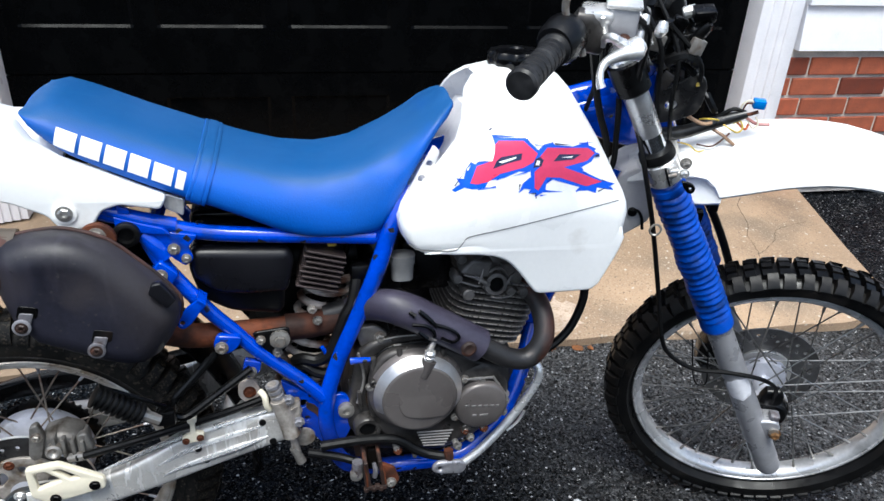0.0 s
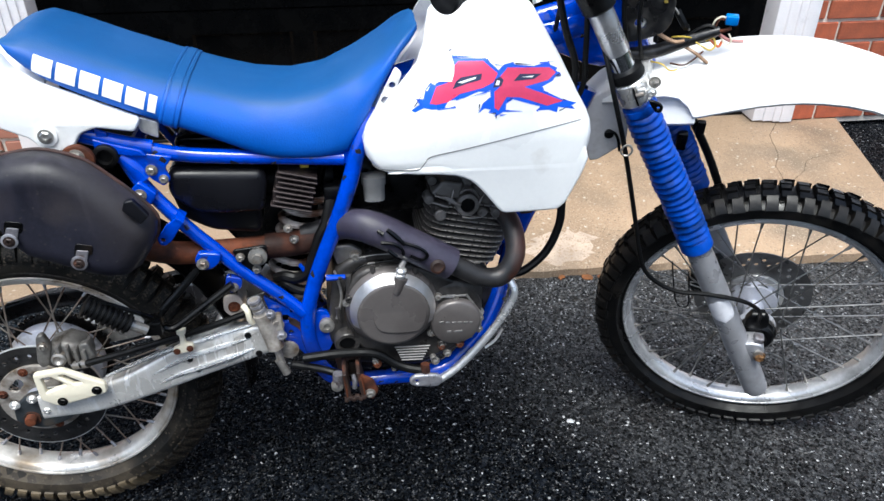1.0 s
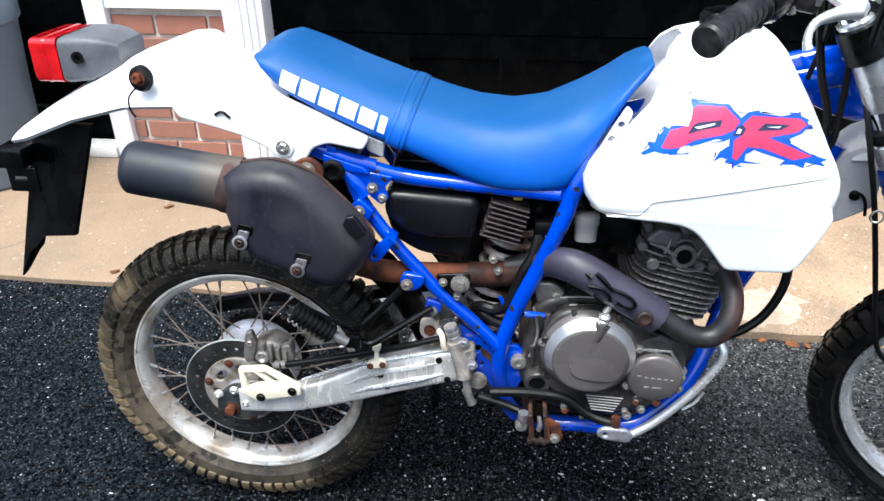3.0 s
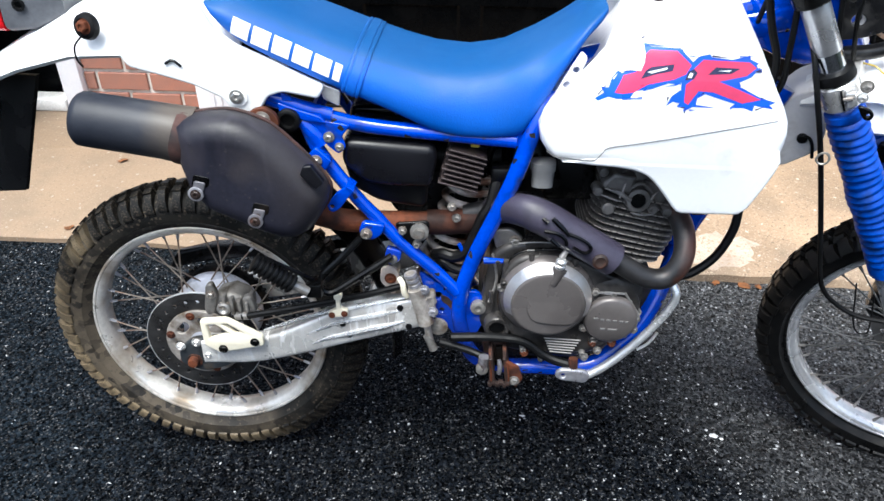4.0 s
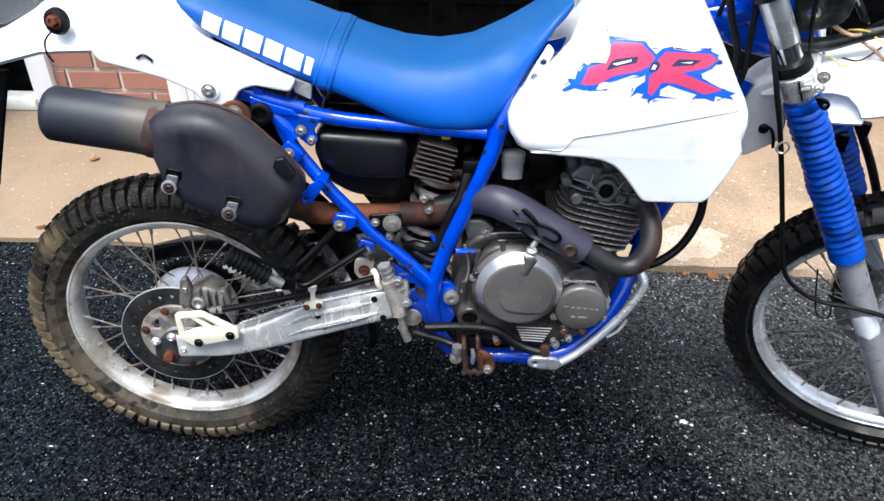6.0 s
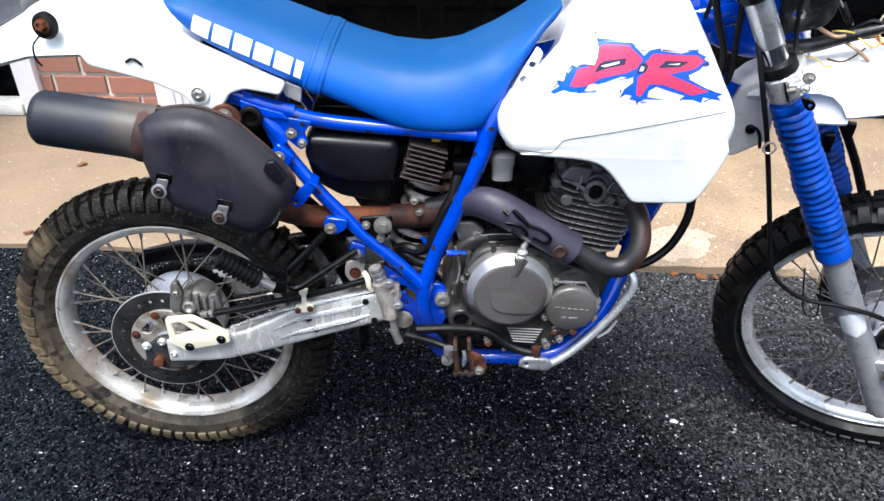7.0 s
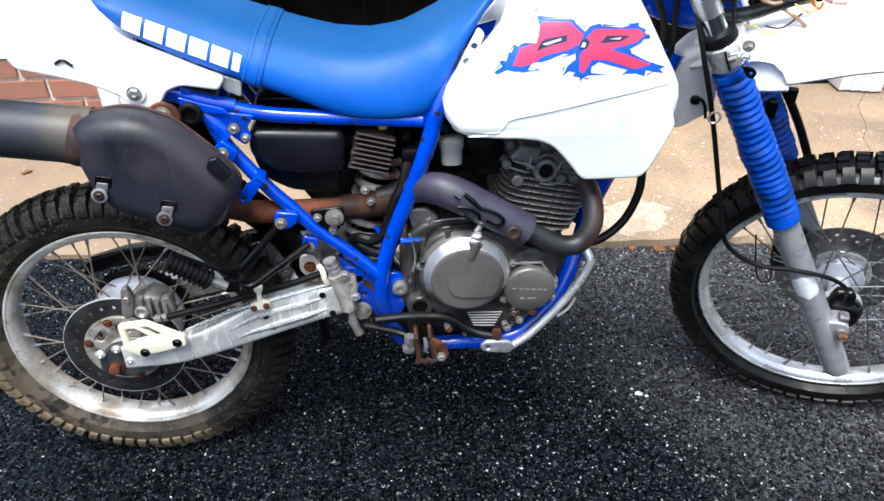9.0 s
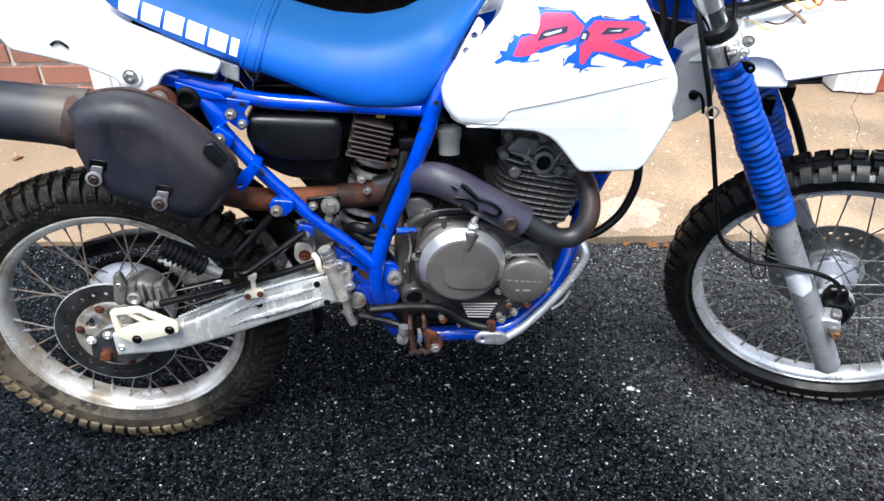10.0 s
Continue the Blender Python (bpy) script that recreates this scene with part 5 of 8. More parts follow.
# grey inner collar at the seat, and filler cap
bm = plate(rounded([(0.652, 0.872), (0.668, 0.905), (0.690, 0.945), (0.700, 0.935), (0.690, 0.905), (0.672, 0.872)], 0.005), -0.120, -0.112, 0.002, [circle(0.672, 0.892, 0.006, 14), circle(0.684, 0.916, 0.005, 14)])
part("collar", bm, grey_plastic_white, tank)
bm = bmesh.new()
loops = []
for r_, z in ((0.044, 1.040), (0.047, 1.048), (0.047, 1.058), (0.043, 1.064), (0.030, 1.067), (0.012, 1.0675), (0.010, 1.064)):
    k = 0.05 if r_ > 0.04 else 0.0
    loops.append([V((0.850 + r_ * (1 + k * math.cos(10 * t)) * math.cos(t), r_ * (1 + k * math.cos(10 * t)) * math.sin(t), z)) for t in [2 * math.pi * j / 80 for j in range(80)]])
rings(bm, loops)
part("filler_cap", bm, black_plastic, tank, "black ribbed filler cap")


def tank_decal(name, outline, material, lift, label=""):
    """A flat print that follows the tank's flank."""
    bm = plate(outline, -0.0005, 0.0005, 0.0)
    bmesh.ops.delete(bm, geom=[f for f in bm.faces if f.calc_center_median().y > -0.0004], context="FACES")
    for z in (0.885, 0.898, 0.907, 0.915, 0.93, 0.94, 0.95, 0.963, 0.975):
        bmesh.ops.bisect_plane(bm, geom=bm.verts[:] + bm.edges[:] + bm.faces[:], plane_co=(0, 0, z), plane_no=(0, 0, 1))
    for v in bm.verts:
        v.co.y = -tank_half(v.co.z) - lift
    return part(name, bm, material, tank, label)

BLUE_EDGE = [
    (0.708, 0.890), (0.7228, 0.8988), (0.7158, 0.9063), (0.7276, 0.9049), (0.7321, 0.9184), (0.7402, 0.9273), (0.747, 0.9237), (0.7569, 0.9303),
    (0.7703, 0.9304), (0.7733, 0.9421), (0.7767, 0.961), (0.79, 0.9577), (0.8234, 0.9565), (0.83, 0.9566), (0.8485, 0.9397), (0.8582, 0.9471),
    (0.8731, 0.9501), (0.8758, 0.9458), (0.905, 0.9431), (0.9297, 0.9483), (0.9315, 0.944), (0.9434, 0.939), (0.9393, 0.9353), (0.947, 0.9303),
    (0.9404, 0.9288), (0.934, 0.9215), (0.916, 0.914), (0.9198, 0.908), (0.9492, 0.8945), (0.9716, 0.8884), (0.962, 0.8844), (0.9692, 0.879),
    (0.942, 0.8835), (0.9394, 0.8756), (0.9256, 0.8802), (0.9055, 0.88), (0.9125, 0.8856), (0.8858, 0.8932), (0.8687, 0.8985), (0.8575, 0.8921),
    (0.8565, 0.8835)]
BLUE_EDGE += [
    (0.8854, 0.8798), (0.8517, 0.8803), (0.8388, 0.8738), (0.84, 0.8802), (0.8282, 0.8801), (0.8328, 0.8856), (0.8226, 0.8871), (0.813, 0.8807),
    (0.8204, 0.8949), (0.8316, 0.9027), (0.8328, 0.9103), (0.8144, 0.9117), (0.7913, 0.9039), (0.7664, 0.9006), (0.7602, 0.8913), (0.7787, 0.8906),
    (0.7401, 0.8895), (0.7282, 0.8925), (0.7133, 0.8869)]
tank_decal("blue_print", BLUE_EDGE, decal_blue, 0.0007, "jagged blue print")
tank_decal("magenta_print", [(0.7371, 0.8981), (0.7488, 0.9215), (0.767, 0.926), (0.7768, 0.9363), (0.7781, 0.948), (0.7865, 0.9543), (0.8257, 0.9532), (0.8469, 0.9354), (0.839, 0.9237), (0.8225, 0.917), (0.7852, 0.9099), (0.7648, 0.8991), (0.7481, 0.8966)], decal_magenta, 0.0012, "magenta printed block")
tank_decal("magenta_print", [(0.8504, 0.931), (0.8634, 0.9428), (0.93, 0.9404), (0.9402, 0.9332), (0.9265, 0.9229), (0.8876, 0.9153), (0.9166, 0.905), (0.9494, 0.8922), (0.9233, 0.8864), (0.8802, 0.9008), (0.8584, 0.9022), (0.8448, 0.8834), (0.8386, 0.8872), (0.8395, 0.9104), (0.8492, 0.9172)], decal_magenta, 0.0012, "magenta printed block")
# dark slashes inside the blocks, each with a pale fleck
for out in ([(0.774, 0.9173), (0.7804, 0.9276), (0.7886, 0.9327), (0.8219, 0.9366), (0.8196, 0.9279), (0.7955, 0.9233)], [(0.8706, 0.9239), (0.882, 0.9335), (0.917, 0.9323), (0.9039, 0.9256)], [(0.8375, 0.9163), (0.8422, 0.928), (0.8504, 0.931), (0.8556, 0.926), (0.8508, 0.9179)]):
    tank_decal("slash", out, decal_dark, 0.0017, "dark blue slash in the print")
for out in ([(0.783, 0.9262), (0.812, 0.9325), (0.811, 0.9298), (0.789, 0.9245)], [(0.884, 0.929), (0.904, 0.9305), (0.901, 0.928)], [(0.8415, 0.920), (0.845, 0.9265), (0.8495, 0.925), (0.847, 0.9195)]):
    tank_decal("fleck", out, white_plastic, 0.0021)
tank_decal("worn_print", [(0.745, 0.9275), (0.760, 0.9285), (0.7735, 0.9275), (0.778, 0.938), (0.7795, 0.9494), (0.7760, 0.9640), (0.766, 0.958), (0.750, 0.945)], white_plastic, 0.0026, "patch where the print has worn off")
# brush-stroke dashes round the print, dark and bright
rnd = random.Random(12)
DASHES = [((0.7735, 0.9685), (0.782, 0.9719)), ((0.7767, 0.9612), (0.8217, 0.9585)), ((0.8432, 0.9477), (0.8599, 0.9457)), ((0.8757, 0.9479), (0.9049, 0.9452)), ((0.9148, 0.9475), (0.943, 0.9484)), ((0.9427, 0.9332), (0.9495, 0.9311)), ((0.7126, 0.8956), (0.7366, 0.9243)), ((0.778, 0.902), (0.7994, 0.9083)), ((0.8277, 0.9112), (0.798, 0.9049)), ((0.8151, 0.8943), (0.8125, 0.8831)), ((0.7485, 0.8894), (0.7787, 0.8904)), ((0.847, 0.8763), (0.8587, 0.8772)), ((0.9424, 0.8785), (0.9601, 0.885))]
for k in range(26):
    i = rnd.randrange(len(BLUE_EDGE))
    (xa, za), (xb, zb) = BLUE_EDGE[i], BLUE_EDGE[(i + 1) % len(BLUE_EDGE)]
    d = V((xb - xa, zb - za)).normalized() * rnd.uniform(0.006, 0.013)
    o = rnd.uniform(-0.0022, 0.0022)
    DASHES.append(((xa + o, za - o), (xa + d.x + o, za + d.y - o)))
for k, (a, b) in enumerate(DASHES):
    d = V((b[0] - a[0], b[1] - a[1])).normalized()
    w = rnd.uniform(0.0008, 0.0016)
    n = (-d.y * w, d.x * w)
    tank_decal("dash", [(a[0] - n[0], a[1] - n[1]), (b[0], b[1]), (a[0] + n[0], a[1] + n[1])], white_plastic if k > 13 and k % 4 == 0 else decal_dark if k % 3 == 0 else decal_blue, 0.0023)


# ---- tail: cover, mudguard, flap, lamp ----
for s in (-1, 1):
    out = [(0.004, 0.985), (0.03, 1.028), (0.055, 1.030), (0.088, 1.014), (0.118, 1.003), (0.135, 0.970), (0.165, 0.947), (0.217, 0.924), (0.27, 0.898), (0.298, 0.886), (0.290, 0.870), (0.235, 0.880), (0.211, 0.872), (0.197, 0.850), (0.165, 0.843), (0.150, 0.852), (0.140, 0.868), (0.098, 0.888), (0.05, 0.902), (0.0, 0.915), (-0.02, 0.95)]
    if s > 0:
        out = [(x, min(z, 0.955)) for x, z in out[:1] + out[6:]]
    bm = plate(rounded(out, 0.007), s * 0.142, s * 0.112, 0.004, seg=2)
    cover = part("tail_cover", bm, white_plastic, bike, "white tail side cover")
    if s < 0:
        part("washer", lathe([(0.015, 0), (0.016, 0.003), (0.012, 0.004)], (0.164, -0.142, 0.873), (0, -1, 0), 24), white_plastic, cover)
        bolt(cover, 0.164, -0.1455, 0.873, 0.0085, 0.004, alloy)
        part("vent_slot", tube([(0.060, -0.143, 0.922), (0.072, -0.144, 0.928), (0.084, -0.143, 0.918)], 0.0022, 6, 4), black_plastic, cover)
        bm = plate(rounded([(0.287, 0.889), (0.321, 0.876), (0.317, 0.850), (0.292, 0.862)], 0.004), -0.118, -0.110, 0.002)
        part("clip_plate", bm, bright_alloy, cover)


def guard_loops(rows):
    loops = []
    for x, zt, w, drop in rows:
        top = [V((x, w * math.sin(t), zt - drop * (1 - math.cos(t)) / (1 - math.cos(1.35)))) for t in [(-1.35 + 2.7 * j / 14) for j in range(15)]]
        for q in top:
            q.y = q.y / math.sin(1.35)
        under = [V((x, q.y * 0.94, q.z - 0.006)) for q in reversed(top)]
        loops.append(top + under)
    return loops


rows = [(-0.347, 0.851, 0.050, 0.008), (-0.340, 0.859, 0.076, 0.014), (-0.30, 0.885, 0.095, 0.028), (-0.20, 0.943, 0.112, 0.046), (-0.10, 0.990, 0.122, 0.066), (-0.02, 1.019, 0.128, 0.090), (0.006, 1.021, 0.13, 0.093), (0.022, 1.012, 0.13, 0.088), (0.036, 0.994, 0.128, 0.075), (0.09, 0.975, 0.125, 0.07), (0.16, 0.960, 0.115, 0.06)]
part("rear_mudguard", rings(bmesh.new(), guard_loops(rows)), white_plastic, bike, "white plastic rear mudguard", 50)
# indicator mount: black grommet with a rusty stud
bm = lathe([(0.0, 0), (0.019, 0.0), (0.021, 0.004), (0.019, 0.012), (0.013, 0.014), (0.012, 0.008)], (-0.055, -0.122, 0.972), (-0.25, -1, 0.15), 22)
grommet = part("grommet", bm, black_rubber, bike, "black rubber indicator grommet")
bolt(grommet, -0.057, -0.132, 0.974, 0.009, 0.010, rust_mat, (-0.25, -1, 0.15))
part("loose_wire", tube([(-0.062, -0.134, 0.962), (-0.078, -0.136, 0.945), (-0.080, -0.136, 0.925), (-0.074, -0.134, 0.912)], 0.0016, 6, 5), black_rubber, grommet)
# mud flap
bm = bmesh.new()
loops = []
for k in range(6):
    t = k / 5
    sx, sz = -0.184 - 0.085 * t, 0.880 - 0.216 * t
    cx, cz = -0.335 - 0.111 * t, 0.862 - 0.327 * t
    sec = [(-0.085 + 0.012 * t, 0.0), (-0.055, 0.42), (-0.022, 0.78), (-0.010, 1.0), (0.006, 0.98), (0.012, 0.92), (0.022, 0.86), (0.032, 0.82)]
    outer_ = [V((sx + (cx - sx) * f, y, sz + (cz - sz) * f ** (1 + 1.6 * t))) for y, f in sec]
    loops.append(outer_ + [V((q.x + 0.005, q.y * 0.95, q.z + 0.002)) for q in reversed(outer_)])
rings(bm, loops)
part("mud_flap", bm, black_plastic, bike, "black plastic mud flap below the mudguard", 40)
# tail lamp
LAMP_X = 0.044
lamp_body = rings(bmesh.new(), [oval(x + LAMP_X, 0, z, w, h, 8.0, 40) for x, z, w, h in ((-0.268, 0.981, 0.064, 0.036), (-0.262, 0.981, 0.066, 0.038), (-0.222, 0.983, 0.063, 0.037), (-0.196, 0.986, 0.055, 0.029), (-0.174, 0.986, 0.045, 0.020))])
tail = part("tail_lamp", lamp_body, light_grey, bike, "grey tail lamp with red lens", 40)
part("lens", rings(bmesh.new(), [oval(x + LAMP_X, 0, 0.981, w, h, 10.0, 40) for x, w, h in ((-0.318, 0.062, 0.034), (-0.315, 0.064, 0.0365), (-0.27, 0.065, 0.0375))]), red_lens, tail, "red plastic lens", 40)
part("lens_rib", rings(bmesh.new(), [oval(x + LAMP_X, 0, 0.981, w, h, 10.0, 40) for x, w, h in ((-0.298, 0.0648, 0.0372), (-0.294, 0.0655, 0.0380), (-0.290, 0.0648, 0.0372))]), red_lens, tail)
part("socket", lathe([(0.010, 0), (0.010, 0.003), (0.006, 0.003), (0.005, 0.0)], (-0.235 + LAMP_X, -0.066, 0.988), (0, -1, 0), 16), black_rubber, tail)
bm = box(-0.400, -0.345, -0.055, 0.055, 0.782, 0.820, 0.006)
holder = part("plate_bracket", bm, black_plastic, bike, "black number plate bracket")
bm = plate([(-0.385, 0.738), (-0.330, 0.738), (-0.330, 0.784), (-0.385, 0.784)], -0.050, -0.044, 0.001, [[(-0.376, 0.760), (-0.350, 0.760), (-0.350, 0.767), (-0.376, 0.767)]])
part("bracket_tab", bm, black_plastic, holder)

# ---- exhaust ----
muf_out = [(0.088, 0.855), (0.105, 0.862), (0.1292, 0.8673), (0.157, 0.869), (0.174, 0.867), (0.1909, 0.8626), (0.2247, 0.847), (0.2563, 0.817), (0.2831, 0.7883), (0.3016, 0.7639), (0.3090, 0.7465), (0.3047, 0.7249), (0.2937, 0.7031), (0.2766, 0.6793), (0.2544, 0.6657), (0.2314, 0.6646), (0.2003, 0.6738), (0.1605, 0.6928), (0.118, 0.713), (0.094, 0.745), (0.084, 0.79), (0.084, 0.83)]
muf = part("muffler", plate(muf_out, -0.240, -0.156, 0.036, seg=9), muffler_black, bike, "black muffler with heat shield and worn paint", 50)
bm = tube([(0.10, -0.185, 0.822), (0.06, -0.188, 0.831), (-0.045, -0.196, 0.850), (-0.062, -0.1975, 0.8535), (-0.070, -0.198, 0.855)], [0.046, 0.043, 0.042, 0.041, 0.033], 28, 2)
part("end_pipe", bm, pipe_heat, muf)
bm = tube([(0.098, -0.185, 0.822), (0.094, -0.186, 0.823), (0.081, -0.187, 0.8255), (0.078, -0.187, 0.826)], [0.044, 0.0455, 0.0448, 0.0435], 28, 1)
rusty_black = surf("rusty_black", (0.052, 0.025, 0.021), 0.7, var=0.5, scale=22, bump=0.3, dirt=(0.018, 0.015, 0.016), amount=0.45, dirt_scale=16, spec=0.3)
part("seam_ring", bm, rusty_black, muf, "rusty welded seam")
for x, z in ((0.1125, 0.753), (0.1985, 0.7085)):
    # shade of the gap above each bracket, laid on as a black plate
    part("shield_slot", plate(rounded([(x - 0.006, z + 0.012), (x + 0.020, z + 0.010), (x + 0.024, z + 0.026), (x + 0.000, z + 0.031)], 0.004), -0.2409, -0.236, 0.0006), black_paint, muf, "black plate for the shaded slot in the heat shield")
    bm = plate(rounded([(x - 0.007, z + 0.002), (x + 0.011, z + 0.002), (x + 0.017, z + 0.018), (x + 0.000, z + 0.021)], 0.003), -0.2426, -0.2402, 0.0008)
    br = part("shield_bracket", bm, bracket_zinc, muf, "bent zinc bracket")
    part("washer", lathe([(0.0118, 0), (0.0118, 0.0026), (0.0102, 0.0034), (0.0072, 0.0030), (0.0066, 0.0018)], (x, -0.2424, z), (0, -1, 0), 24), clean_zinc if x < 0.15 else bracket_zinc, br)
    bolt(br, x, -0.2440, z, 0.0062, 0.003, dark_rust)
bm = plate(rounded([(0.2735, 0.7865), (0.2790, 0.8005), (0.2915, 0.8025), (0.3095, 0.7745), (0.2960, 0.7620)], 0.003), -0.2400, -0.228, 0.0025)
part("shield_lug", bm, faded_black, muf, "flat black lug on the shield's edge")
bm = plate(rounded([(0.172, 0.840), (0.190, 0.858), (0.208, 0.862), (0.224, 0.852), (0.230, 0.836), (0.220, 0.816), (0.190, 0.824)], 0.007), -0.160, -0.150, 0.002)
line = [(x, z) for x, z in spline_xz([(0.105, 0.8625), (0.157, 0.869), (0.1909, 0.8626), (0.2247, 0.847), (0.2563, 0.817), (0.2831, 0.7883), (0.3016, 0.7639), (0.3085, 0.7465), (0.3045, 0.7249), (0.2937, 0.7035)])]
part("weld_seam", tube([(x, -0.186, z) for x, z in line], 0.0032, 8, 1), rusty_black, muf, "rusty weld seam round the muffler", 60)
hanger = part("hanger", bm, rust_mat, muf, "rusty hanger bracket")
bolt(hanger, 0.2036, -0.160, 0.8427, 0.0095, 0.007)
mid = part("exhaust_pipe", tube([(0.24, -0.16, 0.695), (0.275, -0.135, 0.664), (0.32, -0.11, 0.640), (0.42, -0.09, 0.629), (0.50, -0.082, 0.628), (0.56, -0.084, 0.642), (0.60, -0.09, 0.660)], 0.0200, 16, 5), rust_mat, bike, "rusty brown exhaust pipe")
part("clamp", tube([(0.452, -0.086, 0.628), (0.500, -0.083, 0.628), (0.556, -0.084, 0.641)], 0.0225, 18, 3), scorched_rust, mid, "scorched dark pipe clamp")
bolt(mid, 0.505, -0.108, 0.650, 0.006)
part("header_pipe", tube([(0.845, -0.03, 0.665), (0.872, -0.07, 0.668), (0.889, -0.115, 0.645), (0.889, -0.145, 0.605), (0.866, -0.155, 0.572), (0.83, -0.155, 0.570), (0.778, -0.15, 0.597), (0.70, -0.145, 0.643), (0.645, -0.135, 0.676), (0.603, -0.105, 0.672), (0.56, -0.085, 0.655), (0.52, -0.08, 0.642)], 0.0182, 16, 6), pipe_dark, bike, "sooty header pipe with rust")
# slotted heat shield wrapped over the header
bm = bmesh.new()
path = spline([(0.566, -0.094, 0.655), (0.582, -0.108, 0.668), (0.604, -0.126, 0.678), (0.630, -0.142, 0.681), (0.66, -0.148, 0.670), (0.70, -0.15, 0.646), (0.74, -0.152, 0.622), (0.772, -0.153, 0.602)], 5)
loops = []
for i, q in enumerate(path):
    d = (path[min(i + 1, len(path) - 1)] - path[max(i - 1, 0)]).normalized()
    side = V((0, -1, 0))
    u = side.cross(d).normalized()
    u = u if u.z > 0 else -u
    r0 = 0.0245 + 0.0045 * min(1.0, i / 12)
    arc = [q + (u * math.cos(t) + side * math.sin(t)) * r0 for t in [radians(-25 + 20 * j) for j in range(12)]]
    inner = [q + (u * math.cos(t) + side * math.sin(t)) * (r0 - 0.003) for t in [radians(-25 + 20 * j) for j in reversed(range(12))]]
    loops.append(arc + inner)
rings(bm, loops)
shield = part("heat_shield", bm, shield_mat, bike, "faded purple-black slotted heat shield", 50)
part("rusty_screw", lathe([(0.013, 0), (0.013, 0.004), (0.009, 0.006), (0.003, 0.005)], (0.745, -0.180, 0.615), (0, -1, 0.1), 18), dark_rust, shield, "rusty round screw")
for pts, r_ in (([(0.646, -0.1740, 0.689), (0.655, -0.1775, 0.683)], [0.003, 0.0042]), ([(0.662, -0.1755, 0.690), (0.672, -0.1775, 0.681), (0.682, -0.179, 0.671), (0.690, -0.1795, 0.661)], [0.0035, 0.0045, 0.004, 0.003]), ([(0.650, -0.1788, 0.668), (0.672, -0.1795, 0.664), (0.684, -0.1798, 0.654), (0.687, -0.1802, 0.643)], 0.0032), ([(0.690, -0.1795, 0.664), (0.708, -0.1805, 0.657), (0.722, -0.1815, 0.648), (0.727, -0.1822, 0.637), (0.716, -0.1825, 0.631), (0.698, -0.1818, 0.640)], 0.0030), ([(0.662, -0.1775, 0.652), (0.676, -0.1800, 0.640)], 0.0032)):
    part("slot", tube(pts, r_, 6, 4), black_plastic, shield, "dark stamped slot")

# ---- engine ----
case_out = rounded([(0.567, 0.592), (0.552, 0.50), (0.545, 0.433), (0.590, 0.378), (0.723, 0.357), (0.80, 0.395), (0.836, 0.44), (0.836, 0.514), (0.79, 0.565), (0.70, 0.61), (0.616, 0.615)], 0.025)
engine = part("engine", plate(case_out, -0.122, 0.125, 0.012, seg=3), engine_grey, bike, "dull grey air-cooled single-cylinder engine", 45)
cover_out = rounded([(0.588, 0.565), (0.615, 0.598), (0.70, 0.605), (0.755, 0.575), (0.815, 0.545), (0.834, 0.505), (0.830, 0.455), (0.80, 0.43), (0.745, 0.392), (0.67, 0.388), (0.605, 0.425), (0.58, 0.49)], 0.03)
part("side_cover", plate(cover_out, -0.146, -0.118, 0.008, seg=3), engine_grey, engine, "grey crankcase side cover", 45)
part("gasket_step", plate([(0.664 + (x - 0.664) * 1.03, 0.50 + (z - 0.50) * 1.03) for x, z in cover_out], -0.130, -0.124, 0.002), greasy_black, engine)
bm = lathe([(0.083, 0.0), (0.083, 0.008), (0.079, 0.014), (0.0768, 0.0175), (0.0640, 0.0345), (0.0620, 0.0362), (0.058, 0.0367), (0.02, 0.0370)], (0.667, -0.138, 0.518), (0, -1, 0), 64)
clutch = part("clutch_cover", bm, cover_grey, engine, "round grey clutch cover", 40)
# highlight of the sky on the upper bevel, put in as an arc of brighter metal
bevel = []
for k in range(45):
    a = radians(-22 + 224 * k / 44)
    d = V((math.cos(a), 0, math.sin(a)))
    fade = min(1.0, k / 7, (44 - k) / 7)
    bevel.append([V((0.667, -0.138 - y, 0.518)) + d * r_ for r_, y in ((0.0640 + 0.0124 * (1 - fade), 0.0345 - 0.0165 * (1 - fade)), (0.0646, 0.0351), (0.0768, 0.0181), (0.0762, 0.0172))])
part("bevel_ring", rings(bmesh.new(), bevel), surf("bevel_highlight_metal", (0.70, 0.685, 0.68), 0.36, metal=0.9, var=0.14, scale=12, bump=0.06), clutch, "sky highlight on the upper bevel, built as brighter metal")
bm = lathe([(0.048, 0.0), (0.048, 0.014), (0.0455, 0.020), (0.042, 0.0225), (0.02, 0.023)], (0.781, -0.138, 0.478), (0, -1, 0), 40)
oil = part("oil_filter_cover", bm, cover_grey, engine, "round oil filter cover", 40)
# raised bars where the maker's name is cast
for a, b, z in ((0.750, 0.758, 0.484), (0.762, 0.769, 0.482), (0.773, 0.780, 0.481), (0.784, 0.791, 0.480), (0.795, 0.802, 0.479), (0.806, 0.811, 0.478), (0.764, 0.772, 0.462), (0.777, 0.793, 0.461)):
    part("cast_bar", plate([(a, z - 0.002), (b, z - 0.002), (b, z + 0.002), (a, z + 0.002)], -0.1618, -0.160, 0.0005), rib_grey, oil)
for k in range(3):
    a = radians(90 + 120 * k)
    bolt(oil, 0.781 + 0.051 * math.cos(a), -0.146, 0.478 + 0.051 * math.sin(a), 0.006, 0.006)
for k in range(6):
    t = k / 5
    part("cooling_rib", tube([(0.668 + 0.012 * t, -0.149, 0.4285 - 0.030 * t), (0.7335 - 0.014 * t, -0.149, 0.4255 - 0.030 * t)], 0.0016, 6, 1), rib_grey, engine)
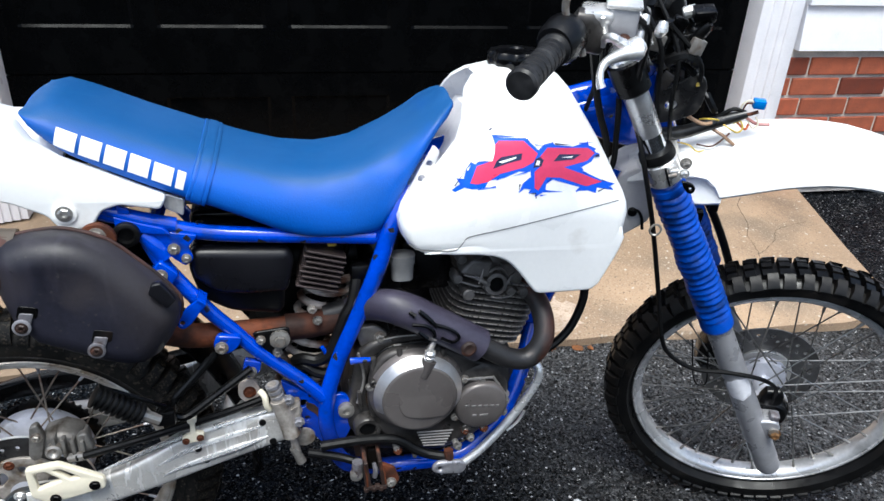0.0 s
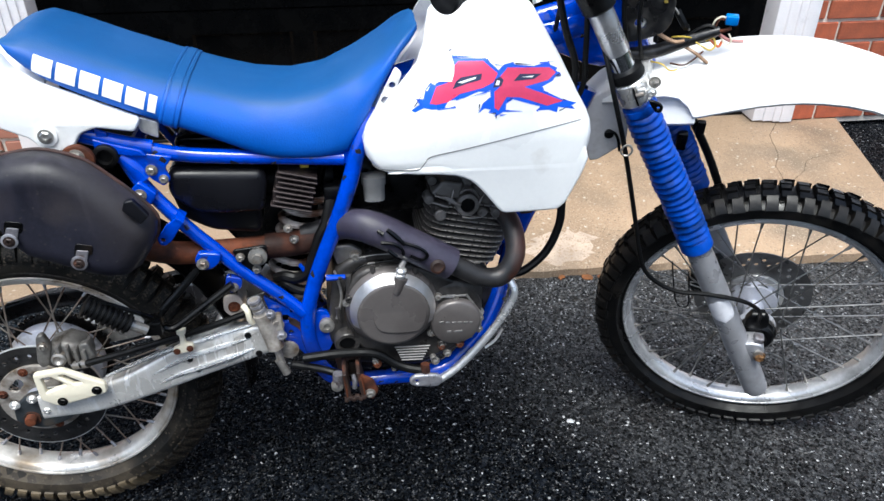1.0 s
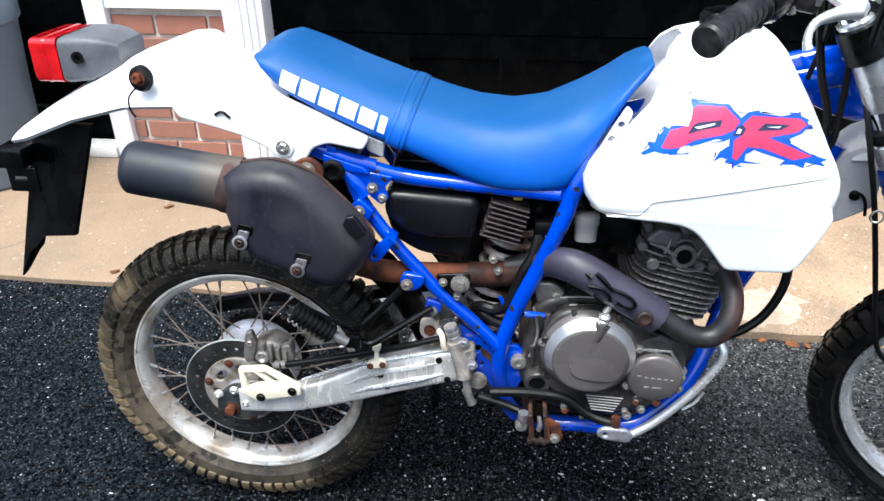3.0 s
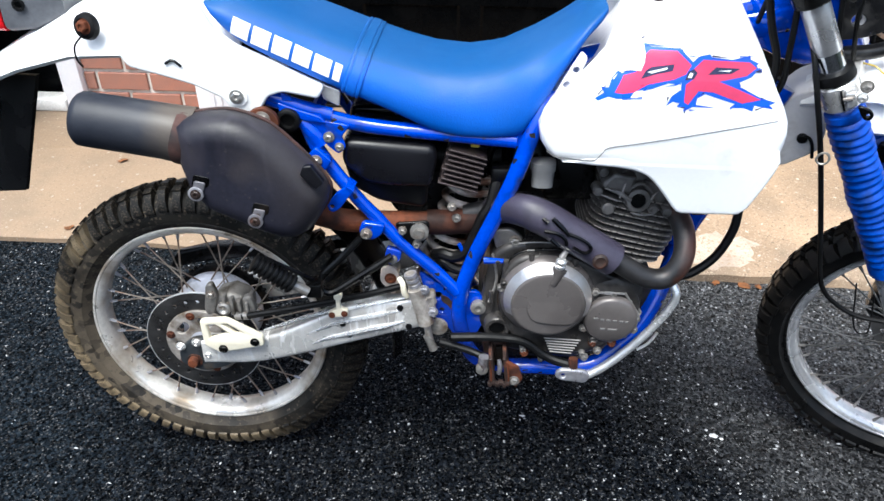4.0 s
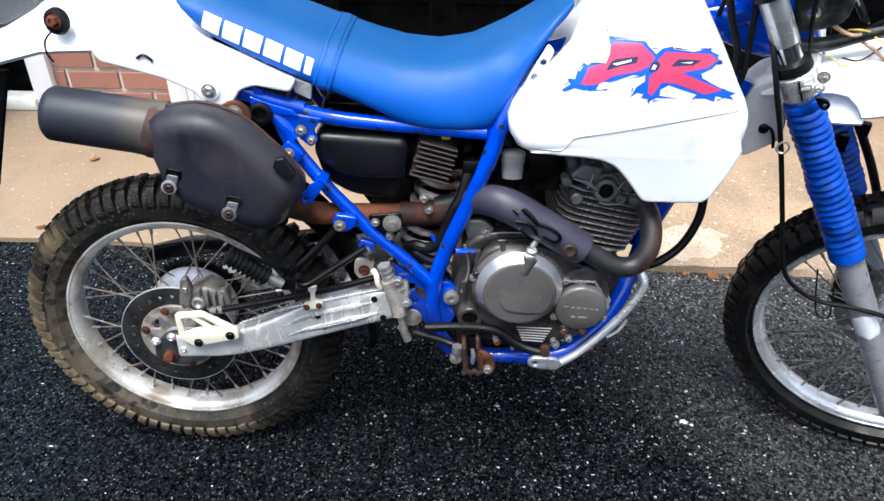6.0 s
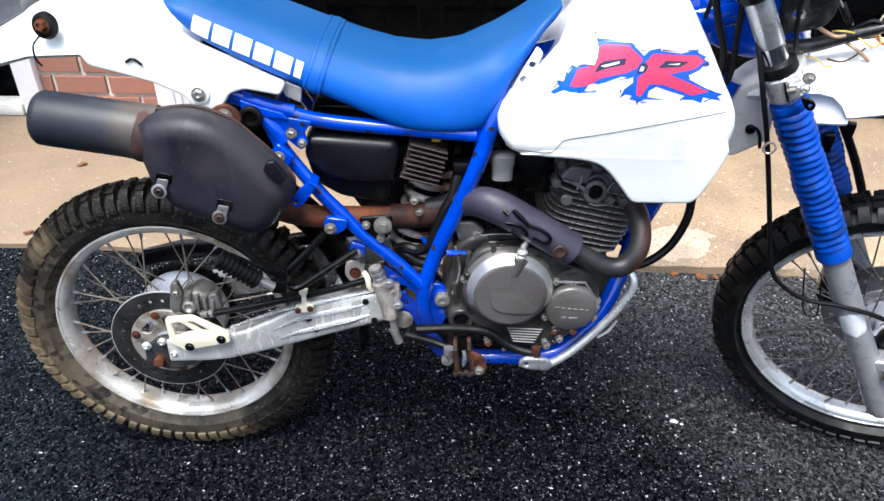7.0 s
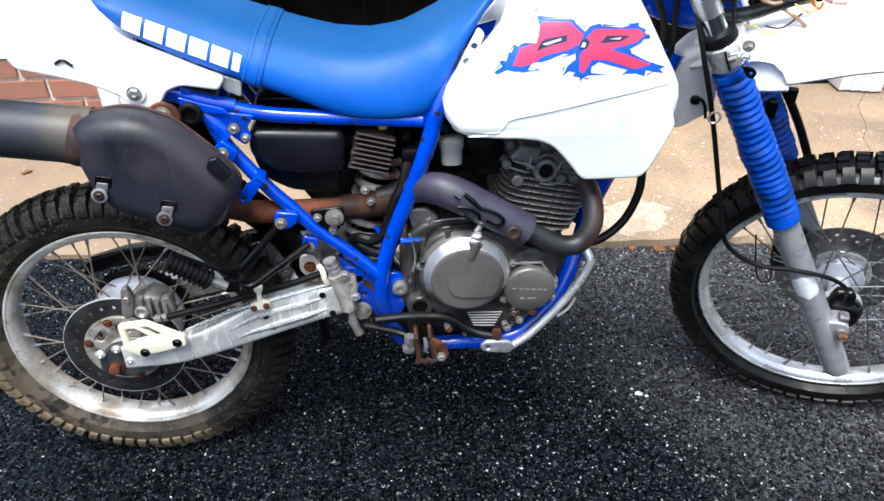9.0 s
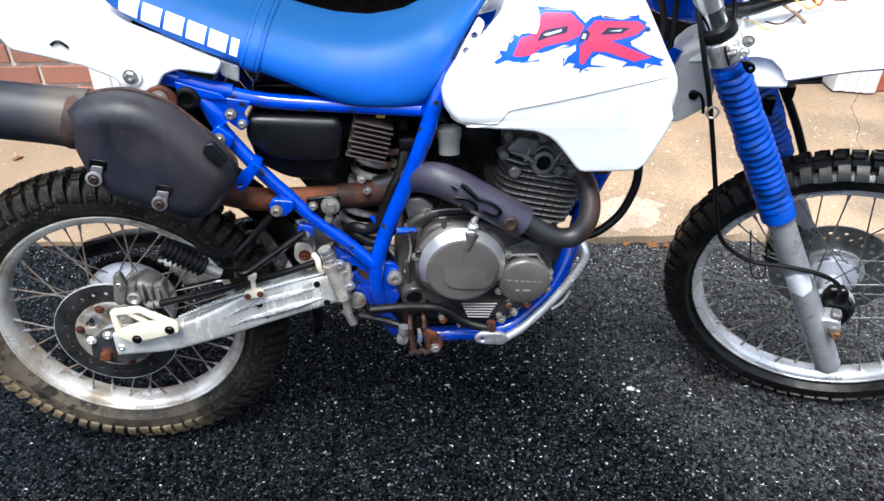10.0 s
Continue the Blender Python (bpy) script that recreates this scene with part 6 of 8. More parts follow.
for x, z, r_ in ((0.636, 0.577, 0.0072), (0.704, 0.572, 0.0072), (0.591, 0.544, 0.0072), (0.757, 0.506, 0.0070), (0.756, 0.430, 0.0085), (0.755, 0.424, 0.0060), (0.739, 0.398, 0.0060), (0.763, 0.407, 0.0045), (0.631, 0.403, 0.0060), (0.664, 0.383, 0.0050), (0.810, 0.443, 0.0045), (0.786, 0.431, 0.0045)):
    bm = lathe([(r_, -0.006), (r_, 0.008), (r_ * 0.8, 0.010), (r_ * 0.5, 0.010), (r_ * 0.4, 0.006)], (x, -0.146, z), (0, -1, 0), 14)
    lug = part("cover_screw", bm, engine_grey if r_ > 0.006 else fin_grey, engine)
bm = tube([(0.6830, -0.164, 0.5884), (0.6777, -0.166, 0.5740), (0.6715, -0.17, 0.5597)], [0.0125, 0.0115, 0.0080], 16, 3)
part("filler_post", bm, post_grey, engine)
plug = part("oil_plug", lathe([(0.0075, -0.004), (0.0095, 0.0), (0.0095, 0.006), (0.0080, 0.007), (0.0080, 0.009), (0.0095, 0.010), (0.0095, 0.015), (0.006, 0.018)], (0.6820, -0.166, 0.5930), (0.0019, -0.003, 0.0167), 16), bright_alloy, engine, "bright ringed plug on the cover")
part("plug_arm", tube([(0.6839, -0.163, 0.6097), (0.6939, -0.158, 0.6237)], [0.006, 0.0045], 10, 1), fin_grey, plug)
bm = lathe([(0.024, -0.03), (0.024, 0.0), (0.0215, 0.003), (0.0155, 0.003), (0.0145, -0.004), (0.0145, -0.012)], (0.582, -0.142, 0.442), (0, -1, 0), 24)
ring = part("drive_boss", bm, engine_grey, engine, "", 40)
part("plug", lathe([(0.0, 0.0), (0.0145, 0.0), (0.0145, -0.006)], (0.582, -0.1385, 0.442), (0, -1, 0), 20), black_rubber, ring, "black recessed plug")
bm = plate(rounded([(0.565, 0.63), (0.60, 0.632), (0.622, 0.615), (0.615, 0.592), (0.59, 0.60), (0.575, 0.59)], 0.008), -0.112, -0.10, 0.003)
lev = part("clutch_arm_bracket", bm, fin_grey, engine)
bolt(lev, 0.608, -0.112, 0.610, 0.008)
for x0, x1, z in ((0.625, 0.69, 0.603), (0.70, 0.76, 0.598)):
    part("case_rib", box(x0, x1, -0.125, -0.06, z, z + 0.014, 0.004), engine_grey, engine)

# black plate for the case bottom together with the shade below the engine
part("sump", plate(rounded([(0.533, 0.402), (0.587, 0.404), (0.652, 0.396), (0.707, 0.366), (0.735, 0.349), (0.652, 0.340), (0.564, 0.350), (0.532, 0.372)], 0.010), -0.108, 0.06, 0.006), greasy_black, engine, "black underside of the engine, its shade built in")
# raised half of the clutch cover's face
arc = [(0.667 + 0.0605 * math.cos(radians(a)), 0.518 + 0.0605 * math.sin(radians(a))) for a in range(-28, 136, 9)]
low = spline_xz([(0.624, 0.560), (0.6285, 0.535), (0.6290, 0.512), (0.6345, 0.495), (0.6450, 0.4840), (0.665, 0.4795), (0.690, 0.4780), (0.7150, 0.4800)], 4)
bm = plate(arc + list(low)[1:-1], -0.1778, -0.170, 0.0042, seg=5)
for v in bm.verts:
    v.co.y += 0.0034 * min(1.0, max(0.0, (v.co.z - 0.482) / 0.045))
part("raised_face", bm, cover_grey, clutch)
# cast seams in a brighter metal than the case
for pts, r_ in (([(0.7489, -0.147, 0.5324), (0.770, -0.148, 0.5290), (0.7918, -0.147, 0.5281)], 0.0022), ([(0.8053, -0.142, 0.5239), (0.8150, -0.143, 0.5150), (0.8250, -0.142, 0.5000), (0.8339, -0.140, 0.4848), (0.8262, -0.144, 0.4777)], 0.0032),
                ([(0.5914, -0.147, 0.4283), (0.615, -0.147, 0.4225), (0.6383, -0.147, 0.4182)], 0.0024), ([(0.569, -0.126, 0.590), (0.578, -0.128, 0.540), (0.566, -0.128, 0.490)], 0.0025), ([(0.735, -0.148, 0.524), (0.742, -0.149, 0.505), (0.738, -0.149, 0.486)], 0.003)):
    part("cast_seam", tube(pts, r_, 8, 4), fin_grey, engine)
for pts, r_ in (([(0.612, -0.126, 0.6125), (0.640, -0.127, 0.6165), (0.668, -0.126, 0.616)], 0.0014), ([(0.628, -0.134, 0.604), (0.640, -0.136, 0.606)], 0.0018), ([(0.648, -0.138, 0.600), (0.662, -0.138, 0.595), (0.676, -0.138, 0.597)], 0.0022),
                ([(0.790, -0.140, 0.548), (0.806, -0.140, 0.543), (0.818, -0.139, 0.533)], 0.0028), ([(0.822, -0.142, 0.470), (0.829, -0.142, 0.462), (0.826, -0.142, 0.452)], 0.0035)):
    part("cast_seam", tube(pts, r_, 8, 4), fin_grey, engine)
for x, z in ((0.7489, 0.5324), (0.8262, 0.4777), (0.8227, 0.4678), (0.5861, 0.536), (0.7555, 0.5007)):
    bolt(engine, x, -0.148, z, 0.0062, 0.006, steel)
for x, z, m_ in ((0.7555, 0.423, rust_mat), (0.7659, 0.4055, steel), (0.7432, 0.3895, steel), (0.6339, 0.3952, rust_mat), (0.790, 0.424, rust_mat)):
    bolt(engine, x, -0.149, z, 0.0060, 0.007, m_)
# cast ribs and posts round the covers
for pts, r_ in (([(0.592, -0.138, 0.586), (0.592, -0.138, 0.535)], 0.0055), ([(0.635, -0.146, 0.606), (0.638, -0.146, 0.574)], 0.005), ([(0.711, -0.146, 0.598), (0.706, -0.146, 0.566)], 0.006), ([(0.569, -0.130, 0.515), (0.572, -0.130, 0.478)], 0.004), ([(0.813, -0.135, 0.524), (0.831, -0.135, 0.481)], 0.006)):
    part("case_post", tube(pts, r_, 10, 3), engine_grey, engine)
part("case_nose", plate(rounded([(0.790, 0.385), (0.825, 0.405), (0.850, 0.435), (0.866, 0.470), (0.868, 0.505), (0.850, 0.550), (0.800, 0.560)], 0.012), -0.072, 0.072, 0.006), engine_grey, engine, "", 45)
bulge = rings(bmesh.new(), [oval(x, -0.125, z, w_, h_, 3.0, 20) for x, z, w_, h_ in ((0.742, 0.530, 0.012, 0.016), (0.752, 0.532, 0.022, 0.030), (0.785, 0.532, 0.026, 0.034), (0.818, 0.520, 0.020, 0.034), (0.834, 0.512, 0.010, 0.022))])
part("case_bulge", bulge, engine_grey, engine, "", 40)
for pts in ([(0.746, -0.150, 0.529), (0.766, -0.150, 0.533), (0.800, -0.150, 0.531)], [(0.801, -0.148, 0.532), (0.816, -0.148, 0.508), (0.830, -0.148, 0.487)], [(0.815, -0.148, 0.490), (0.828, -0.148, 0.468)]):
    part("case_edge", tube(pts, 0.0022, 8, 3), fin_grey, engine)

# finned barrel, leaning forward a little
LEAN = Matrix.Translation((0.79, 0, 0.56)) @ Matrix.Rotation(radians(12.5), 4, "Y") @ Matrix.Translation((-0.79, 0, -0.56))
part("cylinder", moved(lathe([(0.066, 0), (0.066, 0.165)], (0.795, 0, 0.55), (0, 0, 1), 32), LEAN), black_paint, engine)
fin = None
for k in range(11):
    z = 0.572 + 0.0119 * k
    grow = 0.92 + 0.08 * min(1, k / 4)
    hx, hy = 0.082 * grow, 0.098 * grow
    if fin is None:
        prof = [(0.6, -0.0012), (0.985, -0.0016), (1.0, 0), (0.985, 0.0016), (0.6, 0.0012)]
        bm = bmesh.new()
        rings(bm, [[V((q.y * s * 1.0, q.z * s, h)) for q in oval(0, 0, 0, 1, 1, 5.0, 56)] for s, h in prof])
        fin = part("cooling_fin", bm, fin_dark, engine, "thin aluminium cooling fin, edge highlight in brighter metal")
        # brighter metal on the rim faces paints the fins' edge highlights
        fin.data.materials.append(fin_grey)
        for p in fin.data.polygons:
            if max(abs(p.center.x), abs(p.center.y)) > 0.90:
                p.material_index = 1
        fin.matrix_local = LEAN @ Matrix.Translation((0.797, 0, z)) @ Matrix.Diagonal((hx, hy, 0.95, 1))
    else:
        share(fin, LEAN @ Matrix.Translation((0.797, 0, z)) @ Matrix.Diagonal((hx, hy, 0.95, 1)))
bm = rings(bmesh.new(), [[V((0.797 + q.y, q.z, z)) for q in oval(0, 0, 0, hx, hy, 3.2, 36)] for z, hx, hy in ((0.695, 0.068, 0.08), (0.71, 0.072, 0.085), (0.728, 0.072, 0.083), (0.745, 0.062, 0.072), (0.758, 0.045, 0.055), (0.762, 0.02, 0.03))])
head = part("cylinder_head", moved(bm, LEAN), head_grey, engine, "grey cylinder head cover", 40)
bm = lathe([(0.022, 0), (0.022, 0.022), (0.020, 0.026), (0.0135, 0.027), (0.0125, 0.012)], (0.810, -0.075, 0.684), (0.05, -1, 0.12), 28)
part("tappet_cap", bm, head_grey, head)
part("cap_hole", lathe([(0.0128, 0), (0.0128, 0.008)], (0.8105, -0.092, 0.686), (0.05, -1, 0.12), 20), black_plastic, head)
bm = plate(rounded([(0.745, 0.713), (0.766, 0.737), (0.805, 0.731), (0.796, 0.700), (0.770, 0.704)], 0.006), -0.102, -0.06, 0.006, seg=3)
part("rocker_boss", bm, head_grey, head, "", 40)
bm = plate(rounded([(0.818, 0.722), (0.842, 0.716), (0.862, 0.690), (0.852, 0.676), (0.834, 0.690)], 0.006), -0.094, -0.06, 0.005, seg=3)
part("rocker_boss", bm, head_grey, head, "", 40)
for x, z in ((0.748, 0.736), (0.761, 0.671), (0.742, 0.700), (0.838, 0.668), (0.862, 0.664)):
    part("head_lug", lathe([(0.009, 0), (0.009, 0.028), (0.007, 0.031), (0.004, 0.031)], (x, -0.072, z), (0, -1, 0.1), 12), head_grey, head)
for pts, r_ in (([(0.752, -0.103, 0.7109), (0.766, -0.105, 0.7075), (0.7796, -0.106, 0.7048), (0.7922, -0.106, 0.6916)], 0.0020), ([(0.752, -0.102, 0.713), (0.7614, -0.098, 0.7219), (0.7704, -0.094, 0.7311), (0.7865, -0.088, 0.7369)], 0.0020), ([(0.7865, -0.098, 0.722), (0.7835, -0.104, 0.710), (0.7774, -0.107, 0.695)], 0.0026),
                ([(0.797, -0.102, 0.712), (0.8060, -0.102, 0.7185), (0.8199, -0.102, 0.7171), (0.8308, -0.102, 0.703)], 0.0026), ([(0.8316, -0.103, 0.6903), (0.836, -0.101, 0.700), (0.8451, -0.098, 0.7058)], 0.0024), ([(0.800, -0.106, 0.668), (0.8138, -0.106, 0.6638), (0.835, -0.104, 0.664)], 0.0022), ([(0.742, -0.098, 0.699), (0.758, -0.102, 0.694), (0.776, -0.104, 0.688)], 0.0024)):
    part("cast_seam", tube(pts, r_, 8, 4), head_grey, head)
part("oil_line_plug", lathe([(0.0105, 0), (0.0105, 0.010), (0.008, 0.012), (0.004, 0.012)], (0.7608, -0.098, 0.6732), (0, -1, 0.1), 16), head_grey, head, "dark round plug between the fins")
part("head_rib", tube([(0.770, -0.102, 0.706), (0.788, -0.106, 0.696), (0.796, -0.104, 0.690)], 0.004, 8, 3), head_grey, head)
for k in range(4):
    part("plug_rib", tube([(0.800 + 0.004 * k, -0.10, 0.572 - 0.007 * k), (0.835 - 0.001 * k, -0.10, 0.566 - 0.007 * k)], 0.0022, 6, 1), head_grey, engine)

# ---- airbox, carburettor, catch bottle, shock ----
air = rounded([(0.318, 0.795), (0.461, 0.783), (0.469, 0.765), (0.456, 0.705), (0.452, 0.66), (0.37, 0.672), (0.325, 0.70), (0.311, 0.755)], 0.016)
airbox = part("airbox", plate(air, -0.100, 0.10, 0.010, seg=3), black_plastic, bike, "black plastic airbox behind the frame", 45)
part("airbox_cover", plate(rounded([(0.320, 0.795), (0.466, 0.785), (0.473, 0.765), (0.462, 0.709), (0.400, 0.709), (0.352, 0.714), (0.318, 0.744), (0.314, 0.760)], 0.012), -0.120, -0.088, 0.015, seg=5), faded_black, airbox, "glossy black cover", 45)
# black plate added so that gaps in the frame look dark; no known part
part("battery_case", plate(rounded([(0.305, 0.80), (0.60, 0.80), (0.60, 0.69), (0.56, 0.58), (0.50, 0.50), (0.43, 0.53), (0.372, 0.61), (0.318, 0.72)], 0.02), 0.02, 0.10, 0.008), black_plastic, airbox, "black filler added to close the gaps behind the frame")
inner = bmesh.new()
loops = []
for k in range(12):
    t = radians(78 - 7.5 * k)
    loops.append([V((0.395 * math.cos(t) * rr / 0.395, y, 0.33 + rr * math.sin(t))) for rr, y in ((0.385, -0.065), (0.395, -0.045), (0.398, 0.0), (0.395, 0.045), (0.385, 0.065), (0.380, 0.06), (0.391, 0), (0.380, -0.06))])
rings(inner, loops)
part("inner_mudguard", inner, black_plastic, bike, "black inner mudguard", 40)
bm = rings(bmesh.new(), [[V((0.625 + q.y, q.z, z)) for q in oval(0, 0, 0, hx, hy, 3, 24)] for z, hx, hy in ((0.665, 0.028, 0.03), (0.68, 0.036, 0.04), (0.72, 0.04, 0.05), (0.755, 0.036, 0.045), (0.775, 0.026, 0.03))])
carb = part("carburettor", bm, black_paint, bike, "dark carburettor between frame and engine")
part("intake_boot", tube([(0.46, 0, 0.72), (0.58, 0, 0.72)], 0.032, 16, 1), black_rubber, carb)
part("intake_stub", tube([(0.66, 0, 0.715), (0.74, 0, 0.70)], 0.026, 16, 1), black_rubber, carb)
part("float_bowl", box(0.655, 0.745, -0.045, 0.07, 0.655, 0.752, 0.010), black_paint, carb)
part("solenoid", box(0.562, 0.598, -0.105, -0.07, 0.715, 0.742, 0.006), black_plastic, carb)
bm = rings(bmesh.new(), [[V((0.648 + q.y, -0.09 + q.z, z)) for q in oval(0, 0, 0, h, h * 0.8, 3.2, 20)] for z, h in ((0.705, 0.012), (0.708, 0.018), (0.735, 0.019), (0.738, 0.021), (0.752, 0.021), (0.756, 0.012))])
part("catch_bottle", bm, clear_grey, bike, "cloudy plastic bottle under the tank")
shock_c0, shock_c1 = V((0.540, -0.035, 0.725)), V((0.468, -0.035, 0.47))
spring_pts = []
ax = (shock_c1 - shock_c0).normalized()
u = ax.orthogonal().normalized()
w = ax.cross(u)
for i in range(14 * 15 + 1):
    t = i / 20 * 2 * math.pi
    spring_pts.append(shock_c0 + (shock_c1 - shock_c0) * (i / 210) + (u * math.cos(t) + w * math.sin(t)) * 0.0385)
spring_mat = surf("cream_spring_paint", (0.50, 0.45, 0.41), 0.4, var=0.25, scale=20, bump=0.1, dirt=(0.085, 0.038, 0.022), amount=0.6, dirt_scale=18)
shock = part("shock_absorber", tube([shock_c0 + ax * -0.06, shock_c1 + ax * 0.05], 0.022, 16, 1), black_paint, bike, "rear shock absorber with cream spring")
part("coil_spring", tube(spring_pts, 0.0068, 8, 1), spring_mat, shock, "cream painted coil spring")
# finned regulator with its brown-grey ribs
fin_brown = surf("brown_grey_fins", (0.040, 0.030, 0.030), 0.42, metal=0.3, var=0.3, scale=30, bump=0.15)
tilt = Matrix.Translation((0.514, -0.098, 0.742)) @ Matrix.Rotation(radians(15), 4, "Y")
reg = part("regulator", moved(box(-0.033, 0.033, -0.004, 0.030, -0.032, 0.032, 0.004), tilt), fin_brown, bike, "brown-grey finned regulator")
for k in range(8):
    z = -0.031 + 0.0088 * k
    part("rib", moved(box(-0.034 + 0.003 * (k % 3), 0.035 - 0.002 * (k % 2), -0.020, 0.0, z - 0.0016, z + 0.0016, 0.0007, seg=1), tilt), fin_brown, reg)
part("connector", box(0.526, 0.542, -0.09, -0.07, 0.772, 0.784, 0.003), wire_yellow, reg)
# vent hoses by the shock
for pts, r_ in (([(0.576, -0.080, 0.735), (0.5707, -0.098, 0.7086), (0.5626, -0.108, 0.677), (0.5498, -0.112, 0.6537), (0.5381, -0.112, 0.6198), (0.5231, -0.110, 0.5839), (0.5022, -0.106, 0.570), (0.4822, -0.100, 0.5712), (0.466, -0.085, 0.560)], 0.0105), ([(0.548, -0.095, 0.565), (0.5312, -0.104, 0.5497), (0.5135, -0.105, 0.5424), (0.4956, -0.104, 0.5483), (0.481, -0.100, 0.5575), (0.472, -0.092, 0.5461)], 0.0095), ([(0.525, -0.09, 0.50), (0.535, -0.09, 0.545), (0.54, -0.092, 0.60)], 0.0075)):
    part("vent_hose", tube(pts, r_, 10, 5), black_rubber, bike, "black rubber hose")
part("hose_clip", tube([(0.51, -0.112, 0.60), (0.517, -0.112, 0.585), (0.512, -0.112, 0.57)], 0.004, 6, 3), frame_blue, bike)

# ---- swingarm and rear brake ----
arm_rows = [(0.02, 0.322, 0.378), (0.10, 0.326, 0.380), (0.135, 0.331, 0.388), (0.18, 0.343, 0.404), (0.225, 0.356, 0.427), (0.26, 0.367, 0.447), (0.30, 0.381, 0.464), (0.36, 0.400, 0.480), (0.436, 0.424, 0.490), (0.455, 0.428, 0.490)]
arm = None
for s in (-1, 1):
    bm = rings(bmesh.new(), [oval(x, s * 0.112, (a + b) / 2, 0.017, (b - a) / 2, 5.0, 28) for x, a, b in arm_rows])
    ob = part("swingarm" if arm is None else "arm_left", bm, arm_alloy, bike if arm is None else arm, "polished aluminium swingarm with scratches" if arm is None else "", 40)
    arm = arm or ob
part("cross_member", tube([(0.36, -0.11, 0.44), (0.36, 0.11, 0.44)], 0.026, 16, 1), bright_alloy, arm)
# pressed ridges along the arm; a brighter metal paints the sky highlight on them
for pts, rs in (([(0.146, 0.409), (0.185, 0.424), (0.2465, 0.4485), (0.33, 0.472), (0.421, 0.494)], [0.0015, 0.004, 0.005, 0.005, 0.002]), ([(0.225, 0.401), (0.265, 0.423), (0.3035, 0.4386), (0.36, 0.453), (0.4084, 0.465)], [0.0015, 0.0045, 0.0055, 0.0055, 0.002]), ([(0.235, 0.381), (0.27, 0.397), (0.32, 0.412), (0.37, 0.427), (0.4133, 0.4407)], [0.0015, 0.0045, 0.0065, 0.0065, 0.002])):
    part("ridge", tube([(x, -0.1275, z) for x, z in pts], rs, 8, 4), ridge_alloy, arm)
for x, f in ((0.297, 0.62), (0.308, 0.28), (0.420, 0.16), (0.405, 0.80)):
    a, b = interp(x, arm_rows, 1), interp(x, arm_rows, 2)
    part("hole_plug", lathe([(0.006, 0), (0.006, 0.003)], (x, -0.128, a + (b - a) * f), (0, -1, 0), 14), black_rubber, arm)
bm = plate(rounded([(-0.03, 0.318), (0.015, 0.300), (0.07, 0.318), (0.08, 0.36), (0.06, 0.385), (0.0, 0.378), (-0.028, 0.352)], 0.012), -0.125, -0.110, 0.003, [circle(0.0, 0.33, 0.011, 16)])
adj = part("adjuster_plate", bm, adjuster_grey, arm, "axle adjuster plate with rusty nut")
bm = lathe([(0.015, 0), (0.015, 0.003)], (0.0, -0.125, 0.328), (0, -1, 0), 20)
lathe([(0.0105, 0.003), (0.0105, 0.010), (0.008, 0.013), (0.004, 0.013)], (0.0, -0.125, 0.328), (0, -1, 0), 6, bm)
part("axle_nut", bm, dark_rust, adj, "rusty axle nut")
for x, z in ((-0.022, 0.362), (0.010, 0.372), (0.03, 0.345)):
    bolt(adj, x, -0.125, z, 0.007, 0.006, bright_alloy)
# ivory guard with two openings
g_out = rounded([(0.033, 0.440), (0.083, 0.446), (0.148, 0.407), (0.148, 0.386), (0.061, 0.366), (0.034, 0.384)], 0.006)
h1 = rounded([(0.045, 0.430), (0.062, 0.432), (0.085, 0.412), (0.047, 0.398)], 0.003)
h2 = rounded([(0.074, 0.433), (0.085, 0.434), (0.112, 0.414), (0.097, 0.411)], 0.003)
gd = part("disc_guard", plate(g_out, -0.147, -0.135, 0.003, [h1, h2]), ivory, arm, "yellowed white plastic disc guard")
bolt(gd, 0.070, -0.147, 0.377, 0.0065, 0.002, black_paint)
bolt(gd, 0.132, -0.147, 0.395, 0.0065, 0.002, black_paint)
cal = rings(bmesh.new(), [oval(x, -0.080, z, w, h, 4, 20) for x, z, w, h in ((0.048, 0.446, 0.018, 0.012), (0.056, 0.449, 0.024, 0.020), (0.085, 0.452, 0.028, 0.024), (0.108, 0.446, 0.026, 0.020), (0.118, 0.440, 0.018, 0.012))])
caliper = part("rear_caliper", cal, caliper_grey, bike, "corroded aluminium brake caliper", 40)
for k in range(4):
    x = 0.074 + 0.014 * k
    part("caliper_rib", box(x - 0.0032, x + 0.0032, -0.118, -0.070, 0.436 - 0.002 * k, 0.474 - 0.004 * k, 0.002), caliper_grey, caliper)
part("piston_boss", lathe([(0.013, 0), (0.013, 0.012), (0.009, 0.014), (0.004, 0.010)], (0.0722, -0.108, 0.4469), (0, -1, 0.1), 20), steel, caliper)
for x, z in ((0.050, 0.476), (0.1140, 0.4304)):
    bolt(caliper, x, -0.112, z, 0.0065, 0.006)
part("caliper_arm", plate(rounded([(0.030, 0.436), (0.040, 0.492), (0.052, 0.497), (0.060, 0.470), (0.050, 0.430), (0.036, 0.424)], 0.006), -0.108, -0.094, 0.003), caliper_grey, caliper)
part("caliper_arm", plate(rounded([(0.108, 0.470), (0.124, 0.474), (0.132, 0.440), (0.118, 0.420), (0.106, 0.432)], 0.006), -0.112, -0.096, 0.003), caliper_grey, caliper)
hose = part("brake_hose", tube([(0.105, -0.118, 0.432), (0.184, -0.122, 0.452), (0.291, -0.124, 0.480), (0.374, -0.124, 0.504), (0.43, -0.124, 0.524)], 0.0065, 10, 5), black_rubber, bike, "black rubber brake hose along the swingarm")
part("ferrule", tube([(0.092, -0.112, 0.428), (0.118, -0.119, 0.435)], 0.008, 10, 1), steel, hose)
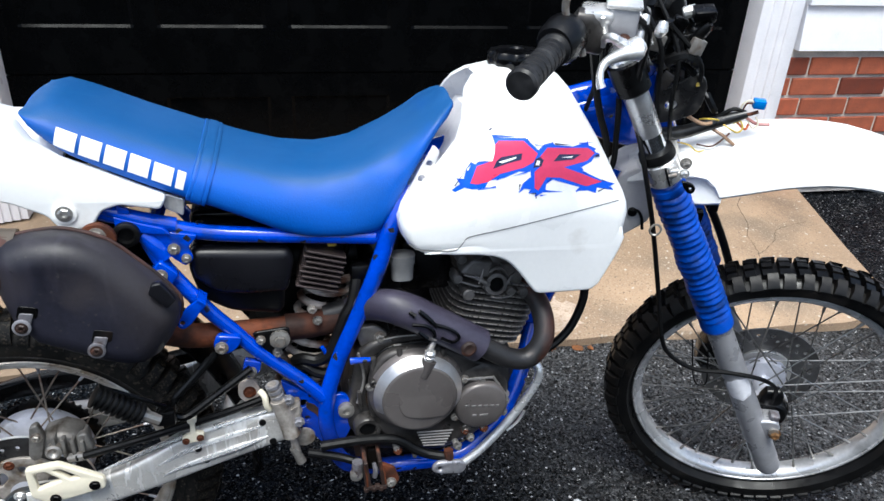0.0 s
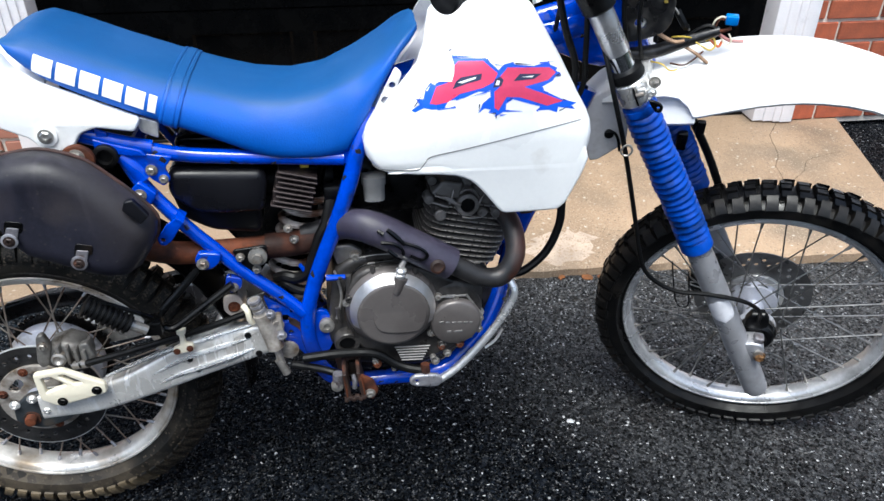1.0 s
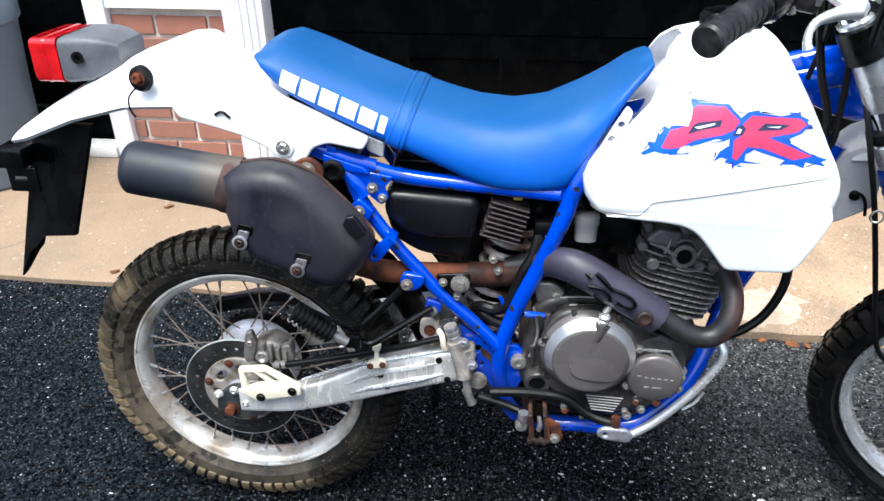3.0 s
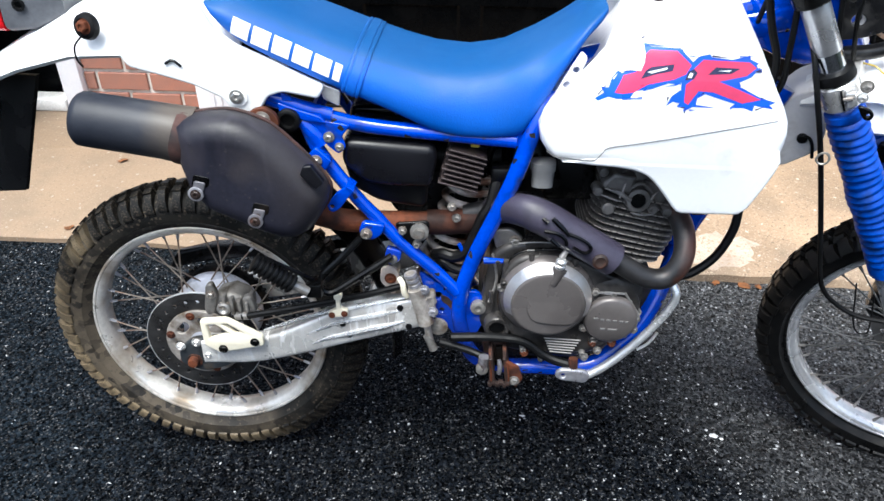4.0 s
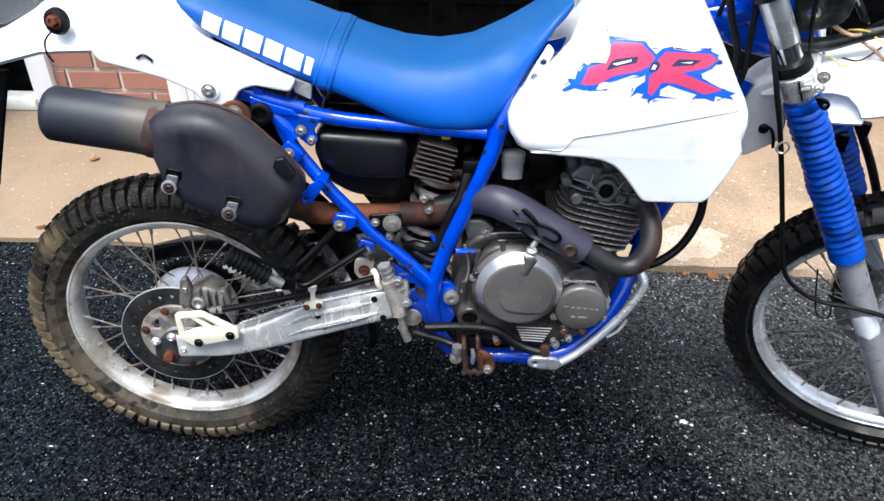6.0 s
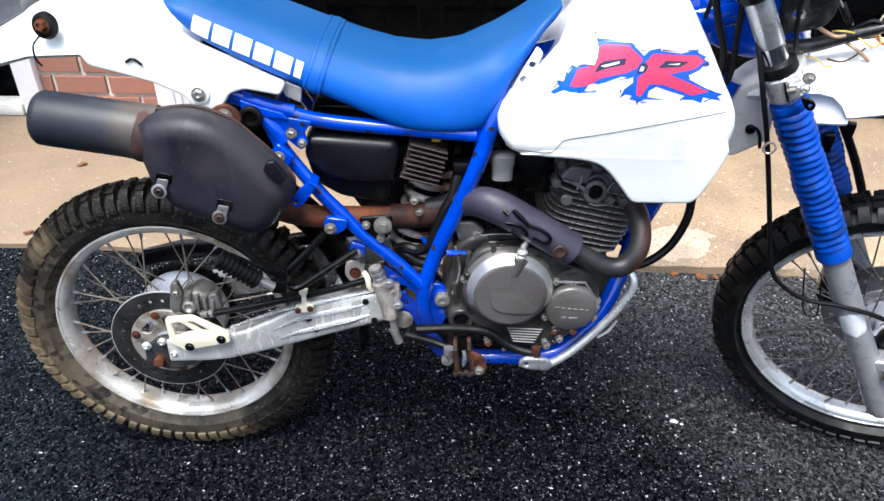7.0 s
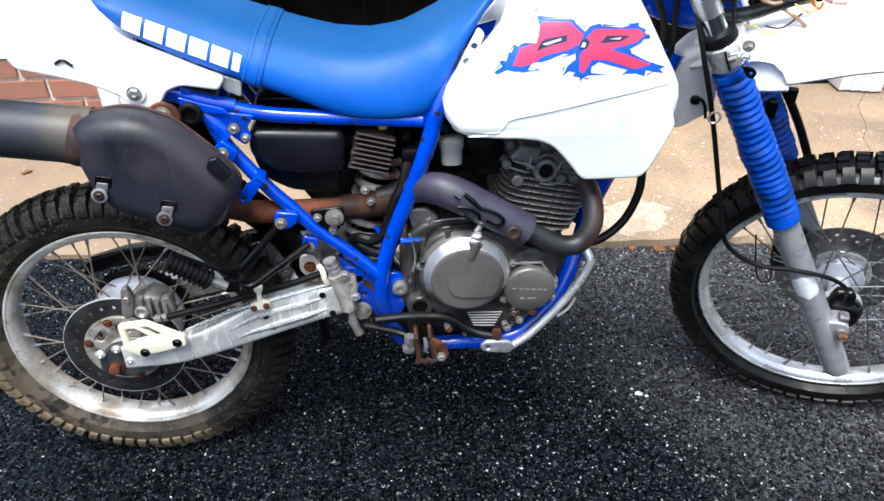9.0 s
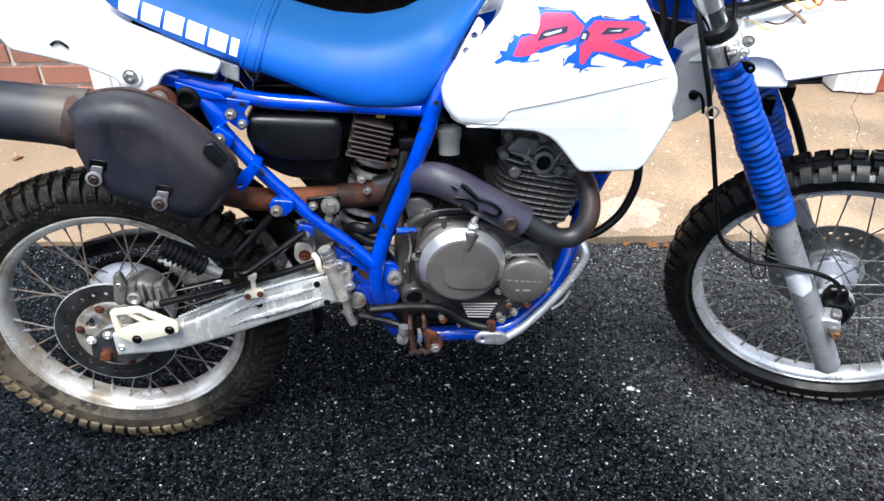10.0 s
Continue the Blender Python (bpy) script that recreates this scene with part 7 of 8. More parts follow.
clip = part("hose_clip", plate(rounded([(0.287, 0.503), (0.302, 0.503), (0.301, 0.494), (0.297, 0.492), (0.298, 0.474), (0.310, 0.470), (0.310, 0.456), (0.276, 0.452), (0.275, 0.464), (0.289, 0.471), (0.290, 0.492), (0.286, 0.494)], 0.002), -0.141, -0.131, 0.0015), ivory, hose, "yellowed plastic clip with rusty screws")
bolt(clip, 0.281, -0.141, 0.459, 0.0045, 0.003, rust_mat)
bolt(clip, 0.304, -0.141, 0.463, 0.0045, 0.003, rust_mat)
part("hose_clip", tube([(0.405, -0.130, 0.536), (0.412, -0.138, 0.530), (0.414, -0.138, 0.512), (0.418, -0.134, 0.500)], 0.0052, 8, 3), ivory, hose, "yellowed plastic clip")
# rear master cylinder
bm = tube([(0.425, -0.135, 0.552), (0.428, -0.136, 0.536), (0.434, -0.136, 0.518)], [0.008, 0.0095, 0.012], 14, 2)
tube([(0.434, -0.136, 0.520), (0.447, -0.136, 0.470), (0.453, -0.136, 0.446)], [0.0145, 0.0145, 0.016], 14, 2, bm)
tube([(0.453, -0.136, 0.446), (0.458, -0.136, 0.415), (0.461, -0.136, 0.395)], [0.006, 0.007, 0.007], 12, 2, bm)
box(0.434, 0.470, -0.138, -0.122, 0.455, 0.515, 0.006, bm)
mc = part("rear_master_cylinder", bm, corroded_alloy, bike, "grey rear brake master cylinder", 40)
for k in range(3):
    c = V((0.4254 + 0.0030 * k, -0.136, 0.551 - 0.010 * k))
    part("ridge_ring", tube([c, c + V((0.0012, 0, -0.0045))], 0.0118, 16, 1), clean_zinc, mc)
part("lug", tube([(0.452, -0.120, 0.4935), (0.4607, -0.138, 0.4905)], [0.012, 0.013], 14, 1), corroded_alloy, mc)
part("clevis", tube([(0.4527, -0.138, 0.4177), (0.460, -0.138, 0.403), (0.4664, -0.138, 0.386)], [0.0065, 0.0075, 0.0085], 12, 2), caliper_grey, mc)
part("pivot_washer", lathe([(0.018, 0), (0.018, 0.004), (0.010, 0.006)], (0.474, -0.122, 0.428), (0, -1, 0), 20), corroded_alloy, mc)
bolt(mc, 0.4496, -0.1385, 0.5189, 0.0078, 0.006, clean_zinc)
bolt(mc, 0.4645, -0.1385, 0.4718, 0.0078, 0.006, clean_zinc)
bm = plate(rounded([(0.372, 0.552), (0.398, 0.552), (0.408, 0.52), (0.385, 0.502), (0.368, 0.52)], 0.010), -0.118, -0.112, 0.002)
tag = part("reservoir_tab", bm, surf("stained_grey_plastic", (0.42, 0.36, 0.32), 0.6, var=0.2), bike, "stained grey bracket")
bolt(tag, 0.388, -0.118, 0.528, 0.008, 0.005, rust_mat)

# ---- chain side ----
part("sprocket", plate([(0.100 * (1 + 0.025 * (1 if (j // 2) % 2 else -1)) * math.cos(2 * math.pi * j / 176), 0.33 + 0.100 * (1 + 0.025 * (1 if (j // 2) % 2 else -1)) * math.sin(2 * math.pi * j / 176)) for j in range(176)], 0.066, 0.071, 0.0005, [circle(0, 0.33, 0.07, 36)]), greasy_black, bike, "greasy dark rear sprocket")
part("chain_guard", plate(rounded([(-0.11, 0.405), (-0.09, 0.445), (0.0, 0.470), (0.20, 0.480), (0.40, 0.52), (0.40, 0.50), (0.20, 0.455), (0.05, 0.44), (-0.05, 0.425)], 0.01), 0.075, 0.100, 0.003), black_plastic, bike, "black plastic chain guard")

# ---- passenger peg on its black bracket ----
part("peg_bracket", tube([(0.345, -0.138, 0.626), (0.31, -0.15, 0.590), (0.275, -0.16, 0.556), (0.268, -0.162, 0.535), (0.288, -0.160, 0.522), (0.33, -0.152, 0.546), (0.395, -0.140, 0.588)], 0.0068, 10, 5), black_paint, bike, "black tubular passenger peg bracket")
bm = bmesh.new()
p0, p1 = V((0.170, -0.200, 0.607)), V((0.232, -0.195, 0.560))
d = (p1 - p0).normalized()
prof = [(0.010, 0), (0.0165, 0.001)]
n = (p1 - p0).length
for k in range(9):
    prof += [(0.0185, n * (k + 0.2) / 9), (0.0185, n * (k + 0.6) / 9), (0.0145, n * (k + 0.7) / 9), (0.0145, n * (k + 1.0) / 9)]
lathe(prof + [(0.010, n)], p0, d, 16, bm)
peg = part("passenger_peg", bm, black_rubber, bike, "folded black rubber passenger peg", 30)
part("peg_pin", tube([(0.232, -0.195, 0.560), (0.254, -0.19, 0.543)], 0.009, 10, 1), steel, peg)
part("peg_rod", tube([(0.178, -0.195, 0.617), (0.23, -0.188, 0.585), (0.262, -0.175, 0.557)], 0.004, 8, 4), black_paint, peg)
part("hinge", box(0.248, 0.278, -0.19, -0.155, 0.528, 0.555, 0.005), black_paint, peg)

# ---- right footrest, brake pedal, engine bar ----
bm = plate(rounded([(0.556, 0.412), (0.602, 0.416), (0.605, 0.385), (0.560, 0.382)], 0.003), -0.140, -0.128, 0.002)
rest = part("footrest", bm, dark_rust, bike, "rusty steel footrest with toothed lips")
part("footrest_cheek", plate(rounded([(0.568, 0.409), (0.575, 0.410), (0.581, 0.360), (0.578, 0.352), (0.571, 0.353)], 0.002), -0.192, -0.130, 0.0015), dark_rust, rest)
part("footrest_cheek", plate(rounded([(0.593, 0.411), (0.600, 0.410), (0.608, 0.362), (0.606, 0.352), (0.600, 0.354)], 0.002), -0.192, -0.130, 0.0015), dark_rust, rest)
for k in range(6):
    x0, z0 = 0.5725 + 0.0065 * k, 0.352 + 0.004 * (k % 2)
    part("tooth", plate([(x0 - 0.004, z0 - 0.004), (x0, z0 - 0.007), (x0 + 0.004, z0 - 0.004), (x0 + 0.004, z0 + 0.002), (x0 - 0.004, z0 + 0.002)], -0.193, -0.184, 0.0008), dark_rust, rest)
part("footrest_core", box(0.580, 0.600, -0.150, -0.135, 0.358, 0.404, 0.004), black_paint, rest)
part("spring_coil", tube([(0.587, -0.178, 0.398), (0.590, -0.182, 0.385), (0.588, -0.182, 0.370)], [0.0035, 0.005, 0.0045], 10, 3), bracket_zinc, rest)
for x0, z0, x1, z1 in ((0.5700, 0.404, 0.5745, 0.360), (0.6005, 0.404, 0.6060, 0.362)):
    part("worn_lip", tube([(x0, -0.1925, z0), ((x0 + x1) / 2 + 0.001, -0.1930, (z0 + z1) / 2), (x1, -0.1925, z1)], 0.0016, 6, 3), rust_mat, rest, "rusty worn edge")
bm = plate(rounded([(0.600, 0.400), (0.6236, 0.386), (0.6324, 0.358), (0.6200, 0.338), (0.6116, 0.3477), (0.6055, 0.3675)], 0.005), -0.184, -0.176, 0.003)
part("footrest_bracket", bm, rust_mat, rest)
part("pivot_tube", tube([(0.5600, -0.172, 0.399), (0.5590, -0.172, 0.372)], [0.0095, 0.0105], 14, 2), bracket_zinc, rest)
bolt(rest, 0.616, -0.184, 0.356, 0.0075, 0.005, steel)
bm = lathe([(0.011, 0), (0.011, 0.010), (0.005, 0.012)], (0.557, -0.170, 0.374), (0, -1, 0), 12)
part("footrest_bolt", bm, steel, rest)
part("footrest_stay", tube([(0.478, -0.14, 0.405), (0.53, -0.150, 0.396), (0.575, -0.165, 0.386)], 0.0070, 10, 3), black_rubber, rest)
bm = tube([(0.500, -0.150, 0.424), (0.563, -0.152, 0.429), (0.615, -0.154, 0.427), (0.640, -0.155, 0.418), (0.664, -0.157, 0.399), (0.690, -0.162, 0.388), (0.720, -0.170, 0.385)], 0.0085, 10, 4)
pedal = part("brake_pedal", bm, black_rubber, bike, "black rear brake pedal with worn tip")
bm = plate(rounded([(0.690, 0.378), (0.700, 0.387), (0.744, 0.384), (0.754, 0.370), (0.745, 0.355), (0.702, 0.360), (0.690, 0.367)], 0.010), -0.186, -0.176, 0.004, [circle(0.704, 0.372, 0.004, 10)])
part("pedal_tip", bm, clean_zinc, pedal, "worn steel pedal tip")
part("pedal_pin", tube([(0.721, -0.172, 0.402), (0.722, -0.176, 0.378)], 0.0085, 8, 1), rust_mat, pedal)
bar = part("engine_bar", tube([(0.728, -0.134, 0.326), (0.7564, -0.128, 0.3275), (0.7918, -0.126, 0.3526), (0.8299, -0.125, 0.394), (0.8658, -0.125, 0.4431), (0.8905, -0.125, 0.4878), (0.8971, -0.122, 0.5126), (0.8894, -0.112, 0.5306), (0.875, -0.095, 0.540)], [0.0085, 0.0085, 0.0082, 0.0080, 0.0080, 0.0080, 0.0080, 0.0075, 0.006], 14, 5), polished, bike, "bright aluminium engine guard tube")
part("guard_skin", tube([(0.845, -0.118, 0.385), (0.866, -0.114, 0.398), (0.880, -0.11, 0.420)], 0.0028, 8, 3), bright_alloy, bar)
part("oil_hose", tube([(1.00, -0.045, 0.66), (0.998, -0.05, 0.61), (0.975, -0.055, 0.555), (0.935, -0.06, 0.52), (0.90, -0.06, 0.51)], 0.008, 10, 5), black_rubber, bike, "black hose in front of the engine")

# ---- fork, unsteered, then turned with STEER ----
FD = AXIS


def leg(s, h):
    """A point of the fork leg's axis at height h."""
    t = (h - 0.564) / FD.z
    return V((1.310, s * 0.10, 0.564)) + FD * t


fork = None
for s in (-1, 1):
    up = part("fork" if fork is None else "fork_leg", moved(tube([leg(s, 0.86), leg(s, 1.10)], 0.0205, 24, 1), STEER), chrome, bike if fork is None else fork, "telescopic fork with chrome tubes, blue gaiters and silver sliders" if fork is None else "")
    fork = fork or up
    part("fork_sleeve", moved(tube([leg(s, 0.962), leg(s, 0.964), leg(s, 1.04)], [0.0204, 0.0211, 0.0211], 24, 1), STEER), rough_chrome, fork, "rougher, duller upper part of the fork tube")
    # gaiter: ribbed rubber bellows
    bm = bmesh.new()
    a, b = leg(s, 0.872), leg(s, 0.577)
    n = 21
    prof = [(0.024, 0.0), (0.031, 0.001), (0.032, 0.012), (0.030, 0.014)]
    length = (b - a).length
    for k in range(n):
        h = 0.016 + (length - 0.042) * k / n
        st = (length - 0.042) / n
        prof += [(0.0280, h + st * 0.12), (0.0313, h + st * 0.40), (0.0315, h + st * 0.66), (0.0280, h + st * 0.9)]
    prof += [(0.030, length - 0.024), (0.0305, length - 0.002), (0.026, length)]
    bm = lathe(prof, a, (b - a), 28, bm)
    for v in bm.verts:
        v.co += noise.noise_vector(v.co * 26) * 0.0032
    part("gaiter", moved(bm, STEER), boot_blue, fork, "ribbed blue rubber gaiter", 50)
    part("dust_collar", moved(lathe([(0.021, 0), (0.0300, 0.0), (0.0310, 0.004), (0.0295, 0.016), (0.023, 0.018)], leg(s, 0.920), FD, 24), STEER), black_rubber, fork)
    bm = tube([leg(s, 0.585), leg(s, 0.40), leg(s, 0.30), leg(s, 0.235), leg(s, 0.205), leg(s, 0.197)], [0.0245, 0.0255, 0.0265, 0.0268, 0.0255, 0.0215], 24, 2)
    slider = part("slider", moved(bm, STEER), fork_silver, fork, "silver painted fork slider")
    bm = plate(rounded([(1.430, 0.340), (1.452, 0.354), (1.480, 0.354), (1.489, 0.330), (1.483, 0.307), (1.45, 0.290)], 0.010), s * 0.10 - 0.020, s * 0.10 + 0.020, 0.005)
    part("axle_clamp", moved(bm, STEER), fork_silver, slider)
    if s < 0:
        bolt(slider, 1.479, -0.120, 0.323, 0.0092, 0.010, brass, m=STEER)
        part("axle_cap", moved(box(1.461, 1.481, -0.116, -0.092, 0.350, 0.366, 0.005), STEER), bracket_zinc, slider)
        # round white sticker wrapped on the slider
        c = leg(s, 0.436)
        bm = bmesh.new()
        rows_ = []
        for i in range(9):
            v = -1 + 2 * i / 8
            wdt = math.sqrt(max(0.0, 1 - (abs(v) ** 3))) * 0.95 + 0.02
            row = []
            for j in range(9):
                t = (-1 + 2 * j / 8) * wdt * 1.0
                side = V((FD.z, 0, -FD.x))
                row.append(bm.verts.new(c + FD * (v * 0.031) + (side * math.sin(t) + V((0, -1, 0)) * math.cos(t)) * 0.0262))
            rows_.append(row)
        for i in range(8):
            for j in range(8):
                bm.faces.new((rows_[i][j], rows_[i + 1][j], rows_[i + 1][j + 1], rows_[i][j + 1]))
        part("sticker", moved(bm, STEER), sticker_white, slider, "white round sticker")
        # clamps
for h, hw, nm in ((0.898, 0.034, "lower_clamp"), (1.058, 0.032, "upper_clamp")):
    bm = bmesh.new()
    for s in (-1, 1):
        q = leg(s, h)
        hl, rd = (0.022, 0.030) if h < 1 else (0.028, 0.0290)
        tube([q - FD * hl, q - FD * (hl - 0.003), q + FD * (hl - 0.003), q + FD * hl], [rd - 0.003, rd, rd, rd - 0.003], 24 if h < 1 else 14, 1, bm)
    c = (leg(-1, h) + leg(1, h)) / 2
    m = Matrix.Translation(c) @ FD.to_track_quat("Z", "Y").to_matrix().to_4x4()
    b2 = box(-0.085, 0.085, -0.030, 0.032, -0.015, 0.015, 0.006)
    joined(bm, moved(b2, m))
    cl = part(nm, moved(bm, STEER), bright_alloy if nm == "lower_clamp" else black_paint, fork, "cast aluminium fork clamp" if nm == "lower_clamp" else "black fork clamp")
    q = leg(-1, h)
    if h < 1:
        part("clamp_slot", moved(tube([(1.1316, -0.1312, 0.917), (1.1385, -0.1318, 0.900), (1.1450, -0.1310, 0.886)], 0.0018, 6, 2), STEER), black_paint, cl, "dark slot of the clamp")
        part("clamp_ear", moved(plate(rounded([(1.1370, 0.9180), (1.1511, 0.9235), (1.1600, 0.9030), (1.1480, 0.8920)], 0.004), -0.139, -0.118, 0.003), STEER), bright_alloy, cl)
        part("clamp_pin", moved(tube([(1.1380, -0.140, 0.9090), (1.1500, -0.141, 0.9130)], 0.0030, 8, 1), STEER), steel, cl)
        bolt(cl, 1.1620, -0.136, 0.9155, 0.0062, 0.006, bright_alloy, m=STEER)
        bolt(cl, 1.1660, -0.108, 0.9200, 0.0075, 0.010, steel, m=STEER)
bm = plate(rounded([(1.1590, 0.9025), (1.1670, 0.9030), (1.1801, 0.8990), (1.1857, 0.8914), (1.1830, 0.8820), (1.1746, 0.8808), (1.1668, 0.8893)], 0.004), -0.142, -0.136, 0.002, [circle(1.1771, 0.8905, 0.0024, 10)])
part("cable_guide", moved(bm, STEER), black_plastic, fork)
for s in (-1, 1):
    bm = lathe([(0.025, 0), (0.025, 0.006), (0.021, 0.010)], leg(s, 1.082), FD, 24)
    lathe([(0.0165, 0.008), (0.0165, 0.022), (0.0135, 0.026), (0.0095, 0.026), (0.0085, 0.034)], leg(s, 1.082), FD, 6, bm)
    part("fork_cap", moved(bm, STEER), bright_alloy, fork, "bright hexagon fork cap", 25)

# caliper on the far leg
bm = rings(bmesh.new(), [oval(x, 0.085, z, w, h, 4, 18) for x, z, w, h in ((1.335, 0.35, 0.02, 0.03), (1.35, 0.36, 0.032, 0.055), (1.385, 0.365, 0.034, 0.06), (1.405, 0.36, 0.025, 0.045))])
part("front_caliper", moved(bm, STEER), black_paint, fork, "black front brake caliper")

# front mudguard
rows = [(1.085, 0.862, 0.055, 0.02), (1.12, 0.885, 0.068, 0.028), (1.165, 0.906, 0.076, 0.032), (1.19, 0.916, 0.078, 0.036), (1.2126, 0.926, 0.080, 0.047), (1.2305, 0.934, 0.081, 0.069), (1.2420, 0.939, 0.082, 0.092), (1.25, 0.942, 0.082, 0.094), (1.30, 0.957, 0.083, 0.091), (1.34, 0.9625, 0.083, 0.083), (1.377, 0.9655, 0.083, 0.0765), (1.41, 0.9655, 0.082, 0.071), (1.443, 0.9635, 0.081, 0.067), (1.48, 0.956, 0.080, 0.060), (1.52, 0.9465, 0.078, 0.056), (1.56, 0.935, 0.076, 0.056), (1.62, 0.912, 0.072, 0.050), (1.68, 0.884, 0.066, 0.042), (1.73, 0.857, 0.054, 0.028), (1.755, 0.842, 0.034, 0.012)]
part("front_mudguard", moved(rings(bmesh.new(), guard_loops(rows)), STEER), white_plastic, bike, "white plastic high front mudguard", 50)

rows = [(1.120, 0.874, 0.0610, 0.040), (1.150, 0.890, 0.0700, 0.059), (1.175, 0.903, 0.0750, 0.075), (1.200, 0.914, 0.0772, 0.089), (1.225, 0.925, 0.0785, 0.096), (1.247, 0.935, 0.0797, 0.101)]
part("mudguard_skirt", moved(rings(bmesh.new(), guard_loops(rows)), STEER), white_plastic, bike, "inner white skirt under the mudguard", 50)
skirt = part("mudguard_tail", moved(plate(rounded([(1.047, 0.819), (1.071, 0.851), (1.099, 0.871), (1.131, 0.841), (1.137, 0.793), (1.138, 0.761), (1.124, 0.746), (1.091, 0.716), (1.075, 0.711)], 0.006), -0.052, 0.052, 0.004), STEER), grey_plastic_white, bike, "pale tail of the front mudguard, shade put in its colour")
part("grommet", moved(lathe([(0.0085, 0), (0.0085, 0.006), (0.006, 0.008)], (1.105, -0.052, 0.778), (0, -1, 0), 18), STEER), black_rubber, skirt, "black rubber grommet")
part("wire_hook", moved(tube([(1.105, -0.060, 0.786), (1.1150, -0.060, 0.784), (1.1235, -0.060, 0.770), (1.1285, -0.060, 0.747)], 0.0028, 8, 3), STEER), black_rubber, skirt)

# speedometer cable and brake line
part("speedometer_cable", moved(tube([(1.02, -0.05, 1.09), (1.045, -0.068, 1.03), (1.068, -0.092, 0.985), (1.085, -0.118, 0.950), (1.101, -0.129, 0.905), (1.127, -0.131, 0.825), (1.1486, -0.131, 0.749), (1.1739, -0.131, 0.654), (1.203, -0.131, 0.545), (1.232, -0.13, 0.503), (1.282, -0.128, 0.478), (1.345, -0.126, 0.480), (1.41, -0.12, 0.470), (1.448, -0.105, 0.440), (1.462, -0.09, 0.405), (1.464, -0.082, 0.372)], 0.0044, 10, 6), STEER), black_rubber, bike, "black speedometer cable looping past the fork")
part("brake_line", moved(tube([(1.04, 0.09, 1.02), (1.20, 0.105, 0.83), (1.27, 0.11, 0.725), (1.33, 0.112, 0.62), (1.37, 0.11, 0.52), (1.37, 0.10, 0.42)], 0.0085, 10, 6), STEER), black_rubber, bike, "black front brake hose")
part("cable_tie", moved(tube([(1.262, -0.118, 0.545), (1.272, -0.120, 0.50), (1.283, -0.121, 0.455), (1.296, -0.121, 0.432), (1.312, -0.120, 0.436), (1.308, -0.118, 0.470), (1.298, -0.112, 0.52)], 0.0016, 6, 5), STEER), black_rubber, bike, "thin black cable tie")
part("cable_ring", moved(tube([(1.1290, -0.138, 0.796), (1.1350, -0.138, 0.789), (1.1440, -0.138, 0.791), (1.1480, -0.136, 0.800), (1.1420, -0.134, 0.808), (1.1330, -0.136, 0.806)], 0.0020, 6, 4, closed=True), STEER), steel, bike)

part("hose_clamp", moved(box(1.239, 1.260, 0.060, 0.080, 0.686, 0.724, 0.004), STEER), black_plastic, fork, "black clamp over the gaiter")
part("hose_guide", moved(box(1.275, 1.293, 0.094, 0.108, 0.707, 0.735, 0.003), STEER), black_plastic, fork)

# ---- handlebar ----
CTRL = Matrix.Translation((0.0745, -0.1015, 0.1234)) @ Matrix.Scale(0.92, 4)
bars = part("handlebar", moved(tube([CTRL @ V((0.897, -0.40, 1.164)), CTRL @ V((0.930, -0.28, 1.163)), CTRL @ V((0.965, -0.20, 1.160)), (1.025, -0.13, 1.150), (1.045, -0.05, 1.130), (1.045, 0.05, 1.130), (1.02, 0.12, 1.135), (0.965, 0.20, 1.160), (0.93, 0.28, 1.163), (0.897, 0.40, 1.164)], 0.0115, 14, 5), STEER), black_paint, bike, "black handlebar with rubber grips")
for s in (-1, 1):
    q0, q1 = V((0.893, s * 0.415, 1.164)), V((0.925, s * 0.295, 1.163))
    d = (q1 - q0).normalized()
    bm = bmesh.new()
    n = (q1 - q0).length
    prof = [(0.010, -0.005), (0.0175, -0.004), (0.0205, 0.0), (0.0205, 0.011), (0.0165, 0.012)]
    for k in range(7):
        h = 0.014 + (n - 0.018) * k / 7
        st = (n - 0.018) / 7
        prof += [(0.0165, h + st * 0.08), (0.0186, h + st * 0.16), (0.0186, h + st * 0.84), (0.0165, h + st * 0.92)]
    prof += [(0.0225, n), (0.0225, n + 0.005), (0.014, n + 0.006)]
    lathe(prof, q0, d, 24, bm)
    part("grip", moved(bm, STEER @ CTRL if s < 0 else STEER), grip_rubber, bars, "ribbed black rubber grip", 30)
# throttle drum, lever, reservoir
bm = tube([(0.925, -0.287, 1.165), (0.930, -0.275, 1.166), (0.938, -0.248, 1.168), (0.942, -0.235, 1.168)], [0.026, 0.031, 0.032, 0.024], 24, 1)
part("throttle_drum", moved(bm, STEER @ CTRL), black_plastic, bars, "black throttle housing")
part("drum_strip", moved(tube([(0.9330, -0.335, 1.2475), (0.9330, -0.335, 1.2323), (0.9385, -0.335, 1.2174), (0.9489, -0.335, 1.2027), (0.9578, -0.335, 1.1891), (0.9618, -0.335, 1.1762)], 0.0048, 8, 4), STEER), steel, bars, "grey metal drum strip")
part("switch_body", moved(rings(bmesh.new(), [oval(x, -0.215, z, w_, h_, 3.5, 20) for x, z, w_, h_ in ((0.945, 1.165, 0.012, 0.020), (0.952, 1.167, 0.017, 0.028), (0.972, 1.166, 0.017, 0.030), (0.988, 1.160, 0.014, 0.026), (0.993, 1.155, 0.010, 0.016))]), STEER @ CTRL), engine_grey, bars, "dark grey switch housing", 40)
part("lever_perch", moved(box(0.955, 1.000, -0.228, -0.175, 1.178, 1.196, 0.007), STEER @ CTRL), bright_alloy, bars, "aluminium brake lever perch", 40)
frost = surf("frosted_reservoir", (0.40, 0.40, 0.42), 0.35, metal=0.2, var=0.1)
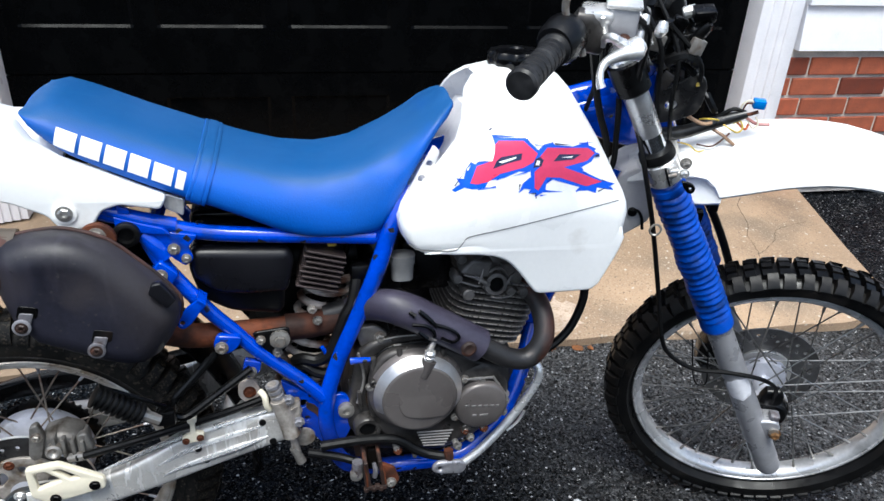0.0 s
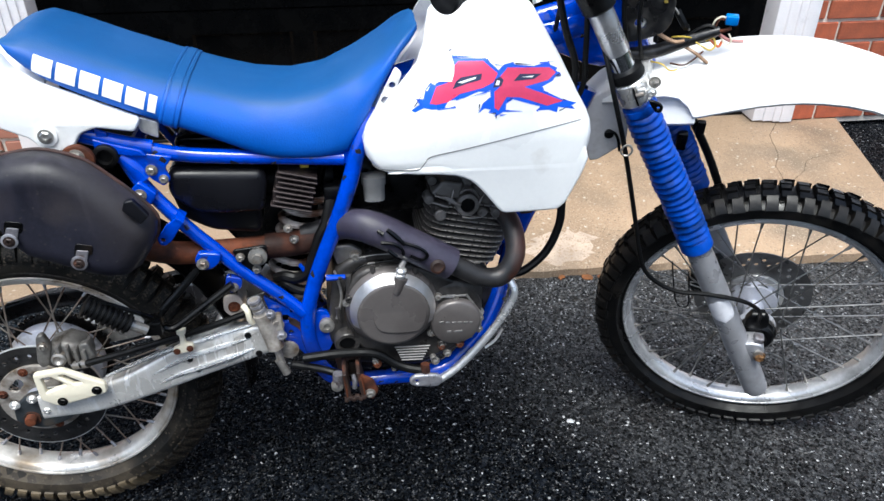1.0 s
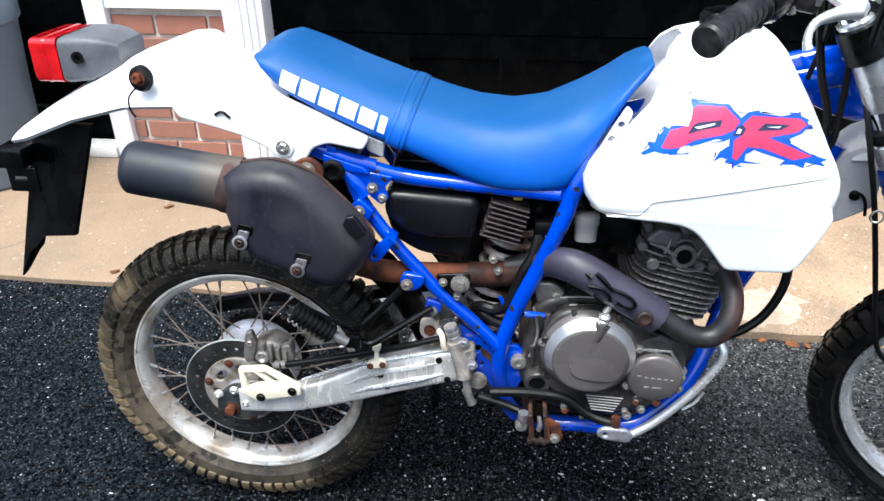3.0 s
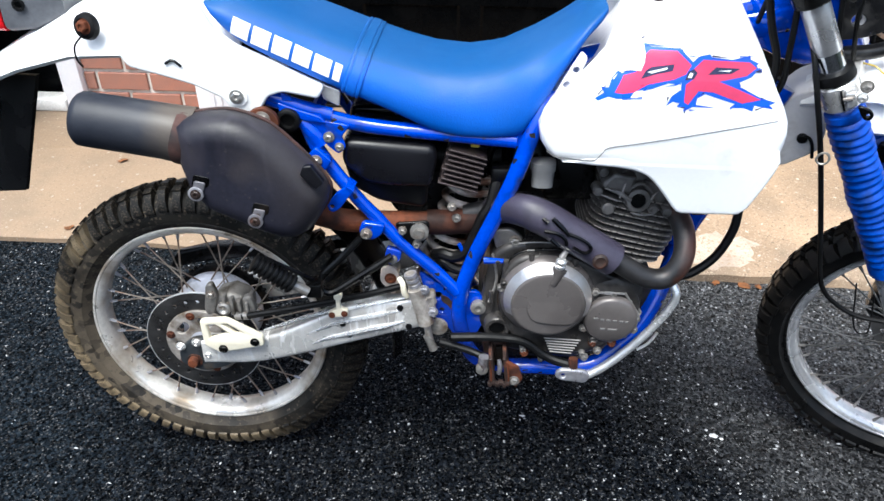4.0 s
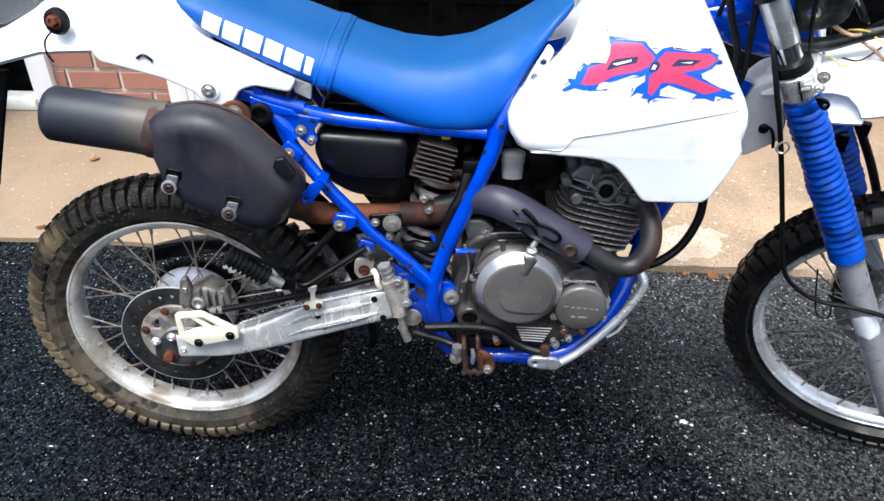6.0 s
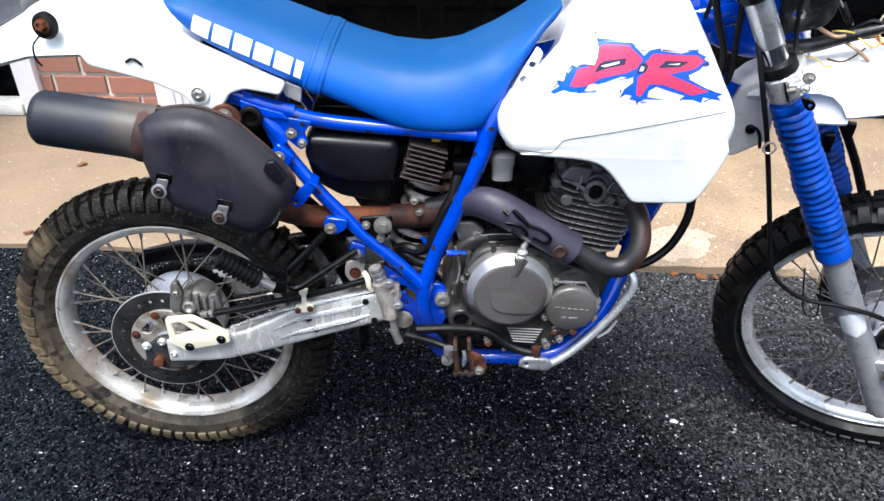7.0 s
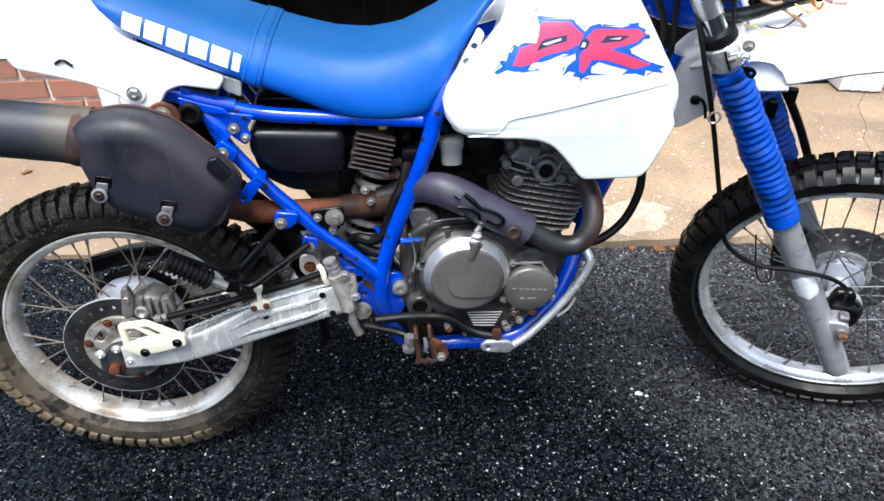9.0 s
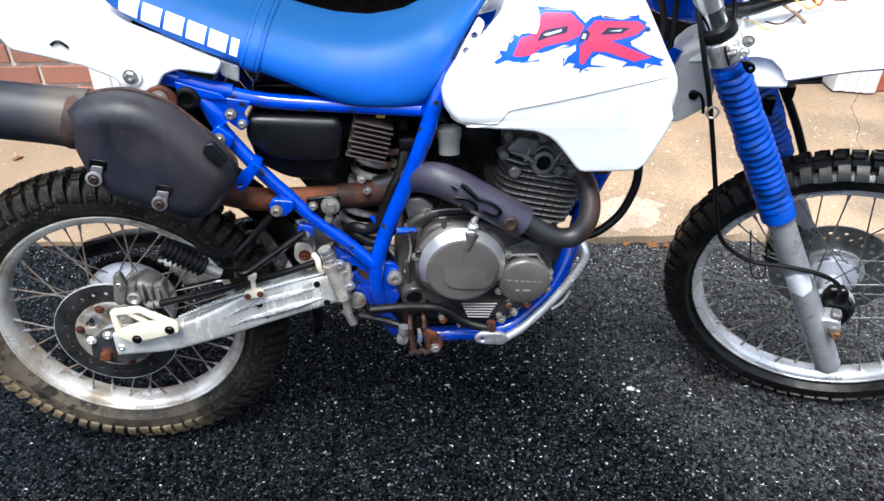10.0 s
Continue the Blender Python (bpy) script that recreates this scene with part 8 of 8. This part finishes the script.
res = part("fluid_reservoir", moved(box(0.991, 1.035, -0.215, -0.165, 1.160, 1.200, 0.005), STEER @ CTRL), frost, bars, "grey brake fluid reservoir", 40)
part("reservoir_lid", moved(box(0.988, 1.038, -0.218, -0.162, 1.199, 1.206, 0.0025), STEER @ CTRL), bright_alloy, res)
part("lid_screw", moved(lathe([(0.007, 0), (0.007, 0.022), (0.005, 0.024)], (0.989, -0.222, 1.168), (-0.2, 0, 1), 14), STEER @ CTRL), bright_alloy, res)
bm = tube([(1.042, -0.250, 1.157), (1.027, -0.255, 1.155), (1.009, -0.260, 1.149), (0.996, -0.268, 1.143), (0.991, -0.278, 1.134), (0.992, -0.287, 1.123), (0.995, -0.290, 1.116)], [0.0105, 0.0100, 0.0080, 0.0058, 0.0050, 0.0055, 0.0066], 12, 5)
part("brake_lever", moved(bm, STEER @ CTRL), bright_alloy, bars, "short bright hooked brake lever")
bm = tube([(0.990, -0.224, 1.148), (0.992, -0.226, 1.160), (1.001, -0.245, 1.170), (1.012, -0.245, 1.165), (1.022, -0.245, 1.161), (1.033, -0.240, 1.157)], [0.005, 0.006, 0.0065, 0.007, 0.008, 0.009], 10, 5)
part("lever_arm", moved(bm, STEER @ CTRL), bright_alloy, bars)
bm = lathe([(0.007, 0), (0.007, 0.010), (0.004, 0.012)], (1.018, -0.222, 1.156), (0.1, -0.3, 1), 14)
part("lever_pivot", moved(bm, STEER @ CTRL), rust_mat, bars)
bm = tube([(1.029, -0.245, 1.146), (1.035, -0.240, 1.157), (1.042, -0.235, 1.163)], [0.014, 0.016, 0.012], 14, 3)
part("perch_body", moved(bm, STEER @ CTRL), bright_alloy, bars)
part("front_brake_hose", moved(tube([(1.03, -0.16, 1.175), (1.06, -0.13, 1.14), (1.06, -0.12, 1.06), (1.075, -0.08, 0.99)], 0.0055, 8, 5), STEER), black_rubber, bars)
for dy in (-0.04, 0.04):
    part("bar_clamp", moved(box(1.025, 1.068, dy - 0.015, dy + 0.015, 1.095, 1.148, 0.006), STEER), alloy, bars)

# ---- bare instrument bracket and loose wiring where the lamp is missing ----
bm = plate(rounded([(1.104, 0.958), (1.098, 1.020), (1.130, 1.032), (1.152, 1.055), (1.170, 1.052), (1.180, 1.036), (1.178, 1.000), (1.170, 0.984), (1.142, 0.968)], 0.012), -0.055, -0.047, 0.002, [circle(1.129, 0.995, 0.010, 16)])
b2 = plate(rounded([(1.104, 0.958), (1.098, 1.020), (1.130, 1.032), (1.152, 1.055), (1.170, 1.052), (1.180, 1.036), (1.178, 1.000), (1.170, 0.984), (1.142, 0.968)], 0.012), 0.047, 0.055, 0.002, bm=bm)
box(1.10, 1.12, -0.05, 0.05, 0.99, 1.03, 0.004, bm)
brk = part("lamp_bracket", moved(bm, STEER), bracket_black, bike, "bare black headlamp bracket with loose wires")
bm = plate(rounded([(1.118, 1.106), (1.150, 1.116), (1.160, 1.064), (1.134, 1.058), (1.128, 1.078)], 0.006), -0.036, -0.032, 0.0008, [rounded([(1.128, 1.100), (1.143, 1.105), (1.147, 1.088), (1.132, 1.084)], 0.003), circle(1.150, 1.072, 0.004, 12)])
part("gauge_plate", moved(bm, STEER), bracket_black, brk, "thin black plate with cut-outs")
part("bracket_hook", moved(tube([(1.124, -0.05, 0.990), (1.130, -0.05, 0.988), (1.136, -0.05, 0.996), (1.134, -0.05, 1.003)], 0.003, 8, 3), STEER), bright_alloy, brk)
bm = lathe([(0.032, 0), (0.036, 0.006), (0.036, 0.05), (0.030, 0.058)], (1.105, 0.03, 1.10), (-0.35, 0, 1), 24)
part("instrument", moved(bm, STEER), black_plastic, brk, "small black instrument")
part("ignition_switch", moved(lathe([(0.018, 0), (0.018, 0.03), (0.012, 0.034)], (1.10, -0.035, 1.10), (-0.35, 0, 1), 18), STEER), black_paint, brk)
for a, b, r_ in (((1.090, -0.03, 1.104), (1.100, -0.035, 1.114), 0.010), ((1.118, -0.03, 1.142), (1.138, -0.03, 1.150), 0.010), ((1.060, -0.09, 1.118), (1.052, -0.10, 1.132), 0.010), ((1.066, -0.08, 1.105), (1.074, -0.08, 1.112), 0.007), ((1.118, -0.01, 1.105), (1.126, -0.012, 1.112), 0.008)):
    part("bright_nut", moved(tube([a, V(a) * 0.9 + V(b) * 0.1, V(a) * 0.1 + V(b) * 0.9, b], [r_ * 0.8, r_, r_, r_ * 0.7], 10, 1), STEER), bright_alloy, brk)
part("wire_sheath", moved(tube([(1.122, -0.05, 1.088), (1.138, -0.05, 1.070), (1.155, -0.05, 1.052)], [0.006, 0.008, 0.007], 10, 3), STEER), black_rubber, brk)
part("wire_joint", moved(tube([(1.162, -0.052, 1.040), (1.164, -0.056, 1.034)], 0.003, 8, 1), STEER), wire_yellow, brk)
har = part("wiring_loom", moved(tube([(1.10, -0.03, 0.928), (1.129, -0.03, 0.929), (1.166, -0.03, 0.939), (1.199, -0.03, 0.956), (1.233, -0.03, 0.972), (1.259, -0.03, 0.984)], [0.0125, 0.0125, 0.0120, 0.0115, 0.0100, 0.007], 12, 5), STEER), bracket_black, bike, "taped black wiring loom with loose coloured wires")
part("blue_connector", moved(box(1.264, 1.284, -0.036, -0.020, 0.996, 1.011, 0.002), STEER), wire_blue, har, "blue plastic connector")
for pts, r_, mt in (
        ([(1.215, -0.03, 0.966), (1.232, -0.045, 0.962), (1.248, -0.045, 0.955), (1.256, -0.04, 0.962), (1.250, -0.035, 0.972), (1.240, -0.035, 0.966)], 0.0016, wire_yellow),
        ([(1.238, -0.03, 0.975), (1.252, -0.035, 0.964), (1.262, -0.035, 0.958), (1.266, -0.03, 0.966)], 0.0022, wire_orange),
        ([(1.250, -0.03, 0.980), (1.264, -0.03, 0.984), (1.276, -0.03, 0.990)], 0.0032, rust_mat),
        ([(1.258, -0.03, 0.978), (1.278, -0.03, 0.968), (1.300, -0.03, 0.969)], 0.0030, wire_pink),
        ([(1.205, -0.03, 0.952), (1.225, -0.04, 0.946), (1.240, -0.04, 0.936), (1.250, -0.04, 0.929)], 0.0030, wire_tan)):
    part("loose_wire", moved(tube(pts, r_, 6, 5), STEER), mt, har)
for pts, r_, mt in (
        ([(1.140, -0.04, 0.990), (1.165, -0.04, 0.972), (1.190, -0.04, 0.962), (1.205, -0.04, 0.966)], 0.0034, wire_tan),
        ([(1.150, -0.03, 0.918), (1.175, -0.045, 0.922), (1.190, -0.05, 0.914), (1.206, -0.04, 0.913)], 0.0014, wire_yellow),
        ([(1.185, -0.03, 0.965), (1.196, -0.04, 0.972), (1.212, -0.04, 0.972), (1.220, -0.03, 0.964)], 0.0015, wire_yellow),
        ([(1.245, -0.03, 0.982), (1.248, -0.03, 1.000), (1.258, -0.03, 1.008), (1.268, -0.03, 1.004)], 0.0016, ivory),
        ([(1.250, -0.03, 0.985), (1.255, -0.025, 1.000), (1.266, -0.025, 1.001)], 0.0016, rust_mat)):
    part("loose_wire", moved(tube(pts, r_, 6, 5), STEER), mt, har)
for pts, r_, mt in (
        ([(1.262, -0.03, 0.975), (1.272, -0.035, 0.962), (1.280, -0.035, 0.970), (1.274, -0.03, 0.980)], 0.0015, ivory),
        ([(1.160, -0.03, 1.030), (1.180, -0.035, 1.018), (1.196, -0.035, 0.998), (1.210, -0.03, 0.980)], 0.0022, steel),
        ([(1.185, -0.03, 1.012), (1.198, -0.035, 0.994), (1.205, -0.03, 0.984)], 0.0065, black_rubber),
        ([(1.190, -0.035, 0.920), (1.215, -0.045, 0.925), (1.240, -0.03, 0.945)], 0.0016, rust_mat),
        ([(1.21, -0.03, 0.97), (1.235, -0.03, 0.990), (1.255, -0.03, 0.986)], 0.0035, black_rubber)):
    part("loose_wire", moved(tube(pts, r_, 6, 5), STEER), mt, har)
for pts, r_ in (([(1.05, -0.06, 1.16), (1.09, -0.075, 1.10), (1.10, -0.08, 1.02), (1.115, -0.07, 0.95)], 0.0042), ([(1.07, -0.02, 1.17), (1.12, -0.06, 1.09), (1.125, -0.075, 1.01), (1.14, -0.05, 0.93)], 0.0036), ([(1.06, 0.04, 1.16), (1.13, 0.0, 1.10), (1.15, -0.02, 1.03), (1.16, -0.02, 0.95)], 0.0045), ([(0.99, -0.14, 1.17), (1.00, -0.11, 1.08), (0.99, -0.07, 0.98), (0.97, -0.05, 0.90)], 0.004), ([(1.10, -0.05, 1.13), (1.155, -0.06, 1.08), (1.165, -0.06, 1.045)], 0.004)):
    part("control_cable", moved(tube(pts, r_, 8, 5), STEER), black_rubber, bike, "black control cable")
for pts, r_ in (([(0.945, -0.075, 1.105), (0.952, -0.070, 1.080), (0.966, -0.066, 1.020), (0.980, -0.064, 0.972), (1.001, -0.062, 0.913), (1.000, -0.050, 0.840)], 0.0062), ([(1.020, -0.040, 1.010), (1.0185, -0.052, 0.975), (1.0185, -0.056, 0.932), (1.019, -0.056, 0.880), (1.005, -0.040, 0.835)], 0.0052)):
    part("control_cable", tube(pts, r_, 8, 5), black_rubber, bike, "black control cable")
for x, z, r_ in ((1.0345, 1.1503, 0.0085), (1.0455, 1.1395, 0.007), (1.0481, 1.1602, 0.008), (1.0365, 1.1657, 0.006), (1.0752, 1.1510, 0.0095), (1.0282, 1.1394, 0.006)):
    part("hose_union", moved(tube([(x, -0.130, z - r_), (x + 0.002, -0.138, z), (x + 0.003, -0.134, z + r_)], [r_ * 0.8, r_, r_ * 0.7], 10, 2), STEER), bright_alloy, bars)
# random blocks added to stand in for small clutter at the bars
rnd = random.Random(9)
for k in range(26):
    x, y, z = rnd.uniform(1.075, 1.15), rnd.uniform(-0.06, 0.05), rnd.uniform(1.03, 1.155)
    s_ = rnd.uniform(0.006, 0.014)
    m_ = Matrix.Translation((x, y, z)) @ Matrix.Rotation(rnd.uniform(0, 3), 4, (rnd.uniform(-1, 1), 1, rnd.uniform(-1, 1)))
    if k % 2:
        bm = moved(box(-s_, s_, -s_ * 0.7, s_ * 0.7, -s_ * 1.2, s_ * 1.2, s_ * 0.2), m_)
    else:
        bm = moved(lathe([(s_ * 0.5, -s_ * 1.5), (s_ * 0.7, -s_), (s_ * 0.7, s_), (s_ * 0.4, s_ * 1.6)], (0, 0, 0), (0, 0, 1), 12), m_)
    part("cable_joint", moved(bm, STEER), (black_paint, engine_grey, black_plastic, greasy_black, steel)[k % 5], brk)
part("clutter", moved(tube([(1.105, -0.055, 1.07), (1.13, -0.06, 1.085), (1.155, -0.055, 1.07)], 0.010, 8, 3), STEER), black_paint, brk)

bike.matrix_world = pose(0.0004, -0.0191, 0.0001, -3.319, 0, 1.211)
